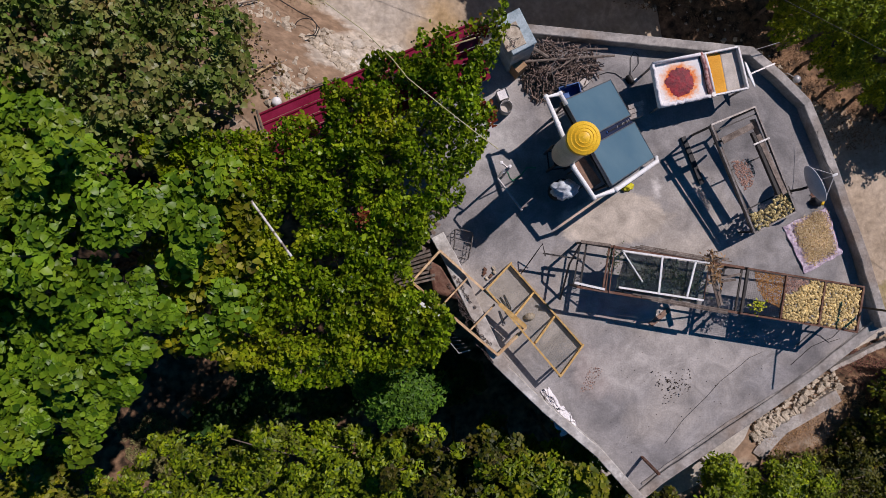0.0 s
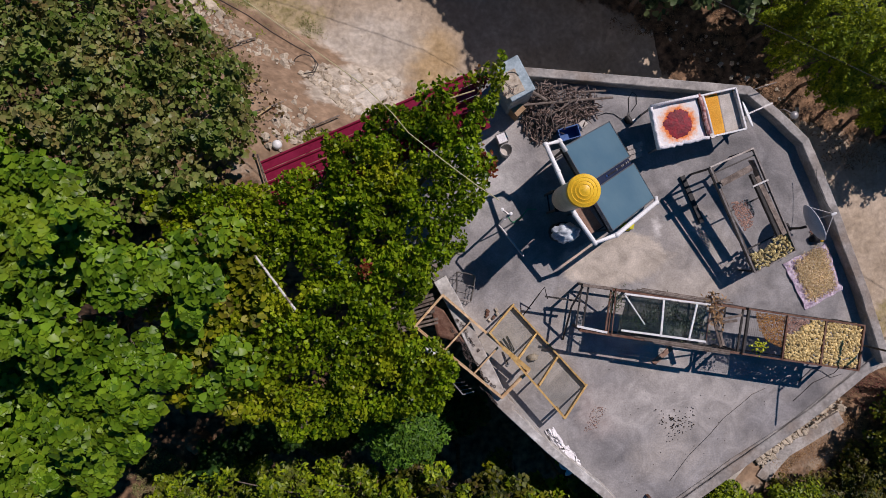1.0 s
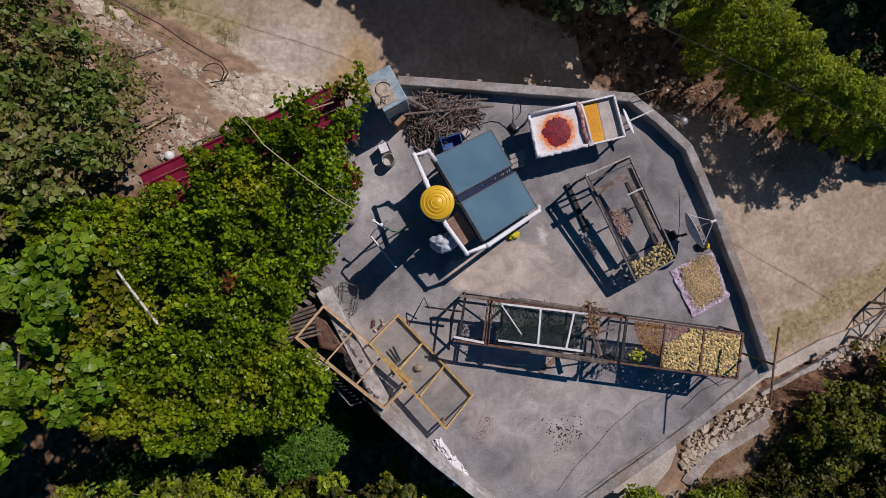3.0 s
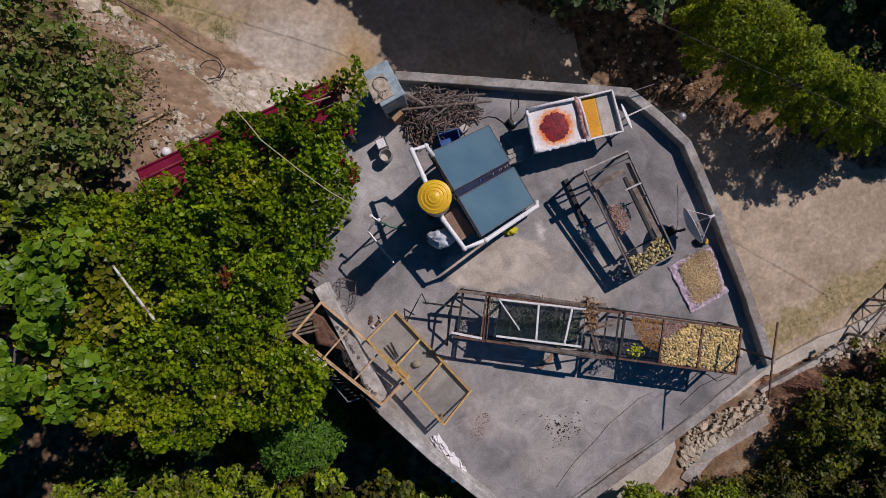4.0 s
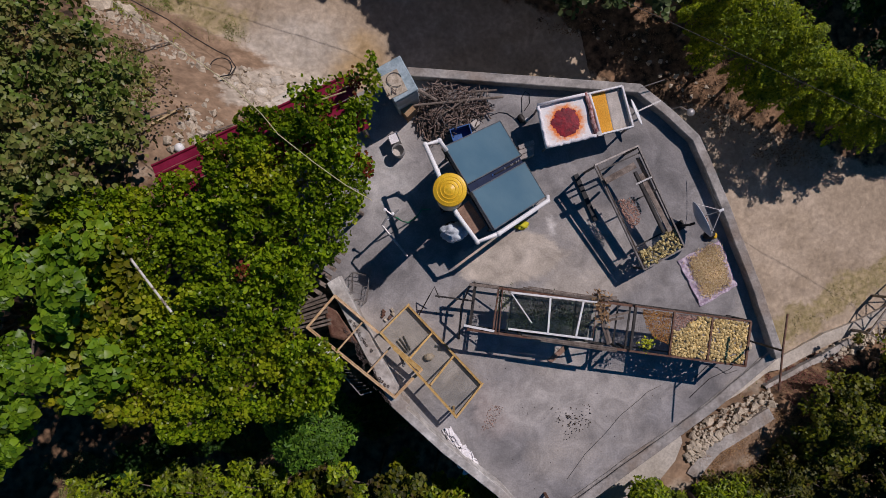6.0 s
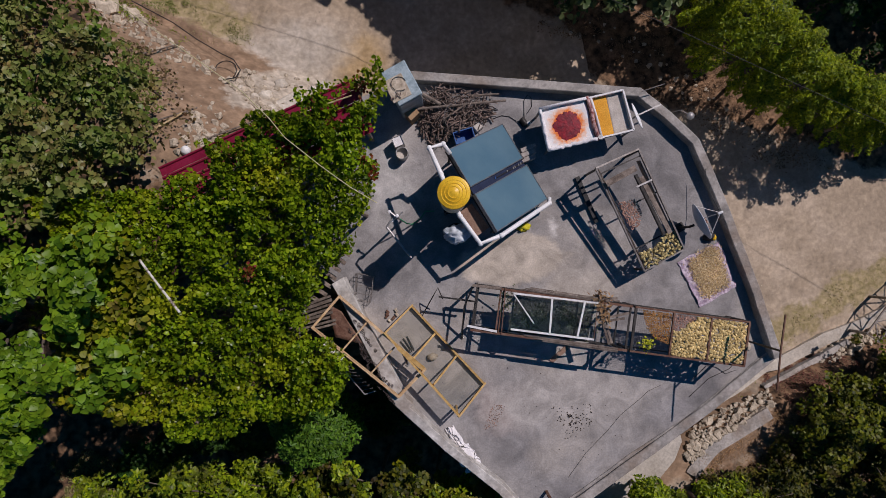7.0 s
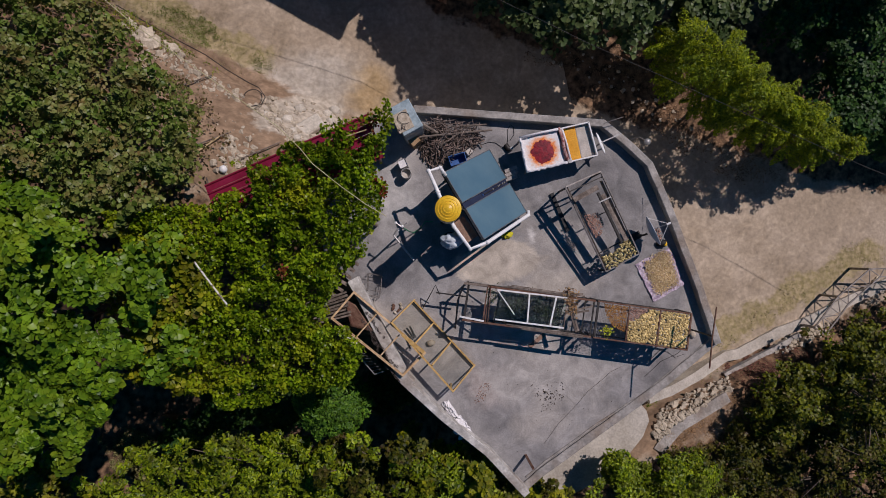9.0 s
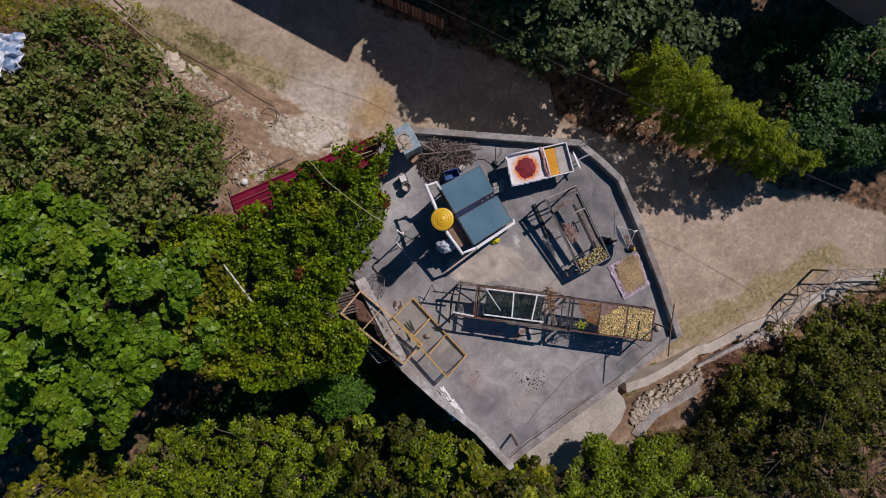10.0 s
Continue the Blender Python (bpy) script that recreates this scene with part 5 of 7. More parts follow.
def blob(rx, ry, z, h, seed, n=40, rings=12, edge=0.25):
    """A low mound with an uneven rim."""
    bm = bmesh.new()
    c = bm.verts.new((mid.x, mid.y, z + h))
    prev = None
    for k in range(1, rings + 1):
        f = k / rings
        row = []
        for j in range(n):
            a = 2 * math.pi * j / n
            e = 1 + edge * (noise.noise(Vector((math.cos(a) * 1.4, math.sin(a) * 1.4, seed))) + 0.5 * noise.noise(Vector((math.cos(a) * 4, math.sin(a) * 4, seed))) + 0.45 * noise.noise(Vector((math.cos(a) * 13, math.sin(a) * 13, seed))))
            x, y = f * rx * e * math.cos(a), f * ry * e * math.sin(a)
            row.append(bm.verts.new((mid.x + x, mid.y + y, z + h * (1 - f * f) + 0.25 * h * noise.noise(Vector((x * 16, y * 16, seed))) * (1 - f))))
        for j in range(n):
            if prev is None:
                bm.faces.new((c, row[j], row[(j + 1) % n]))
            else:
                bm.faces.new((prev[j], row[j], row[(j + 1) % n], prev[(j + 1) % n]))
        prev = row
    bmesh.ops.recalc_face_normals(bm, faces=bm.faces)
    return bm


nt = M_STAIN.node_tree
tc = nt.nodes.new("ShaderNodeTexCoord")
dist = nt.nodes.new("ShaderNodeVectorMath")
dist.operation = "DISTANCE"
dist.inputs[1].default_value = (mid.x, mid.y, 0.69)
wob = nt.nodes.new("ShaderNodeTexNoise")
wob.inputs["Scale"].default_value, wob.inputs["Detail"].default_value = 14.0, 6
add = nt.nodes.new("ShaderNodeMath")
add.operation = "MULTIPLY_ADD"
add.inputs[1].default_value = 0.26
rmp = nt.nodes.new("ShaderNodeValToRGB")
rmp.color_ramp.elements[0].position, rmp.color_ramp.elements[0].color = 0.36, (0.62, 0.07, 0.02, 1)
rmp.color_ramp.elements[1].position, rmp.color_ramp.elements[1].color = 0.60, (0.74, 0.72, 0.71, 1)
for pos, colr in ((0.44, (0.80, 0.24, 0.06, 1)), (0.52, (0.80, 0.55, 0.42, 1))):
    e = rmp.color_ramp.elements.new(pos)
    e.color = colr
nt.links.new(tc.outputs["Object"], dist.inputs[0])
nt.links.new(tc.outputs["Object"], wob.inputs["Vector"])
nt.links.new(wob.outputs["Fac"], add.inputs[0])
nt.links.new(dist.outputs["Value"], add.inputs[2])
nt.links.new(add.outputs[0], rmp.inputs["Fac"])
nt.links.new(rmp.outputs["Color"], nt.nodes["Principled BSDF"].inputs["Base Color"])
paste = part("tomato_paste", blob(0.32, 0.28, 0.70, 0.016, 6.0, n=90, edge=0.24), M_PASTE, None, "", True)
paste.matrix_world = Matrix.Translation(C0)
tagged(paste, "dark red tomato paste spread out to dry", "tomato paste")
F1, F2 = CA.lerp(CB, 0.60), CD.lerp(CC, 0.60)
G1, G2 = CA.lerp(CB, 0.805), CD.lerp(CC, 0.785)
part("orange_cloth", sheet(F1, G1, G2, F2, 0.645, 10, 0.008, 7.0), M_ORANGE, cart, "orange cloth strip", True)
part("grey_sheet", sheet(G1, CB * 0.99, CC * 0.99, G2, 0.64, 10, 0.006, 9.0), M_SHEETGREY, cart, "pale grey sheet", True)
part("rolled_cloth", roughen(tube([E1 + Vector((0.11, 0.02, 0.0)), E1.lerp(E2, 0.4) + Vector((0.13, 0, 0.0)), E2 + Vector((0.12, -0.02, 0.0))], 0.035, 10), 0.02, 12, 3.0), M_STAIN, cart, "pale red-stained cloth roll", True)
part("rolled_cloth", roughen(tube([E1 + Vector((0.03, 0.04, 0.02)), E1.lerp(E2, 0.3) + Vector((0.06, 0, 0.03)), E1.lerp(E2, 0.65) + Vector((0.03, 0, 0.03)), E2 + Vector((0.06, -0.03, 0.02))], 0.045, 10), 0.02, 14), M_ROLL, cart, "rolled dark red striped cloth", True)
part("cloth_fold", roughen(tube([CA + Vector((0, 0, 0.05)), CA.lerp(E1, 0.5) + Vector((0, 0.01, 0.06)), E1 + Vector((0, 0, 0.06))], 0.035, 8), 0.02, 9), M_CLOTHWHITE, cart, "folded white cloth edge", True)
for a, b, sd in ((CD, CA, 3.0), (CD, E2, 6.0)):
    pts = [a.lerp(b, i / 14) + Vector((0.03 * noise.noise(Vector((i * 0.9, sd, 0))), 0.03 * noise.noise(Vector((i * 0.9, 0, sd))), 0.05 + 0.02 * noise.noise(Vector((0, i * 0.8, sd))))) for i in range(15)]
    part("cloth_fold", roughen(tube(pts, 0.036, 8), 0.022, 11, sd), M_CLOTHWHITE, cart, "folded white cloth edge", True)
part("metal_cup", lathe([(0.01, 0), (0.05, 0.0), (0.05, 0.09), (0.01, 0.09)], 16, Matrix.Translation((E2.x + 0.08, E2.y + 0.02, 0.70))), M_TIN, cart, "shiny metal can")
tb = thing("metal_tee", "pale metal tee bracket leaning at the parapet", "bracket", (6.85, 3.08, 0))
part("plate", lathe([(0.004, -0.012), (0.9, -0.012), (1.0, 0.0), (0.9, 0.012), (0.004, 0.012)], 28, pose(-0.01, 0.01, 0.5, 0, 0, 14) @ pose(0, 0, 0, 0, 28, 0) @ Matrix.Diagonal((0.045, 0.31, 1.0, 1.0))), M_WHITE, tb, "white oval plate", True)
part("bar", beam((-0.01, 0.02, 0.49), (0.55, 0.18, 0.5), 0.03, 0.03), M_TIN, tb)
part("bar", beam((-0.01, 0.02, 0), (-0.01, 0.02, 0.48), 0.03, 0.03), M_TIN, tb)

# lamp outside the parapet
lp = thing("wall_lamp", "round silver lamp on an arm outside the parapet", "lamp", (8.02, 3.24, -0.66))
part("arm", tube([(0, 0, 0), (0.2, 0.0, 0.16), (0.4, -0.16, 0.18)], 0.014, 6), M_STEEL, lp)
part("head", lathe([(0.02, -0.02), (0.085, -0.015), (0.095, 0.02), (0.07, 0.05), (0.03, 0.07), (0.005, 0.072)], 20, Matrix.Translation((0.4, -0.17, 0.16))), M_TIN, lp, "", True)
tagged(part("iron_rod", tube([(7.0, 3.6, 0.52), (7.52, 3.68, 0.56)], 0.012, 6), M_STEEL), "thin iron rod sticking out over the parapet", "rod")

# bed frame used as a drying rack
bed = thing("bed_frame_rack", "old steel bed frame on legs used as drying rack", "rack", (6.45, 1.05, 0))
B0 = Vector((6.45, 1.05, 0))
BN, BE, BS, BW = [Vector(p) - B0 for p in ((6.59, 2.30, 1.0), (7.33, 0.04, 0.72), (6.42, -0.30, 0.68), (5.62, 2.03, 1.06))]
for a, b in ((BW, BN), (BN, BE), (BE, BS), (BS, BW)):
    part("side_rail", beam(a, b, 0.035, 0.07), M_STEEL, bed)
for p in (BN, BE, BS, BW):
    part("leg", beam((p.x * 0.97, p.y * 0.98, 0), (p.x * 0.97, p.y * 0.98, p.z - 0.02), 0.04, 0.04), M_DARKSTEEL, bed)
part("plank", beam(Vector((5.76, 1.66, 1.17)) - B0, Vector((6.42, 1.90, 1.17)) - B0, 0.13, 0.03), M_GREYWOOD, bed, "grey plank laid across")
part("plank", beam(Vector((6.40, 1.76, 1.14)) - B0, Vector((6.84, 0.44, 1.02)) - B0, 0.06, 0.09), M_DARKSTEEL, bed)
part("plank", beam(Vector((6.50, 1.70, 1.17)) - B0, Vector((6.97, 0.44, 1.04)) - B0, 0.10, 0.03), M_GREYWOOD, bed, "grey lengthwise plank")
part("plank", beam(Vector((6.36, 1.50, 1.21)) - B0, Vector((6.70, 1.60, 1.21)) - B0, 0.035, 0.03), M_TIN, bed)
for x, y, z in ((5.80, 1.68, 1.15), (6.40, 1.86, 1.15), (6.93, 0.47, 1.02)):
    part("plank_support", beam(Vector((x, y, 0.72)) - B0, Vector((x, y, z)) - B0, 0.04, 0.04), M_DARKSTEEL, bed)
for f in (0.06, 0.42, 0.79):
    part("cross_bar", beam(BW.lerp(BS, f) + Vector((0, 0, -0.03)), BN.lerp(BE, f) + Vector((0, 0, -0.03)), 0.03, 0.03), M_DARKSTEEL, bed)
part("hanging_board", beam(BW.lerp(BS, 0.0) + Vector((0.06, 0, -0.14)), BW.lerp(BS, 1.0) + Vector((0.06, 0, -0.12)), 0.02, 0.2), M_GREYWOOD, bed, "grey side board")
part("hanging_board", beam(BN.lerp(BE, 0.1) + Vector((-0.06, 0, -0.14)), BN.lerp(BE, 0.95) + Vector((-0.06, 0, -0.12)), 0.02, 0.2), M_GREYWOOD, bed, "grey side board")
# a flat black bar on the floor draws a bar of the rack's shadow
tagged(part("shadow_bar", beam((5.43, 2.0, 0.05), (5.72, 0.9, 0.05), 0.1, 0.06), M_BLACK), "black bar laid as the cast shadow of the bed frame", "beam")


def wire_mesh(a, b, c, d, z, step, r=0.0016):
    """Crossed wires between four corners."""
    bm = bmesh.new()
    n1, n2 = int((b - a).length / step), int((d - a).length / step)
    for i in range(1, n1):
        p, q = a.lerp(b, i / n1), d.lerp(c, i / n1)
        beam((p.x, p.y, z), (q.x, q.y, z), 2 * r, 2 * r, bm)
    for i in range(1, n2):
        p, q = a.lerp(d, i / n2), b.lerp(c, i / n2)
        beam((p.x, p.y, z + 2 * r), (q.x, q.y, z + 2 * r), 2 * r, 2 * r, bm)
    return bm


tagged(part("wire_mesh", wire_mesh(BW.lerp(BS, 0.8), BN.lerp(BE, 0.8), BE, BS, 0.70, 0.03, 0.0008), M_STEEL, bed), kind="stuff")


def fruit_meshes(name, mat, n, size):
    out = []
    for i in range(n):
        bm = bmesh.new()
        bmesh.ops.create_icosphere(bm, subdivisions=1, radius=1.0)
        for v in bm.verts:
            f = 1 + 0.55 * noise.noise(v.co * 1.5 + Vector((i * 7.0, 0, 0)))
            v.co = Vector((v.co.x * size * 0.5 * f, v.co.y * size * 0.29 * f, v.co.z * size * 0.24 * f))
        me = bpy.data.meshes.new(name)
        bm.to_mesh(me)
        bm.free()
        for p in me.polygons:
            p.use_smooth = True
        me.materials.append(mat)
        out.append(me)
    return out


def lay(name, label, category, group, meshes, poly, count, z, gap, seed):
    """Pieces laid out over a plan polygon, no two nearer than gap."""
    r = random.Random(seed)
    xs, ys = [p[0] for p in poly], [p[1] for p in poly]
    put, tries = [], 0
    while len(put) < count and tries < 30000:
        tries += 1
        x, y = r.uniform(min(xs), max(xs)), r.uniform(min(ys), max(ys))
        if not inside(poly, np.array([x]), np.array([y]))[0] or any((x - a) ** 2 + (y - b) ** 2 < gap * gap for a, b in put):
            continue
        put.append((x, y))
        o = new(name, meshes[len(put) % len(meshes)])
        o.matrix_world = pose(x, y, z, 0, 0, r.uniform(0, 360)) @ Matrix.Scale(r.uniform(0.8, 1.2), 4)
        tagged(o, label, category, group)


FIGS = fruit_meshes("drying_fig", M_FIG, 5, 0.14)
lay("drying_fig", "halved yellow fig drying on wire mesh", "fig", "figs on the bed frame", FIGS, [(6.40, 0.10), (6.78, 0.22), (7.03, 0.44), (7.18, 0.44), (7.30, 0.06), (6.46, -0.25)], 82, 0.722, 0.066, 3)


def scatter(name, poly, n, size, z, mat, flat=0.5, label="", category="", heap=0.0, parent=None):
    """Small nuts, seeds or crumbs over a plan polygon, joined as stuff."""
    xs, ys = [p[0] for p in poly], [p[1] for p in poly]
    x, y = rng.uniform(min(xs), max(xs), n * 3), rng.uniform(min(ys), max(ys), n * 3)
    ok = inside(poly, x, y)
    x, y = x[ok][:n], y[ok][:n]
    n = len(x)
    base = np.array([(1, 0, 0), (-1, 0, 0), (0, .7, 0), (0, -.7, 0), (0, 0, flat), (0, 0, -flat)])
    fs = np.array([(0, 2, 4), (2, 1, 4), (1, 3, 4), (3, 0, 4), (2, 0, 5), (1, 2, 5), (3, 1, 5), (0, 3, 5)])
    a = rng.uniform(0, 2 * np.pi, n)
    s = size * rng.uniform(0.7, 1.25, n)
    X = s[:, None] * (base[None, :, 0] * np.cos(a)[:, None] - base[None, :, 1] * np.sin(a)[:, None]) + x[:, None]
    Y = s[:, None] * (base[None, :, 0] * np.sin(a)[:, None] + base[None, :, 1] * np.cos(a)[:, None]) + y[:, None]
    Z = s[:, None] * base[None, :, 2] + z + size * flat + rng.uniform(0, heap + 1e-6, n)[:, None]
    vs = np.stack([X, Y, Z], 2).reshape(-1, 3)
    F = (fs[None] + (np.arange(n) * 6)[:, None, None]).reshape(-1, 3)
    ob = new(name, raw_mesh(name, vs, F, mat))
    return tagged(ob, label, category, kind="stuff")


tagged(part("wire_mesh", wire_mesh(Vector((5.95, 1.3, 0)) - B0, Vector((6.6, 1.45, 0)) - B0, Vector((6.8, 0.7, 0)) - B0, Vector((6.1, 0.5, 0)) - B0, 0.858, 0.03, 0.0007), M_STEEL, bed), kind="stuff")
scatter("drying_almonds", [(6.02, 1.24), (6.42, 1.26), (6.50, 0.95), (6.42, 0.72), (6.24, 0.62), (6.14, 0.8)], 420, 0.021, 0.866, M_NUT, 0.6, "brown almonds drying on the bed frame mesh", "almonds")

# satellite dish
dish = thing("satellite_dish", "grey satellite dish on a short mast facing the valley", "satellite dish", (7.64, 0.5, 0))
n0 = Vector((0.93, 0.29, 0.22)).normalized()
a0 = Vector((-0.3, 0.95, 0)).normalized()
b0 = n0.cross(a0)
dm = Matrix((a0, b0, n0)).transposed().to_4x4()
dm.translation = Vector((0.06, 0.05, 0.72))
part("reflector", lathe([(0.004, 0.0), (0.1, 0.005), (0.2, 0.022), (0.3, 0.05), (0.41, 0.095), (0.42, 0.1), (0.41, 0.085), (0.3, 0.038), (0.2, 0.01), (0.1, -0.007), (0.004, -0.012)], 36, dm), M_DISH, dish, "", True)
foc = dm @ Vector((0.0, -0.05, 0.52))
for ang in (20, 150, 270):
    r0 = dm @ Vector((0.4 * math.cos(radians(ang)), 0.4 * math.sin(radians(ang)), 0.09))
    part("strut", tube([r0, foc], 0.009, 6), M_TIN, dish)
part("receiver", lathe([(0.01, -0.05), (0.03, -0.045), (0.03, 0.03), (0.022, 0.06), (0.005, 0.062)], 12, Matrix.Translation(foc) @ (n0.to_track_quat("Z", "Y").to_matrix().to_4x4())), M_WHITE, dish)
part("mast", tube([(-0.08, 0, 0), (-0.08, 0, 0.62), (-0.02, 0.02, 0.72)], 0.028, 8), M_DARKSTEEL, dish)
part("base", box((0.24, 0.2, 0.03), pose(-0.08, 0, 0.015, 0, 0, 20), 0.005), M_DARKSTEEL, dish)
part("cable", tube([foc, foc + Vector((-0.02, 0.3, -0.2)), foc + Vector((-0.05, 0.7, -0.35)), foc + Vector((-0.02, 1.0, -0.35))], 0.006, 5), M_BLACK, dish)
scatter("drying_peppers", [(8.05, 0.58), (8.2, 0.62), (8.28, 0.3), (8.12, 0.25)], 60, 0.022, 0.003, M_NUT, 0.6, "dried red-brown husks on the floor below the dish", "husks")
lump("black_bag", "small black bag behind the dish", "bag", (8.2, 0.2, 0), (0.14, 0.1, 0.12), M_BLACK, 4.4, 0.4)
lump("yellow_rag", "small yellow cloth on the black bag", "rag", (8.27, 0.17, 0.1), (0.05, 0.07, 0.04), M_TANKCAP, 2.4, 0.4)

# quilt with drying noodles
qc = [Vector((7.40, -0.26, 0)), Vector((8.42, 0.06, 0)), Vector((8.64, -1.03, 0)), Vector((7.75, -1.36, 0))]
qb = sheet(qc[0], qc[1], qc[2], qc[3], 0.014, 40, 0.045, 3.0, 0.014)
for v in qb.verts:
    v.co.z = max(0.004, v.co.z)
    v.co.x += 0.03 * noise.noise(v.co * 5)
    v.co.y += 0.03 * noise.noise(v.co * 5 + Vector((3, 1, 0)))
tagged(part("quilt", qb, M_LILAC, None, "", True), "lilac patterned quilt spread on the concrete", "quilt")
pts = []
GR = [(7.66, -0.32), (8.16, -0.04), (8.34, -0.12), (8.44, -0.94), (7.88, -1.14)]
x, y = rng.uniform(7.4, 8.7, 16000), rng.uniform(-1.4, 0.1, 16000)
ok = inside(GR, x + rng.normal(size=16000) * 0.05, y + rng.normal(size=16000) * 0.05)
x, y = x[ok], y[ok]
P = np.stack([x, y, 0.045 + rng.uniform(0, 0.03, len(x))], 1)
Nn = np.stack([rng.normal(size=len(x)) * 0.4, rng.normal(size=len(x)) * 0.4, np.ones(len(x))], 1)
tagged(leaves("drying_noodles", P, Nn, 0.055 * rng.uniform(0.6, 1.3, len(x)), LANCE_SHAPE, M_GRAIN), "straw-coloured noodles drying on the quilt", "noodles", kind="stuff")

# ---- the long drying rack ----
RU, RV = Vector((0.960, -0.279, 0)), Vector((-0.279, -0.960, 0))
R0 = Vector((2.69, -0.03, 0))


def rk(s, w, z):
    return R0 + RU * s + RV * w + Vector((0, 0, z))


wr = thing("welded_rack", "long rusty steel rack standing on the terrace", "rack", rk(1.7, 0.47, 0))
W0 = rk(1.7, 0.47, 0)


def wrk(s, w, z):
    return rk(s, w, z) - W0


ZT = 1.03
for w in (0.0, 0.94):
    part("top_rail", beam(wrk(0.0 if w == 0 else 0.05, w, ZT), wrk(3.4, w, ZT), 0.05, 0.04), M_RUST, wr)
    part("low_rail", beam(wrk(0.1, w, 0.32), wrk(3.35, w, 0.32), 0.035, 0.035), M_DARKSTEEL, wr)
    for s in (0.12, 1.2, 2.25, 3.3):
        part("leg", beam(wrk(s, w, 0), wrk(s, w, ZT - 0.02), 0.045, 0.045), M_DARKSTEEL, wr)
    part("brace", beam(wrk(0.12, w, 0.34), wrk(1.2, w, ZT - 0.06), 0.03, 0.02), M_DARKSTEEL, wr)
    part("brace", beam(wrk(2.25, w, ZT - 0.06), wrk(3.3, w, 0.34), 0.03, 0.02), M_DARKSTEEL, wr)
for s, m in ((0.12, M_DARKSTEEL), (0.6, M_RUST), (0.66, M_RUST), (2.25, M_DARKSTEEL), (3.38, M_DARKSTEEL)):
    part("cross_bar", beam(wrk(s, 0.0, ZT - 0.045), wrk(s, 0.94, ZT - 0.045), 0.035, 0.04), m, wr)
for s in (0.12, 1.2, 2.25, 3.3):
    part("low_bar", beam(wrk(s, 0, 0.36), wrk(s, 0.94, 0.36), 0.03, 0.03), M_DARKSTEEL, wr)
part("end_post", beam(wrk(0.0, 0.0, ZT + 0.02), wrk(-0.12, 0.5, 0.75), 0.035, 0.035), M_DARKSTEEL, wr)
part("end_post", beam(wrk(-0.12, 0.5, 0.75), wrk(-0.05, 1.3, 0.0), 0.035, 0.035), M_DARKSTEEL, wr)
part("jutting_bar", beam(wrk(-0.7, 0.36, 0.7), wrk(0.12, 0.36, 0.7), 0.035, 0.045), M_DARKSTEEL, wr)
part("worn_plank", beam(wrk(-0.02, 0.86, ZT + 0.035), wrk(0.62, 0.9, ZT + 0.035), 0.045, 0.03), M_WHITEFRAME, wr, "chipped white painted strip")
part("worn_plank", beam(wrk(-0.02, 0.0, ZT + 0.035), wrk(0.6, -0.02, ZT + 0.035), 0.06, 0.025), M_GREYWOOD, wr)
part("thin_bar", beam(wrk(0.68, -0.04, ZT + 0.03), wrk(0.72, 0.95, ZT + 0.03), 0.02, 0.02), M_RUST, wr)
for k in range(3):
    part("plank", beam(wrk(1.0 + 0.1 * k, -0.05 - 0.03 * k, ZT + 0.03), wrk(2.7 + 0.2 * k, -0.02 - 0.03 * k, ZT + 0.03 + 0.01 * k), 0.028, 0.02), M_GREYWOOD, wr)
    part("plank", beam(wrk(1.2 + 0.2 * k, 0.90 + 0.035 * k, ZT + 0.03), wrk(3.2, 0.92 + 0.035 * k, ZT + 0.03), 0.03, 0.02), M_GREYWOOD, wr)

HERB_LEAF = leaf_material("drying_herb", [(0.05, 0.065, 0.03), (0.09, 0.11, 0.05), (0.13, 0.14, 0.075)], 0.7, 0.1)
# dark net added under the glass for its greenish tone and solid shadow, with sprigs between
net = sheet(rk(0.95, 0.08, 0), rk(2.62, 0.06, 0), rk(2.55, 0.88, 0), rk(0.85, 0.88, 0), 0.99, 20, 0.02, 5.0, 0.004)
tagged(part("tint_net", net, M_NET, None, "", True), "dark net added under the old window to darken glass and floor", "net")
sash = thing("window_sash", "old white window sash with glass lying on the rack", "window", rk(1.8, 0.45, 0))
S0 = rk(1.8, 0.45, 0)
sq = [Vector((x, y, 1.06)) - S0 for x, y in ((3.50, -0.32), (5.24, -0.79), (5.03, -1.54), (3.33, -1.06))]
m1, m2 = Vector((4.30, -0.54, 1.06)) - S0, Vector((4.13, -1.28, 1.06)) - S0
k1, k2 = Vector((4.97, -0.72, 1.06)) - S0, Vector((4.70, -1.42, 1.06)) - S0
for a, b, w in ((sq[0], sq[1], 0.035), (sq[3], sq[2], 0.04), (m1, m2, 0.038), (k1, k2, 0.038), (sq[0], Vector((3.83, -1.01, 1.06)) - S0, 0.025)):
    part("sash_bar", beam(a, b, w, 0.035), M_WHITEFRAME, sash, "white painted sash bar")
part("sash_bar", beam(sq[1], sq[2], 0.012, 0.02), M_RUST, sash)
for a, b, c, d in ((sq[0], m1, m2, sq[3]), (m1, k1, k2, m2), (k1, sq[1], sq[2], k2)):
    pane = part("pane", sheet(a.lerp(c, 0.03), b.lerp(d, 0.03), c.lerp(a, 0.03), d.lerp(b, 0.03), 1.045, 1, 0.0, 0, 0.004), M_GLASS, sash, "dusty window glass")
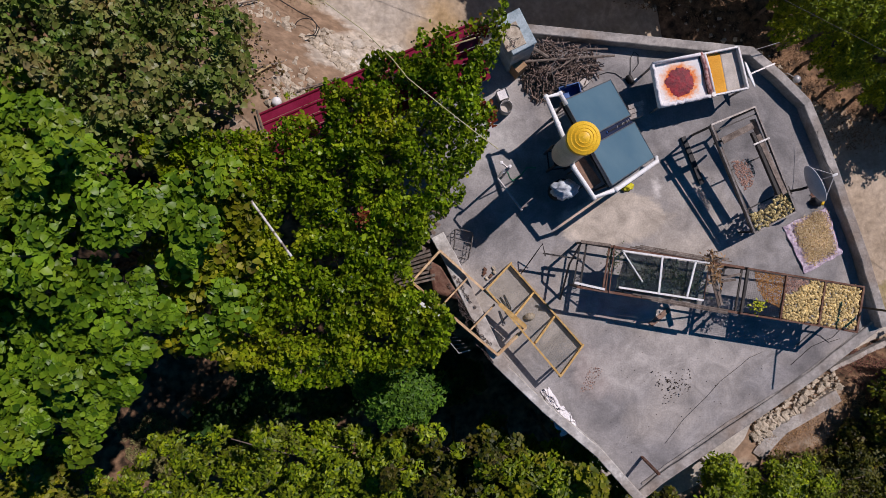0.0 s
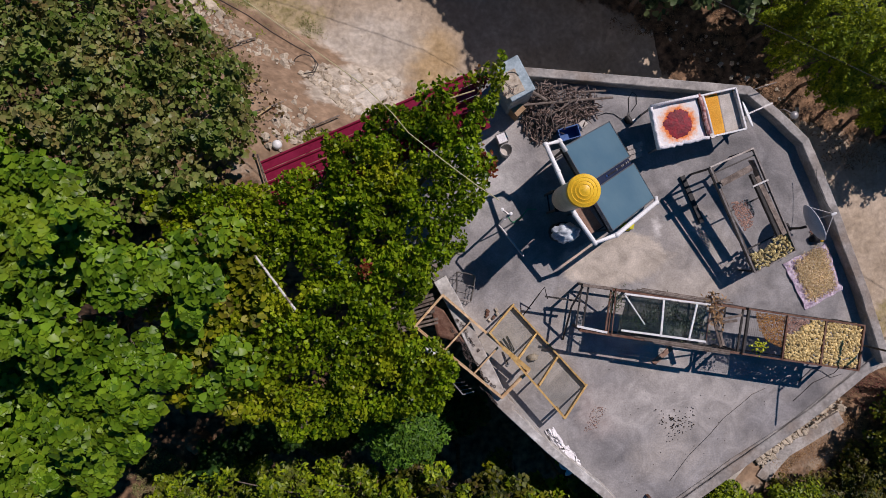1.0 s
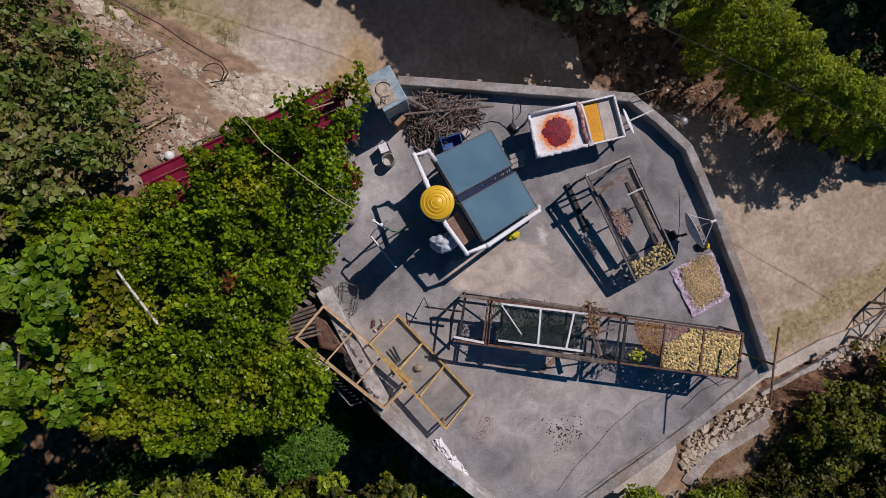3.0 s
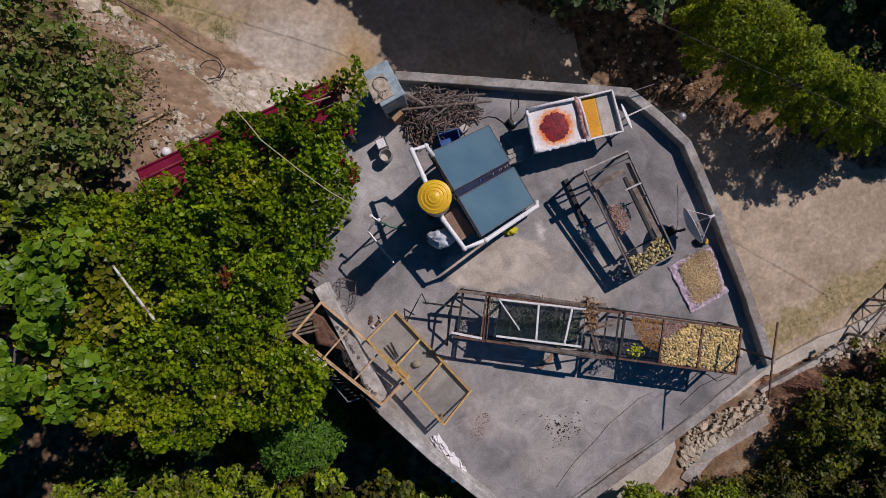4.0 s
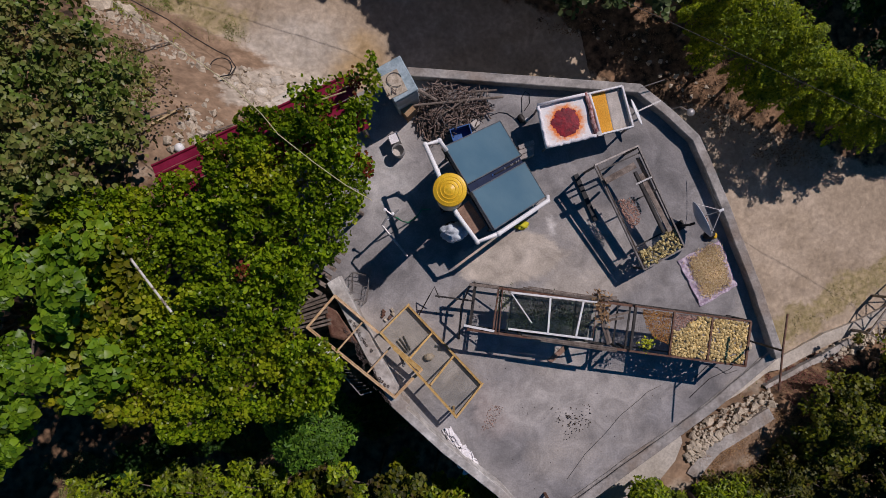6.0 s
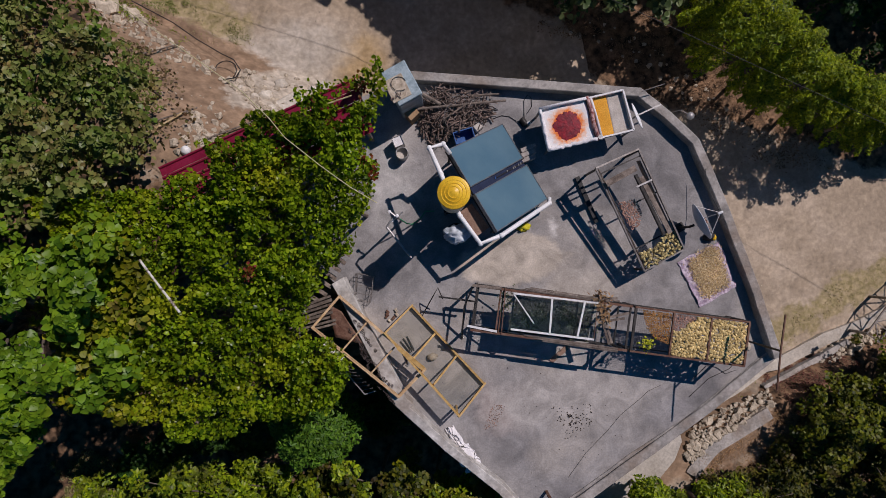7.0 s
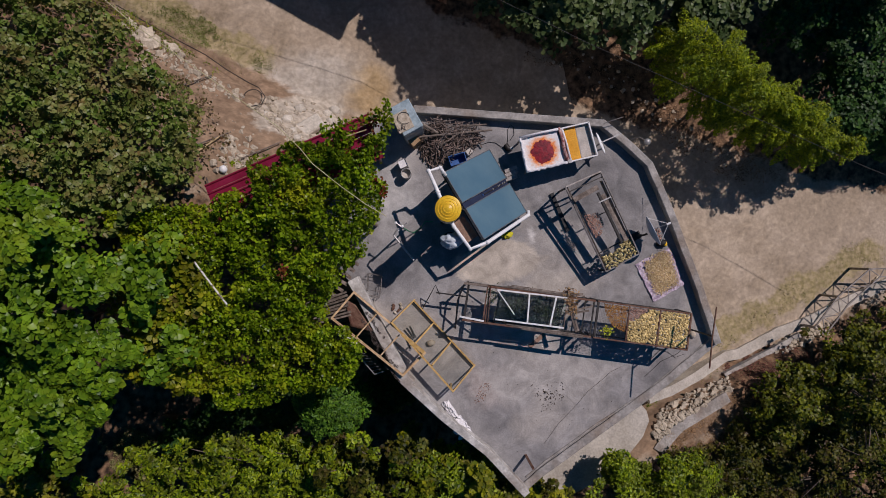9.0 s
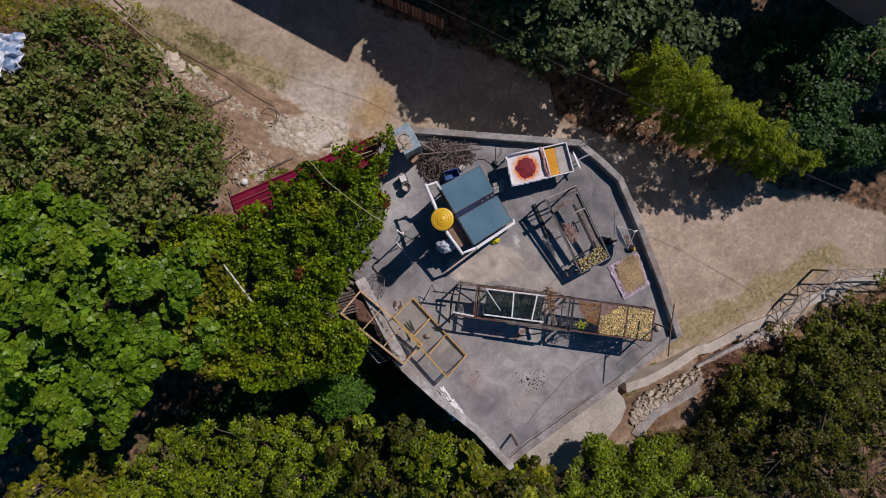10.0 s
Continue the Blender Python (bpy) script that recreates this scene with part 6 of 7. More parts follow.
for at, n in ((rk(0.75, 0.2, 1.0), 110), (rk(1.95, 0.35, 1.0), 200), (rk(2.5, 0.5, 1.0), 120), (rk(2.2, 0.5, 1.0), 200), (rk(1.2, 0.5, 1.0), 120), (rk(1.5, 0.35, 1.0), 160)):
    P = np.array(at) + rng.normal(size=(n, 3)) * np.array([0.12, 0.15, 0.008]) + np.array([0, 0, 0.02])
    sp = leaves("green_sprigs", P, np.stack([rng.normal(size=n) * .5, rng.normal(size=n) * .5, np.ones(n)], 1), 0.055 * rng.uniform(0.6, 1.2, n), WILLOW_SHAPE, HERB_LEAF)
    tagged(sp, "green herb sprigs drying on the net under glass", "herbs", kind="stuff")
# dry leaves and slats at the middle of the rack
dl = thing("dry_leaf_bundle", "bundle of dry brown leaves and slats on the rack", "dry leaves", rk(2.95, 0.4, ZT))
D0 = rk(2.95, 0.4, ZT)
n = 150
t = rng.uniform(0, 1, n) ** 1.6 * 0.8
P = np.stack([5.30 + 0.06 * t + rng.normal(size=n) * (0.10 - 0.06 * t), -0.62 - 0.75 * t + rng.normal(size=n) * 0.05, 1.05 + rng.uniform(0, 0.08, n)], 1) - np.array(D0)
leaves("foliage", P, rng.normal(size=(n, 3)) * 0.6 + np.array([0, 0, 1]), 0.10 * rng.uniform(0.6, 1.4, n), LANCE_SHAPE, M_DRYLEAF, dl)
for a, b in (((5.26, -0.6), (5.40, -1.68)), ((5.2, -0.62), (5.34, -1.7)), ((5.0, -0.63), (5.66, -0.76)), ((5.45, -1.13), (5.86, -1.10)), ((5.4, -1.2), (5.75, -1.2))):
    part("slat", beam(V3(a, 1.035) - D0, V3(b, 1.035) - D0, 0.05, 0.025), M_GREYWOOD, dl)

# tray rack with drying fruit
tr = thing("tray_rack", "steel tray rack holding drying pears and seeds", "rack", rk(4.7, 0.47, 0))
T0 = rk(4.7, 0.47, 0)


def trk(s, w, z):
    return rk(s, w, z) - T0


for w in (0.0, 0.94):
    part("top_rail", beam(trk(3.46, w, ZT), trk(5.90, w, ZT), 0.035, 0.06), M_RUST, tr)
    part("low_rail", beam(trk(3.5, w, 0.3), trk(5.85, w, 0.3), 0.03, 0.03), M_DARKSTEEL, tr)
    for s in (3.5, 5.86):
        part("leg", beam(trk(s, w, 0), trk(s, w, ZT - 0.03), 0.045, 0.045), M_DARKSTEEL, tr)
for s, wd in ((3.48, 0.05), (4.29, 0.03), (5.09, 0.03), (5.885, 0.04)):
    part("cross_bar", beam(trk(s, 0.02, ZT), trk(s, 0.92, ZT), wd, 0.06), M_RUST if s > 3.5 else M_DARKSTEEL, tr)
tagged(part("wire_mesh", wire_mesh(trk(3.48, 0.02, 0), trk(5.88, 0.02, 0), trk(5.88, 0.92, 0), trk(3.48, 0.92, 0), ZT - 0.03, 0.04, 0.001), M_DARKSTEEL, tr), kind="stuff")
PEARS = fruit_meshes("drying_pear", M_FRUIT, 6, 0.135)


def rpoly(*sw):
    return [(rk(s, w, 0).x, rk(s, w, 0).y) for s, w in sw]


lay("drying_pear", "pale yellow pear half drying on wire mesh", "pear", "pears on the tray rack", PEARS, rpoly((5.13, 0.04), (5.84, 0.04), (5.84, 0.9), (5.13, 0.9)), 165, ZT - 0.008, 0.054, 5)
lay("drying_pear", "pale yellow pear half drying on wire mesh", "pear", "pears on the tray rack", PEARS, rpoly((4.33, 0.42), (4.55, 0.32), (4.85, 0.04), (5.05, 0.04), (5.05, 0.9), (4.33, 0.9)), 140, ZT - 0.008, 0.054, 6)
scatter("drying_seeds", rpoly((3.62, 0.04), (4.26, 0.04), (4.26, 0.7), (3.95, 0.62), (3.75, 0.4)), 1650, 0.014, ZT - 0.026, M_SEED, 0.5, "brown seeds drying on the tray", "seeds", 0.01)
scatter("drying_seeds", rpoly((4.33, 0.04), (4.82, 0.04), (4.5, 0.34), (4.33, 0.42)), 700, 0.013, ZT - 0.026, M_NUT, 0.5, "red-brown seeds drying on the tray", "seeds", 0.01)
n = 70
P = np.array(rk(3.78, 0.72, ZT)) + rng.normal(size=(n, 3)) * np.array([0.07, 0.07, 0.02]) + np.array([0, 0, 0.03])
tagged(leaves("yellow_peppers", P, rng.normal(size=(n, 3)) * 0.5 + np.array([0, 0, 1]), 0.055 * rng.uniform(0.7, 1.2, n), ROUND_SHAPE, leaf_material("lime_pepper", [(0.35, 0.40, 0.01), (0.5, 0.5, 0.02), (0.42, 0.46, 0.02)], 0.5, 0.1)), "small heap of yellow-green peppers on the tray", "peppers", kind="stuff")

# clothes-line post beside the rack
cp = thing("clothesline_post", "thin steel clothes-line post with a cross bar", "post", (8.34, -2.11, 0))
part("post", tube([(0, 0, 0), (0, 0, 2.1)], 0.022, 8), M_DARKSTEEL, cp)
part("cross_bar", tube([(0.21, 0.68, 2.1), (0, 0, 2.115), (-0.18, -0.75, 2.1)], 0.02, 8), M_RUST, cp)
lump("white_stone", "pale stone at the terrace corner", "stone", (8.66, -2.38, 0), (0.09, 0.12, 0.08), M_STONE, 6.0, 0.3, 2)

# iron post at the south corner
tagged(part("iron_post", beam((3.66, -4.99, 0.0), (3.74, -5.08, 0.85), 0.06, 0.04), M_RUST), "short rusty iron post at the terrace corner", "post")

# rope, crumbs and stains on the floor
tagged(part("floor_cable", tube([(6.62, -2.98, 0.008), (6.3, -3.08, 0.008), (6.08, -3.23, 0.008), (5.6, -3.52, 0.008), (5.23, -3.85, 0.008), (4.7, -4.25, 0.008), (4.21, -4.75, 0.008)], 0.005, 5), M_STEEL), "thin dark cable lying across the concrete", "cable")
for pts in ([(7.36, -2.95, 0.01), (7.71, -2.69, 0.03), (7.92, -2.77, 0.02), (8.1, -2.95, 0.01), (8.35, -2.9, 0.01)], [(8.5, -2.6, 0.01), (8.2, -2.85, 0.01), (7.7, -3.0, 0.01), (7.2, -3.35, 0.01)]):
    tagged(part("wire_tangle", tube(pts, 0.006, 5), M_DARKSTEEL), "thin wire lying near the terrace edge", "wire")
scatter("olive_crumbs", [(4.1, -3.1), (5.0, -3.15), (4.95, -3.55), (4.7, -3.85), (4.15, -3.9)], 70, 0.016, 0.001, M_SPECK, 0.6, "scattered dark olives on the concrete", "olives")
scatter("olive_crumbs", [(4.4, -3.3), (4.75, -3.4), (4.65, -3.75), (4.4, -3.6)], 45, 0.018, 0.001, M_SPECK, 0.6, "cluster of dark olives on the concrete", "olives")
scatter("floor_crumbs", [(1.0, -1.0), (8, -3.0), (6, -4), (3.6, -5.2), (2.5, -4), (1.8, -3)], 60, 0.012, 0.001, M_SPECK, 0.5, "dark crumbs strewn over the concrete", "crumbs")
scatter("husk_patch", [(2.75, -2.85), (3.05, -2.9), (2.75, -3.35), (2.45, -3.4)], 160, 0.012, 0.001, M_NUT, 0.4, "patch of brown husks on the concrete", "husks")
scatter("bark_crumbs", WOOD, 500, 0.014, 0.001, M_SPECK, 0.4, "bark crumbs around the firewood", "bark")

M_CHAIN = material("chain_steel", (0.07, 0.055, 0.05), (0.14, 0.11, 0.10), 9, 0.7, 0.5)
# pine frames
M_PALEPINE = material("weathered_pine", (0.44, 0.28, 0.14), (0.62, 0.44, 0.26), 7, 0.6, bump=0.25, fine=30, spread=0.14, mid=(5.0, 0.15))
def pine_frame(label, quad, bars, z, w, h):
    c = sum((V3(p, 0) for p in quad), Vector()) / len(quad)
    t = thing("wooden_frame", label, "frame", (c.x, c.y, z))
    for k, (a, b) in enumerate(zip(quad, quad[1:] + quad[:1])):
        part("rail", beam(V3(a, 0.004 * (k % 2)) - Vector((c.x, c.y, 0)), V3(b, 0.004 * (k % 2)) - Vector((c.x, c.y, 0)), w, h, extra=w * 0.45), M_PALEPINE, t)
    for a, b in bars:
        part("bar", beam(V3(a, -0.008) - Vector((c.x, c.y, 0)), V3(b, -0.004) - Vector((c.x, c.y, 0)), w * 0.7, h * 0.7), M_PALEPINE, t)
    return t


AT, AR, AL, AB = Vector((1.26, -0.34, 0.07)), Vector((2.63, -2.34, 0.07)), Vector((0.64, -0.79, 0.66)), Vector((1.97, -2.82, 0.66))
fa = thing("wooden_frame", "yellow pine frame tilted up against the larger frame", "frame", (1.65, -1.58, 0))
fo0 = Vector((1.65, -1.58, 0))
for a, b in ((AT, AR), (AL, AB), (AT, AL), (AR, AB), (Vector((1.68, -1.05, 0.07)), Vector((1.13, -1.46, 0.655))), (Vector((2.07, -1.64, 0.07)), Vector((1.52, -2.06, 0.655)))):
    part("rail", beam(a - fo0, b - fo0, 0.04, 0.1, extra=0.035), M_YELLOWWOOD, fa)
for a, b, c, d in ((AT, Vector((1.68, -1.05, 0.07)), Vector((1.13, -1.46, 0.655)), AL), (Vector((1.68, -1.05, 0.07)), Vector((2.07, -1.64, 0.07)), Vector((1.52, -2.06, 0.655)), Vector((1.13, -1.46, 0.655))), (Vector((2.07, -1.64, 0.07)), AR, AB, Vector((1.52, -2.06, 0.655)))):
    bm = bmesh.new()
    lo = [bm.verts.new(p - fo0 + Vector((0, 0, 0.0))) for p in (a, b, c, d)]
    hi = [bm.verts.new(p - fo0 + Vector((0, 0, 0.004))) for p in (a, b, c, d)]
    bm.faces.new(lo[::-1])
    bm.faces.new(hi)
    for i in range(4):
        bm.faces.new((lo[i], lo[(i + 1) % 4], hi[(i + 1) % 4], hi[i]))
    bmesh.ops.recalc_face_normals(bm, faces=bm.faces)
    part("film", bm, M_FILM, fa, "dusty clear plastic film")
part("prop", beam(Vector((1.93, -2.76, 0)) - fo0, Vector((1.93, -2.76, 0.62)) - fo0, 0.04, 0.04), M_YELLOWWOOD, fa)
fb = pine_frame("large yellow pine frame resting over the parapet", [(-0.25, 0.14), (1.38, -1.73), (0.71, -2.24), (-0.94, -0.45)], [((0.26, -0.52), (-0.36, -1.04)), ((0.78, -1.15), (0.15, -1.67)), ((1.21, -1.83), (0.71, -2.22))], 0.52, 0.05, 0.09)
for p in ((-0.25, 0.1), (1.3, -1.75)):
    part("foot", beam((p[0] - 0.225, p[1] + 1.07, -0.52), (p[0] - 0.225, p[1] + 1.07, -0.04), 0.04, 0.04), M_YELLOWWOOD, fb)
tagged(part("loose_plank", beam((0.87, -1.14, 0.70), (1.36, -1.69, 0.70), 0.09, 0.03), M_YELLOWWOOD), "loose pine board lying on the frames", "board")
for pts in ([(0.3, -1.96), (0.42, -2.1), (0.5, -2.3), (0.62, -2.42)], [(0.0, -0.45), (0.1, -0.62), (0.14, -0.8), (0.24, -0.98)], [(0.02, -0.95), (0.12, -1.15), (0.16, -1.35), (0.3, -1.5), (0.34, -1.7), (0.5, -1.9), (0.6, -2.05)], [(-0.16, -0.62), (-0.04, -0.82), (0.04, -1.0), (0.02, -1.2), (0.14, -1.4), (0.12, -1.6), (0.28, -1.75), (0.3, -1.96)], [(0.22, -0.95), (0.34, -1.1), (0.40, -1.3), (0.52, -1.45), (0.56, -1.65), (0.7, -1.8)]):
    bm = bmesh.new()
    k = 0
    for a, b2 in zip(pts, pts[1:]):
        A, B = Vector(a), Vector(b2)
        n = max(2, int((B - A).length / 0.042))
        for i in range(n):
            c = A.lerp(B, i / n) + Vector((rnd.uniform(-.02, .02), rnd.uniform(-.02, .02)))
            zz = 0.435 if c.x < 0.62 - 0.335 * (c.y + 2.45) + 0.16 else 0.02
            m = pose(c.x, c.y, zz, rnd.uniform(20, 60) if k % 2 else 0, 0, rnd.uniform(0, 180))
            tube([m @ Vector((0.032 * math.cos(q), 0.019 * math.sin(q), 0)) for q in np.linspace(0, 6.1, 8)], 0.006, 4, bm)
            k += 1
    tagged(part("rusty_chain", bm, M_CHAIN), "length of rusty chain by the parapet", "chain", kind="stuff")
lump("grey_stone", "rounded grey stone on the terrace floor", "stone", (1.55, -1.56, 0), (0.12, 0.08, 0.1), M_STONE, 3.1, 0.25, 3)
tl = thing("hand_tools", "hand tools with dark handles inside the pine frame", "tools", (1.0, -1.15, 0))
for a, b in (((-0.12, 0.05), (0.08, -0.25)), ((-0.04, 0.1), (0.12, -0.2)), ((0.05, 0.14), (0.16, -0.18)), ((-0.1, -0.2), (-0.02, -0.5))):
    part("handle", tube([(*a, 0.03), (*b, 0.05)], 0.014, 6), M_BLACK, tl)
    part("blade", box((0.09, 0.06, 0.012), pose(b[0], b[1], 0.03, 0, 0, 40), 0.003), M_TIN, tl)
cr = thing("clay_shards", "small heap of rubble and a rag by the frame", "rubble", (0.78, -0.5, 0))
for i in range(7):
    part("shard", roughen(box((0.09, 0.06, 0.05), pose(rnd.uniform(-.15, .12), rnd.uniform(-.12, .12), 0.03, 0, 0, rnd.uniform(0, 180)), 0.01), 0.012, 20, i), M_STONE if i % 2 else M_RUST, cr)
tagged(part("bent_rod", tube([(1.45, -0.62, 0.03), (1.78, -0.18, 0.5), (1.93, 0.02, 0.72), (1.99, -0.25, 0.5)], 0.014, 6), M_DARKSTEEL), "bent steel rod standing by the rack", "rod")
wc = thing("wire_cage", "bent grey wire cage at the parapet corner", "wire cage", (0.22, 0.22, 0))
cage = [Vector(p) for p in ((-0.2, -0.22, 0), (0.12, -0.34, 0), (0.3, 0.22, 0), (-0.08, 0.36, 0))]
for z in (0.02, 0.16, 0.3):
    for a, b in zip(cage, cage[1:] + cage[:1]):
        part("wire", tube([a + Vector((0, 0, z)), (a + b) / 2 + Vector((0.02, 0.01, z + 0.01)), b + Vector((0, 0, z))], 0.008, 5), M_STEEL, wc)
for a, b in zip(cage, cage[1:] + cage[:1]):
    for f in (0, 0.35, 0.7):
        p = a.lerp(b, f)
        part("wire", tube([p + Vector((0, 0, 0)), p + Vector((0, 0, 0.31))], 0.007, 5), M_STEEL, wc)
for f in (0.3, 0.6):
    part("wire", tube([cage[0].lerp(cage[3], f) + Vector((0, 0, 0.31)), cage[1].lerp(cage[2], f) + Vector((0, 0, 0.31))], 0.007, 5), M_STEEL, wc)

# planks, tin and a rack hanging outside the south-west wall
pk = thing("plank_stack", "stack of weathered planks leaning outside the parapet", "planks", (-0.9, -0.15, 0))
for i in range(8):
    a = Vector((-0.55 + rnd.uniform(-.08, .05), 0.12 - 0.075 * i, 0.32 - 0.03 * (i % 3)))
    b = Vector((0.52 + rnd.uniform(-.1, .03), 0.33 - 0.09 * i, 0.44 - 0.03 * (i % 3)))
    part("plank", beam(a, b, rnd.uniform(0.04, 0.08), 0.022), M_GREYWOOD, pk)
part("support", beam((0.3, -0.2, 0.3), (0.36, -0.05, -0.2), 0.06, 0.06), M_GREYWOOD, pk)
part("support", beam((-0.45, -0.5, 0.22), (-0.4, 0.2, 0.22), 0.06, 0.06), M_GREYWOOD, pk)
rs = part("rusty_sheet", sheet(Vector((-0.55, 0.0, 0)), Vector((-0.28, -0.2, 0)), Vector((0.1, -1.0, 0)), Vector((-0.5, -0.75, 0)), 0.40, 8, 0.03, 6.0, 0.006), M_RUST, None, "", True)
tagged(rs, "rusty sheet lying on the parapet under the frame", "sheet")
tagged(part("white_trough", roughen(beam((-0.95, -0.88, 0.05), (-0.47, -1.32, 0.05), 0.12, 0.06), 0.01), M_WHITEFRAME), "white metal trough outside the parapet", "trough")
rf = thing("wire_rack", "thin metal grate hanging outside the wall", "grate", (-0.35, -1.75, -0.05))
ga, gb2, gc, gd = [V3(p, 0) - Vector((-0.35, -1.75, 0)) for p in ((-0.74, -1.21), (-0.12, -2.20), (0.15, -2.16), (-0.48, -1.36))]
for a, b in ((ga, gb2), (gb2, gc), (ga, gd)):
    part("bar", beam(a, b, 0.02, 0.02), M_TIN, rf)
for k in range(1, 10):
    part("rung", beam(ga.lerp(gb2, k / 10), gd.lerp(gc, k / 10), 0.01, 0.01), M_STEEL, rf)

# ---- ground zones ----
KERB_VERGE = [(10.6, -4.3), (13.4, -3.9), (15.2, -3.3), (17.2, -2.6), (19.6, -1.7)]
DITCH_VERGE = [(-7.6, 11.6), (-5.6, 10.2), (-4.4, 9.4), (-3.4, 8.7)]


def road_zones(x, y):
    """How far a place lies inside the leaf soil darkened for tree shade, the bank soil and the pale outcrop (metres,
    below 0 outside).
    """
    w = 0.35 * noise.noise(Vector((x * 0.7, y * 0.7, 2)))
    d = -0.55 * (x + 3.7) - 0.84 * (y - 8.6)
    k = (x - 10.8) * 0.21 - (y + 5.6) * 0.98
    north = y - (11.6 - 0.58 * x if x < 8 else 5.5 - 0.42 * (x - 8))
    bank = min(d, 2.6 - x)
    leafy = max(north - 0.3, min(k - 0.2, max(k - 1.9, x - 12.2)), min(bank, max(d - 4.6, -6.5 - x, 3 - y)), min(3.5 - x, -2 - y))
    soil = max(min(k - 0.2, 1.9 - k, 12.2 - x), min(bank - 0.1, 4.6 - d, x + 6.5, y - 3))
    pale = 1.25 - math.hypot(x + 1.9, (y - 6.3) * 1.2)
    verge = max(0.55 - off_line(KERB_VERGE, x, y), 0.55 - off_line(DITCH_VERGE, x, y), 0.3 - math.hypot(x + 1.9, y - 6.8))
    return [max(-1.0, min(1.0, v + w)) for v in (leafy, soil, pale, verge)]


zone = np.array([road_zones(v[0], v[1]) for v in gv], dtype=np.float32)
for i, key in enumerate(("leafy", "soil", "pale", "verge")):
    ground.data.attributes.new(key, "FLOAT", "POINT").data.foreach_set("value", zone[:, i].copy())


# ---- maroon sheet roof beside the vine ----
roof = thing("shed_roof", "maroon ribbed sheet-metal shed roof under the vine", "roof", (-1.3, 3.7, 0.4))
ra, rb = Vector((-3.75, 3.56, 0.60)), Vector((0.95, 4.48, 1.86))
rside = Vector((0.19, -0.98, -0.06)).normalized()
strips, depth = 5, 1.15
for i in range(strips):
    a = ra + rside * (depth * i / strips)
    b = rb + rside * (depth * i / strips)
    w = depth / strips
    o = Vector((-1.3, 3.7, 0.4))
    bm = bmesh.new()
    prof = ((0.0, 0.0), (0.02, 0.035), (0.045, 0.035), (0.065, 0.0), (w - 0.01, 0.0))
    rows = []
    for p in (a, b):
        rows.append([bm.verts.new(p + rside * s + Vector((0, 0, h)) - o) for s, h in prof] + [bm.verts.new(p + rside * s + Vector((0, 0, h - 0.006)) - o) for s, h in reversed(prof)])
    n = len(rows[0])
    for j in range(n):
        bm.faces.new((rows[0][j], rows[0][(j + 1) % n], rows[1][(j + 1) % n], rows[1][j]))
    bm.faces.new(rows[0][::-1])
    bm.faces.new(rows[1])
    bmesh.ops.recalc_face_normals(bm, faces=bm.faces)
    part("sheet", bm, M_MAROON, roof)
for f in (0.1, 0.5, 0.9):
    p = ra.lerp(rb, f) + rside * 0.5 - Vector((-1.3, 3.7, 0.4))
    part("post", beam((p.x, p.y, -6.5 if f > 0.3 else -2.2), (p.x, p.y, p.z - 0.04), 0.09, 0.09), M_GREYWOOD, roof)

# ---- pergola under the vine ----
pg = thing("pergola", "rough timber pergola carrying the grape vine", "pergola", (-2, 1, 0))
g0 = Vector((-2, 1, 0))
for a, b in (((-4.6, -1.0), (1.0, 3.6)), ((-5.2, 1.0), (-0.2, 4.0)), ((-3.4, -2.0), (0.6, 1.9))):
    part("beam", tube([V3(a, 1.62) - g0, V3(((a[0] + b[0]) / 2, (a[1] + b[1]) / 2), 1.58) - g0, V3(b, 1.62) - g0], 0.04, 7), M_GREYWOOD, pg)
for a in ((-4.6, -1.0), (-5.2, 1.0), (-3.4, -2.0), (-1.8, 1.3), (-0.25, 3.95), (-2.7, 2.5)):
    part("post", tube([V3(a, gz(*a) - 0.2) - g0, V3(a, 1.62) - g0], 0.055, 7, None, 0.045), M_GREYWOOD, pg)
for a in ((0.95, 3.55), (0.55, 1.85)):
    part("post", tube([V3(a, 0.0) - g0, V3(a, 1.62) - g0], 0.045, 7), M_GREYWOOD, pg)
M_PEEL = material("peeling_whitewash", (0.20, 0.16, 0.12), (0.62, 0.60, 0.56), 6, 0.9, bump=0.5, fine=25, contrast=(0.42, 0.5))
stick = part("whitewashed_pole", tube([(-3.62, 1.50, 2.3), (-3.3, 0.93, 2.32), (-3.0, 0.38, 2.3)], 0.024, 8), M_PEEL)
tagged(stick, "peeling whitewashed pole lying across the pergola", "pole")
M_BAMBOO = material("bleached_cane", (0.34, 0.24, 0.12), (0.52, 0.40, 0.23), 9, 0.7, bump=0.3)
tagged(part("cane_stick", tube([(0.35, 3.87, 2.42), (0.91, 3.96, 2.44)], 0.016, 6), M_BAMBOO), "short bleached cane lying in the vine above the shed roof", "cane")
tagged(part("bare_pole", tube([(1.15, 4.5, 1.95), (1.05, 4.1, 2.0), (0.82, 3.55, 1.98)], 0.026, 7), M_BAMBOO), "bleached cane pole at the pergola edge", "pole")
tagged(part("blue_tarp", roughen(sheet(Vector((-2.4, 1.3, 0)), Vector((-2.1, 1.33, 0)), Vector((-2.05, 1.0, 0)), Vector((-2.35, 1.0, 0)), 1.86, 8, 0.06, 3.0, 0.006), 0.03, 5), M_BLUE, None, "", True), "scrap of blue tarpaulin caught in the vine", "tarpaulin")
for i in range(7):
    x, y = -0.72 + 0.13 * i, 0.02 + 0.16 * i
    tagged(part("step_board", beam((x - 0.45, y + 0.42, 0.28), (x + 0.02, y + 0.02, 0.3), 0.085, 0.025), M_GREYWOOD), "grey weathered board at the terrace edge", "board", "edge boards")
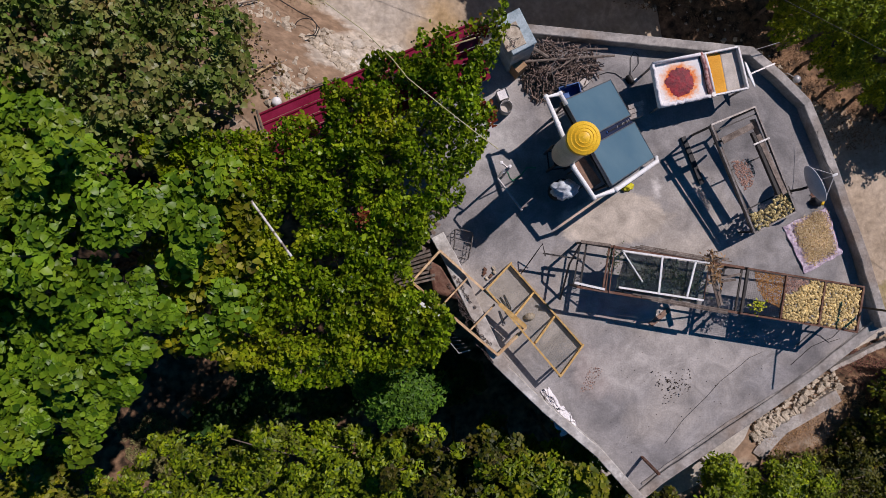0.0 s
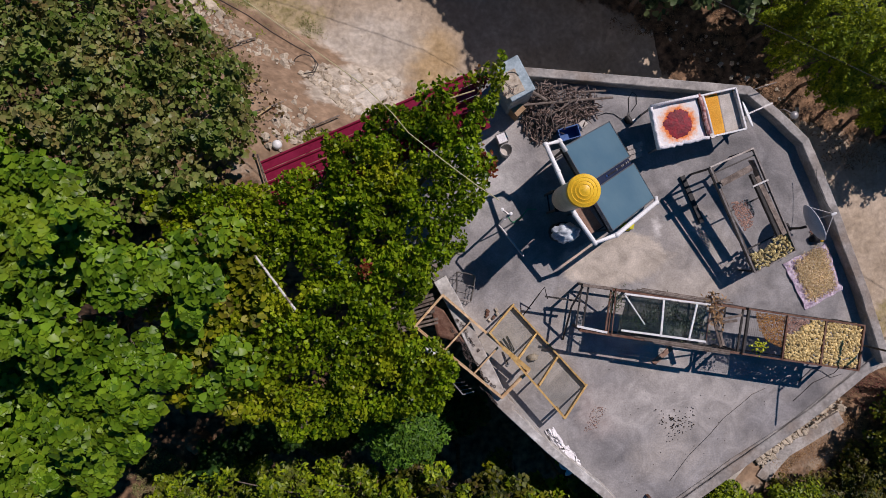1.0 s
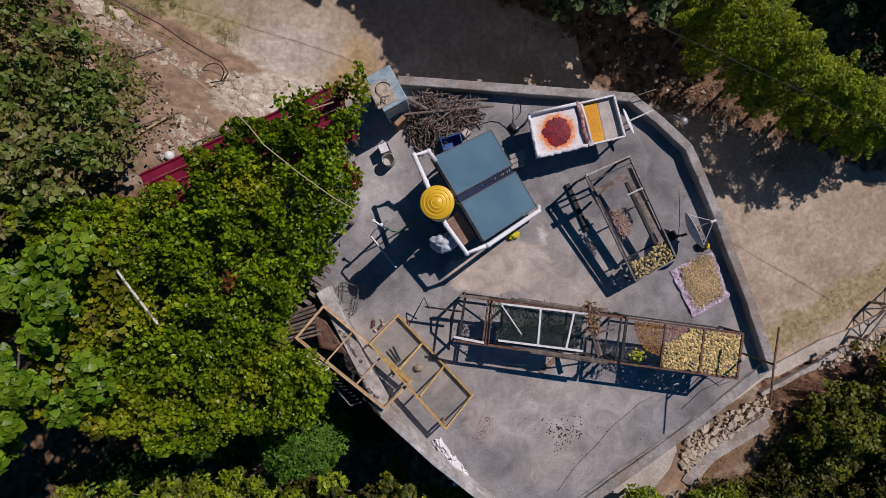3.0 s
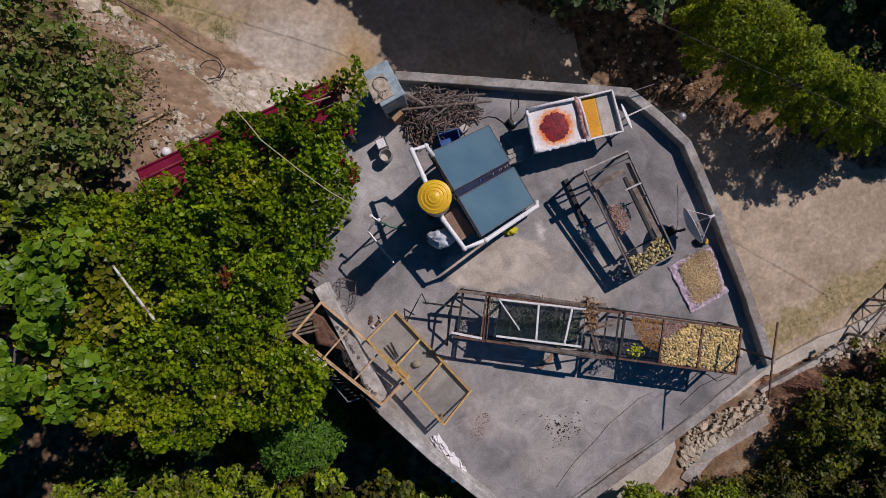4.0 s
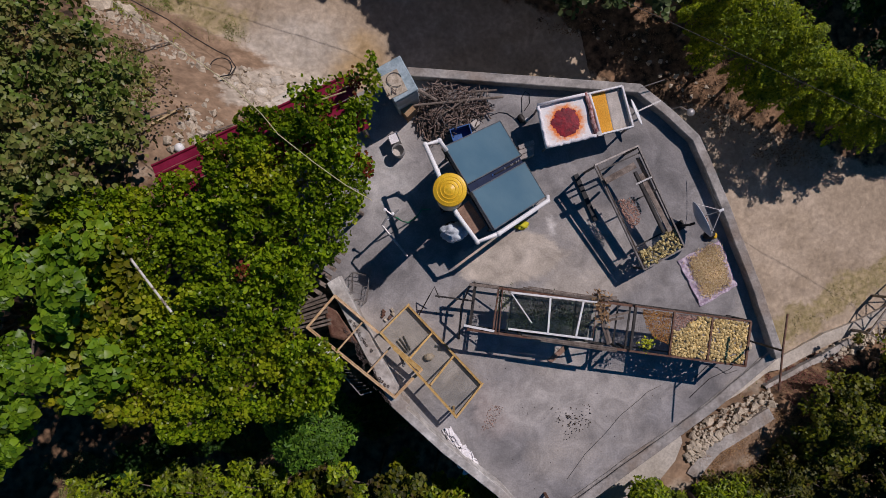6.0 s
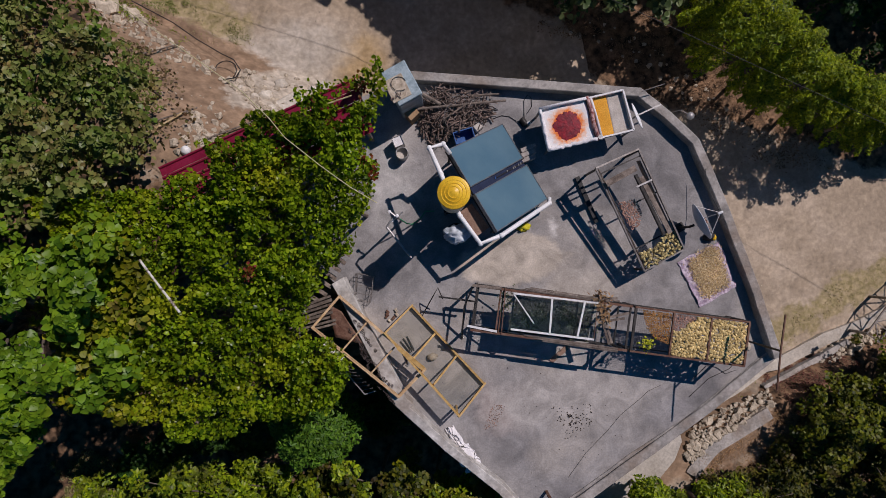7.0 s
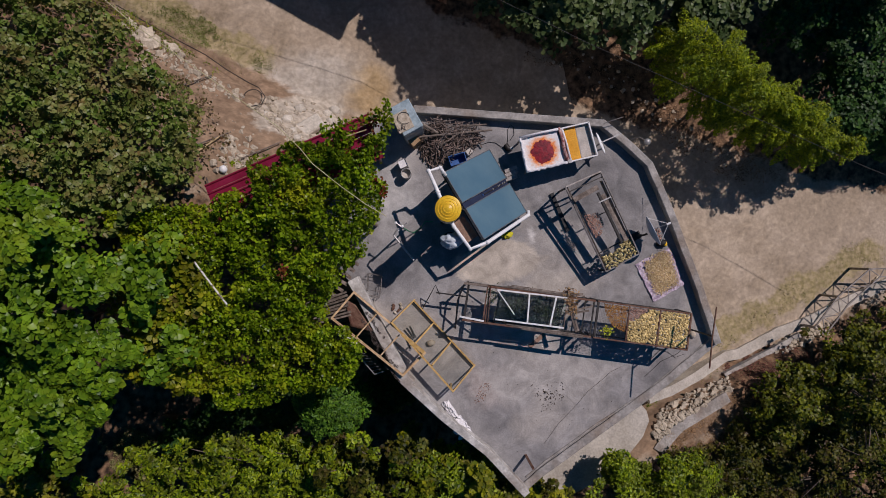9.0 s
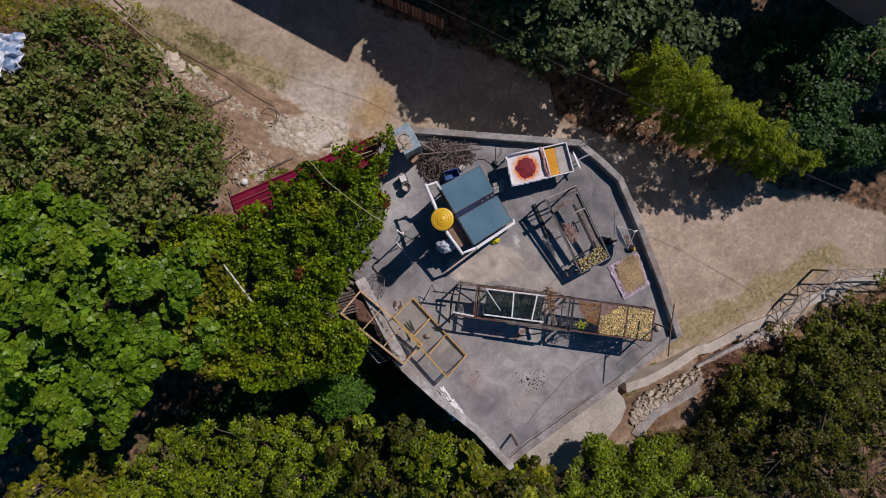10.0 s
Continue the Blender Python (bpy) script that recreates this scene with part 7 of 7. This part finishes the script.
M_ROPE = material("pale_rope", (0.42, 0.38, 0.20), (0.55, 0.50, 0.30), 30, 0.9)
cord = part("rope_line", tube([(-6.04, 9.4, 2.3), (-4.24, 7.34, 2.3), (-1.13, 4.34, 2.5), (-0.66, 3.72, 2.6), (-0.42, 3.32, 2.65), (0.16, 2.7, 2.7), (0.66, 2.21, 2.65), (1.07, 1.88, 2.4)], 0.010, 6), M_ROPE)
tagged(cord, "pale rope strung from the bank to the pergola", "rope")
reds = [(0.93, 2.75), (1.0, 2.5), (1.05, 4.2), (0.3, 3.6), (-1.6, 0.9)]
P = np.concatenate([np.array([x, y, 2.12]) + rng.normal(size=(60, 3)) * np.array([0.07, 0.10, 0.06]) for x, y in reds])
RED_LEAF = leaf_material("red_leaf", [(0.16, 0.02, 0.01), (0.22, 0.03, 0.015), (0.24, 0.09, 0.02), (0.10, 0.05, 0.01)])
leaves("red_foliage", P - np.array([-2, 1, 0]), rng.normal(size=(len(P), 3)) * 0.5 + np.array([0, 0, 1]), 0.065 * rng.uniform(0.6, 1.3, len(P)), HEART_SHAPE, RED_LEAF, vine, "reddened vine leaves")


# ---- rocks ----
def rock_meshes(n, seed):
    out = []
    for i in range(n):
        bm = bmesh.new()
        bmesh.ops.create_cube(bm, size=0.8)
        bmesh.ops.bevel(bm, geom=bm.edges[:], offset=0.16, segments=1, affect="EDGES")
        for v in bm.verts:
            f = 1 + 0.75 * noise.noise(v.co * 2.2 + Vector((seed + 3.7 * i, 0, 0)))
            v.co = Vector((v.co.x * f, v.co.y * f * 0.8, v.co.z * f * 0.62))
        me = bpy.data.meshes.new("stone")
        bm.to_mesh(me)
        bm.free()
        me.materials.append(M_STONE)
        out.append(me)
    return out


ROCKS = rock_meshes(8, 2.0)


def stones(parent, o, poly, count, s0, s1, zf, seed, gap=0.75):
    r = random.Random(seed)
    xs, ys = [p[0] for p in poly], [p[1] for p in poly]
    put, tries = [], 0
    while len(put) < count and tries < 20000:
        tries += 1
        x, y, s = r.uniform(min(xs), max(xs)), r.uniform(min(ys), max(ys)), r.uniform(s0, s1)
        if not inside(poly, np.array([x]), np.array([y]))[0] or any((x - a) ** 2 + (y - b) ** 2 < (gap * (s + c) / 2) ** 2 for a, b, c in put):
            continue
        put.append((x, y, s))
        ob = new("stone", ROCKS[len(put) % 8])
        ob.parent = parent
        ob.matrix_local = Matrix.Translation(-Vector(o)) @ pose(x, y, zf(x, y) + s * 0.12, r.uniform(-25, 25), r.uniform(-25, 25), r.uniform(0, 360)) @ Matrix.Scale(s, 4)


so = (10.7, -6.1, -6.5)
sb = thing("stone_bank", "bank of tumbled pale limestone below the kerb", "stones", so)
stones(sb, so, [(8.95, -7.1), (9.04, -6.9), (9.57, -6.4), (11.05, -6.0), (12.58, -5.66), (12.4, -6.0), (10.92, -6.43), (9.71, -6.92), (9.18, -7.35)], 210, 0.1, 0.34, lambda x, y: gz(x, y) + 0.05, 4, 0.5)
stones(sb, so, [(14.6, -5.1), (15.0, -4.85), (16.8, -4.45), (17.4, -4.4), (17.2, -4.7), (15.2, -5.2)], 60, 0.1, 0.34, lambda x, y: gz(x, y) + 0.05, 41, 0.6)
stones(sb, so, [(18.6, -3.6), (19.9, -2.9), (20.6, -3.2), (19.4, -3.9)], 40, 0.12, 0.36, lambda x, y: gz(x, y) + 0.05, 43, 0.6)
bo = (-1.6, 6.3, -4.6)
bk = thing("rubble_bank", "white limestone rubble spilled down the bank", "rubble", bo)
WHITE_STONE = material("white_limestone", (0.48, 0.43, 0.35), (0.66, 0.60, 0.51), 3.0, 0.9, bump=0.5, fine=18, spread=0.12)
for x, y, sz in ((-0.95, 6.57, 0.42), (-1.19, 6.4, 0.36), (-1.07, 6.07, 0.36), (-2.03, 6.56, 0.42), (-2.34, 6.06, 0.42), (-2.61, 6.0, 0.3), (-2.0, 5.29, 0.34), (-2.98, 6.3, 0.3), (-2.15, 5.6, 0.3)):
    wst = lump("limestone_boulder", "rounded white limestone boulder on the rubble bank", "boulder", (x, y, gz(x, y) - 0.06), (sz * 0.5, sz * 0.42, sz * 0.4), WHITE_STONE, x * 3 + y, 0.3, 3)
    wst["group"] = "boulders on the bank"
tagged(part("rock_slab", roughen(box((0.95, 0.55, 0.3), pose(-1.65, 5.75, gz(-1.65, 5.75) + 0.12, -16, 10, 22), 0.06), 0.05, 3), WHITE_STONE), "flat pale rock slab on the rubble bank", "rock")
stones(bk, bo, [(-3.45, 6.65), (-3.3, 6.75), (-2.65, 6.2), (-2.3, 5.7), (-2.0, 5.2), (-2.15, 5.1), (-2.55, 5.65), (-2.85, 6.1)], 60, 0.1, 0.3, gz, 29, 0.55)
stones(bk, bo, [(-3.95, 5.4), (-3.8, 5.4), (-3.3, 4.5), (-3.2, 4.2), (-3.45, 4.25), (-3.6, 4.7)], 34, 0.12, 0.3, gz, 39, 0.55)
stones(bk, bo, [(-3.4, 7.0), (-2.6, 7.1), (-0.6, 6.7), (-0.5, 5.9), (-1.3, 5.3), (-2.2, 5.3), (-2.9, 6.2)], 50, 0.06, 0.28, gz, 9, 0.75)
stones(bk, bo, [(-3.3, 6.6), (-2.9, 6.9), (-1.9, 5.6), (-2.2, 5.2)], 22, 0.1, 0.3, gz, 19, 0.7)
co = (-5.5, 8.9, -3.5)
ck = thing("channel_stones", "row of pale stones along the water channel", "stones", co)
stones(ck, co, [(-7.6, 10.1), (-7.3, 10.4), (-5.8, 9.0), (-4.6, 7.9), (-3.5, 7.0), (-3.8, 6.8), (-5.0, 7.5), (-6.4, 8.8)], 130, 0.06, 0.34, gz, 12, 0.7)
stones(ck, co, [(-7.0, 9.9), (-5.8, 9.2), (-5.9, 8.9), (-7.1, 9.5)], 9, 0.4, 0.7, gz, 17, 0.8)
stones(ck, co, [(-4.2, 4.3), (-3.6, 4.0), (-2.9, 4.9), (-3.3, 5.9), (-3.6, 5.8)], 26, 0.08, 0.3, gz, 13, 0.8)
stones(ck, co, [(-5.4, 4.2), (-3.0, 4.2), (-2.4, 6.0), (-4.5, 7.4)], 24, 0.03, 0.09, gz, 23, 0.8)
hose2 = part("black_hose", tube([(x, y, gz(x, y) + h) for x, y, h in ((-7.8, 11.1, 0.05), (-6.1, 9.75, 0.04), (-5.0, 8.95, 0.04), (-4.3, 8.28, 0.04), (-3.6, 7.7, 0.1), (-3.25, 7.45, 0.2), (-3.0, 7.0, 0.25), (-3.05, 6.65, 0.3), (-3.3, 6.55, 0.3))], 0.016, 7), M_BLACK)
tagged(hose2, "black water hose running along the ditch", "hose")
tagged(part("black_hose", tube([(-3.35 + 0.33 * math.cos(a), 6.95 + 0.3 * math.sin(a), gz(-3.35, 6.95) + 0.12 + 0.02 * a) for a in np.linspace(0.4, 6.6, 20)], 0.015, 6), M_BLACK), "coil of black water hose beside the rubble", "hose")
for a, b in (((-4.6, 4.9), (-3.7, 5.5)), ((-4.9, 4.3), (-4.4, 5.1)), ((-3.3, 4.5), (-2.4, 5.1)), ((-5.2, 7.4), (-4.6, 7.9)), ((-4.47, 4.7), (-3.95, 5.32)), ((-4.2, 4.0), (-4.1, 3.3))):
    pale_cane = a[0] == -4.47
    tagged(part("dry_stick", tube([V3(a, gz(*a) + 0.2), V3(b, gz(*b) + 0.2)], 0.03 if pale_cane else 0.022, 6), M_BAMBOO if pale_cane else M_GREYWOOD), "bleached cane lying on the bank soil" if pale_cane else "dry grey stick lying on the bank soil", "stick")
lump("white_tub", "small white plastic tub on the bank", "tub", (-3.75, 4.2, gz(-3.75, 4.2)), (0.12, 0.12, 0.12), M_WHITE, 1.2, 0.08)

# ---- lower concrete yard, kerb wall, ledge ----
M_YARD = material("yard_concrete", (0.37, 0.33, 0.275), (0.50, 0.455, 0.39), 1.2, 0.92, bump=0.3, fine=14, mid=(3.0, 0.12))
yard = part("lower_yard", prism([(3.4, -8.5), (5.4, -8.6), (7.0, -8.0), (7.49, -7.66), (8.37, -6.86), (8.69, -6.31), (8.66, -5.95), (8.45, -5.6), (8.6, -5.1), (9.3, -4.4), (9.3, -2.8), (3.4, -5.9)], -8.0, -5.42), M_YARD)
tagged(yard, "pale concrete yard slab below the terrace", "yard", kind="structure")


def ribbon(name, pts, width, lift, drop, label, mat, category="kerb"):
    """A long wall that follows the ground; pts are its middle line."""
    bm = bmesh.new()
    rows = []
    fine = []
    for a, b in zip(pts, pts[1:]):
        n = max(2, int((Vector(b) - Vector(a)).length / 0.35))
        fine += [Vector(a).lerp(Vector(b), i / n) for i in range(n)]
    fine.append(Vector(pts[-1]))
    for i, p in enumerate(fine):
        d = (fine[min(i + 1, len(fine) - 1)] - fine[max(i - 1, 0)]).normalized()
        s = Vector((d.y, -d.x)) * width * (0.5 + 0.04 * noise.noise(Vector((p.x * 2, p.y * 2, 1))))
        z = p[2] if len(p) > 2 else gz(p.x, p.y)
        zt = z + lift + 0.03 * noise.noise(Vector((p.x * 1.3, p.y * 1.3, 0)))
        rows.append([bm.verts.new(v) for v in ((p.x - s.x, p.y - s.y, z - drop), (p.x - s.x, p.y - s.y, zt), (p.x + s.x, p.y + s.y, zt), (p.x + s.x, p.y + s.y, z - drop))])
    for u, v in zip(rows, rows[1:]):
        for j in range(4):
            bm.faces.new((u[j], u[(j + 1) % 4], v[(j + 1) % 4], v[j]))
    bm.faces.new(rows[0][::-1])
    bm.faces.new(rows[-1])
    bmesh.ops.recalc_face_normals(bm, faces=bm.faces)
    return tagged(part(name, bm, mat), label, category, kind="structure")


ribbon("kerb_wall", [(8.84, -5.55, -5.6), (9.86, -5.55, -6.2), (11.16, -5.39, -7.0), (12.74, -4.94, -7.75), (13.34, -4.97, -7.95), (15.17, -4.4, -8.15), (16.61, -4.16, -8.35), (17.97, -3.75, -8.5), (20.5, -3.1, -8.75), (25.0, -2.9, -9.2)], 0.42, 0.1, 1.5, "pale concrete retaining kerb along the lower road edge", M_YARD)
ribbon("low_wall", [(12.5, -5.66, -7.55), (12.9, -5.55, -7.65), (14.48, -5.13, -8.0), (16.1, -4.65, -8.3)], 0.22, 0.12, 1.0, "broken low concrete wall below the kerb", M_PARAPET, "wall")
ribbon("ledge", [(9.1, -7.75, -6.3), (9.23, -7.6, -6.3), (10.07, -6.96, -6.4), (11.05, -6.6, -6.5), (12.1, -6.2, -6.6)], 0.42, 0.1, 1.0, "broken concrete ledge below the stone bank", M_PARAPET, "ledge")

# galvanised lattice guard rail
gr = thing("guard_rail", "grey lattice steel guard rail beside the road", "railing", (18.3, -2.6, -8))
q0 = Vector((18.3, -2.6, -8))
line = [Vector((16.2, -4.25, -7.3)), Vector((17.3, -3.2, -7.35)), Vector((18.74, -2.32, -7.4)), Vector((24.5, -2.95, -7.6))]
for a, b in zip(line, line[1:]):
    off = Vector((0.06, -0.42, 0)) if abs((b - a).y) < 0.6 else Vector((0.36, -0.36, 0))
    part("rail", beam(a - q0, b - q0, 0.05, 0.05), M_STEEL, gr)
    part("rail", beam(a + off - q0, b + off - q0, 0.05, 0.05), M_STEEL, gr)
    n = max(3, int((b - a).length / 0.55))
    for i in range(n):
        p, q = a.lerp(b, i / n), a.lerp(b, (i + 1) / n)
        part("lattice_bar", beam(p - q0, (q if i % 2 else p) + off - q0, 0.03, 0.03), M_STEEL, gr)
        part("lattice_bar", beam((q if i % 2 == 0 else p) - q0, p + off - q0, 0.03, 0.03), M_STEEL, gr)
for p in line:
    part("post", beam((p.x - q0.x, p.y - q0.y, -1.2), (p.x - q0.x, p.y - q0.y, p.z - q0.z), 0.08, 0.08), M_STEEL, gr)

# ---- overhead line, fence, houses behind the trees ----
tagged(part("overhead_cable", tube([(-1.5, 11.8, -0.6), (3.0, 9.55, -1.6), (7.6, 6.5, -1.9), (12, 4.0, -2.6), (16, 1.62, -3.0), (19, -0.2, -3.0), (26, -4.4, -2.6)], 0.008, 5), M_BLACK), "thin overhead cable across the road", "cable")
fo = (2.0, 11.1, gz(2.0, 11.1))
fn = thing("board_fence", "brown board fence along the upper road edge", "fence", fo)
for i in range(26):
    t = i / 25
    p = Vector((0.3 + 3.4 * t, 12.1 - 1.95 * t, 0))
    part("board", box((0.13, 0.025, 0.9 + 0.08 * rnd.random()), Matrix.Translation(Vector((p.x, p.y, gz(p.x, p.y) + 0.42)) - Vector(fo)) @ pose(0, 0, 0, -6, 0, -30)), M_RUST if i % 4 == 0 else M_BROWNBOARD, fn)


def house_block(label, c, size, turn, roof_mat, height):
    z = gz(c[0], c[1])
    h = thing("village_house", label, "house", (c[0], c[1], z))
    m = pose(0, 0, 0, 0, 0, turn)
    part("wall", box((size[0], size[1], height), m @ pose(0, 0, height / 2 - 0.3), 0.02), M_WALL, h)
    part("roof", box((size[0] + 0.4, size[1] + 0.4, 0.22), m @ pose(0, 0, height - 0.18), 0.02), roof_mat, h)
    return h


house_block("plastered village house above the road", (1.9, 17.9), (9.0, 7.4), -30.6, M_PARAPET, 6.6)
M_BLUEROOF = material("blue_sheet_roof", (0.10, 0.15, 0.24), (0.16, 0.22, 0.32), 2, 0.45, 0.2)
house_block("house with blue sheet-metal roof among the trees", (23.1, 10.3), (4.4, 3.6), -38, M_BLUEROOF, 5.2)
tagged(part("plastic_sheet", roughen(sheet(Vector((-11.8, 9.5, 0)), Vector((-8.7, 9.0, 0)), Vector((-8.8, 8.0, 0)), Vector((-11.6, 7.5, 0)), 1.55, 24, 0.3, 3.0, 0.01), 0.12, 3), material("pale_blue_tarp", (0.22, 0.33, 0.50), (0.68, 0.73, 0.78), 2.6, 0.5, contrast=(0.44, 0.54)), None, "", True), "pale blue plastic sheet spread over the thicket", "tarpaulin")


RED_LITTER = leaf_material("red_litter", [(0.10, 0.035, 0.03), (0.17, 0.06, 0.05), (0.22, 0.10, 0.075), (0.13, 0.06, 0.04)], 0.85, 0.1)


# ---- grass ----
def grass(poly, n, size, mat, label, seed, lean=0.7, thin=0.1, lift=0.03):
    xs, ys = [p[0] for p in poly], [p[1] for p in poly]
    x, y = rng.uniform(min(xs), max(xs), n * 4), rng.uniform(min(ys), max(ys), n * 4)
    g = np.array([noise.noise(Vector((a * 0.9, b * 0.9, seed))) + 0.6 * noise.noise(Vector((a * 3.1, b * 3.1, seed))) for a, b in zip(x, y)])
    ok = inside(poly, x + 0.5 * g, y - 0.5 * g) & (g + rng.uniform(-0.5, 0.5, len(x)) > thin)
    x, y = x[ok][:n], y[ok][:n]
    P = np.array([(a, b, gz(a, b) + lift) for a, b in zip(x, y)]) + rng.normal(size=(len(x), 3)) * np.array([0.02, 0.02, 0.02])
    Nn = np.stack([rng.normal(size=len(x)) * lean, rng.normal(size=len(x)) * lean, np.ones(len(x))], 1)
    tagged(leaves("grass", P, Nn, size * rng.uniform(0.5, 1.3, len(x)), LANCE_SHAPE, mat), label, "grass", kind="stuff")


grass([(10.0, -5.3), (12.0, -5.0), (14.2, -4.35), (16.4, -3.4), (18.3, -2.6), (21, -2.4), (20.6, -1.6), (19.3, -1.3), (17.2, -2.2), (14.9, -3.3), (12.3, -4.2), (10.2, -4.6)], 3000, 0.06, GRASS_LEAF, "dry yellow-green grass along the kerb", 1.0, 0.45, 0.1)
grass([(-8.6, 11.6), (-7.5, 12.0), (-6.2, 11.5), (-4.8, 10.5), (-4.4, 9.6), (-3.2, 8.7), (-2.7, 8.2), (-3.6, 7.8), (-5.0, 8.9), (-6.6, 10.2), (-8.0, 11.2)], 2200, 0.07, GRASS_LEAF, "patchy grass on the road verge", 4.0, 0.45, 0.15)
grass([(-9.0, 11.4), (-7.9, 11.1), (-6.7, 10.3), (-5.6, 9.2), (-4.4, 8.2), (-4.7, 7.9), (-6.2, 9.1), (-8.4, 10.6)], 6000, 0.08, BRIGHT_LEAF, "green weeds along the ditch", 24.0, lift=0.12)
grass([(-7.0, 11.0), (-5.9, 10.8), (-4.7, 10.2), (-4.5, 9.6), (-5.0, 9.2), (-5.7, 9.6), (-6.7, 10.4)], 2300, 0.065, VERGE_LEAF, "green grass patch on the road verge", 41.0, 0.6, 0.1, 0.06)
grass([(-4.0, 9.2), (-3.5, 9.3), (-2.8, 8.35), (-3.3, 8.05)], 420, 0.06, VERGE_LEAF, "green grass patch on the road verge", 43.0, 0.6, 0.1, 0.06)
grass([(-6.2, 4.6), (-4.6, 4.6), (-4.4, 5.8), (-5.0, 7.2), (-6.4, 8.6), (-6.8, 6.5)], 2600, 0.15, SHRUB_LEAF, "dry weeds at the thicket's edge", 7.0)
grass([(-3.6, 3.7), (-3.0, 3.9), (-2.5, 4.6), (-3.0, 4.7), (-3.5, 4.3)], 500, 0.14, BRIGHT_LEAF, "green weeds by the shed roof", 8.0)
grass([(8.9, -6.4), (9.0, -5.7), (9.9, -5.5), (11.0, -5.45), (12.4, -5.2), (12.3, -5.45), (9.9, -6.05)], 5000, 0.07, BRIGHT_LEAF, "green weeds between kerb and stones", 9.0)
grass([(9.4, -7.4), (12.6, -6.2), (13.6, -6.6), (12.5, -7.6), (10, -8.1)], 5000, 0.05, M_DRYLEAF, "red-brown leaf litter on the slope", 12.0, 0.5)
grass([(12.6, -5.6), (15.5, -4.9), (16.5, -5.6), (13.4, -6.8)], 6000, 0.06, RED_LITTER, "red-brown leaf litter under the trees", 14.0, 0.5)

for poly, n, size, mat, label in (([(-3.5, 8.9), (-1.0, 10.8), (4.0, 9.2), (9.0, 6.0), (8.2, 4.0), (2.0, 5.2), (-0.6, 6.8)], 90, 0.016, M_STONE, "small pale pebbles strewn over the road"), ([(9.3, 2.8), (17.0, 1.4), (21.0, 0.5), (20.0, -1.6), (14.5, -3.4), (10.3, -3.6)], 120, 0.014, M_STONE, "small pale pebbles strewn over the road"), ([(7.6, 4.4), (9.0, 5.4), (12.8, 3.2), (14.0, 1.4), (9.4, 2.4)], 160, 0.03, M_NUT, "fallen brown leaves below the conifers")):
    ob = scatter("road_pebbles" if mat is M_STONE else "fallen_leaves", poly, n, size, 0.0, mat, 0.5 if mat is M_STONE else 0.15, label, "pebbles" if mat is M_STONE else "leaves")
    for v in ob.data.vertices:
        v.co.z += gz(v.co.x, v.co.y) + 0.02

M_CLAY = material("orange_clay", (0.22, 0.10, 0.045), (0.36, 0.18, 0.09), 4, 0.95, bump=0.5, fine=18)
lump("clay_heap", "heap of reddish-brown clay in the garden shade", "clay", (-8.41, -3.73, gz(-8.41, -3.73)), (0.4, 0.32, 0.3), M_CLAY, 2.2, 0.4)
grass([(-10.9, -4.0), (-9.6, -3.7), (-8.6, -4.6), (-8.4, -5.6), (-9.4, -6.0), (-10.6, -5.0)], 5000, 0.11, GRASS_LEAF, "sunlit dry grass in the garden clearing", 31.0, 1.0, -0.2)
tagged(part("floor_plank", beam((4.21, -2.08, 0.018), (4.67, -1.78, 0.018), 0.11, 0.03, None, 0.004), M_BROWNBOARD), "brown board lying on the concrete under the rack", "board")
BROWN_LITTER = leaf_material("brown_litter", [(0.12, 0.07, 0.04), (0.22, 0.13, 0.07), (0.32, 0.20, 0.11), (0.16, 0.09, 0.05)], 0.85, 0.1)
grass([(6.4, 7.6), (8.2, 6.9), (9.6, 5.9), (11.2, 4.3), (12.6, 2.9), (14.2, 1.9), (16.5, 1.6), (16.0, 3.0), (13.5, 5.5), (10.5, 8.0), (7.5, 9.0)], 9000, 0.09, BROWN_LITTER, "brown leaf litter below the roadside trees", 17.0, 0.5, 0.05)
lo = (10.0, 5.8, gz(10.0, 5.8))
ls = thing("litter_stones", "scattered pale stones at the foot of the roadside trees", "stones", lo)
stones(ls, lo, [(7.2, 7.4), (8.6, 6.8), (9.9, 5.9), (11.4, 4.4), (12.8, 3.1), (13.6, 3.4), (11.0, 6.4), (8.6, 7.9)], 46, 0.06, 0.24, gz, 77, 1.5)
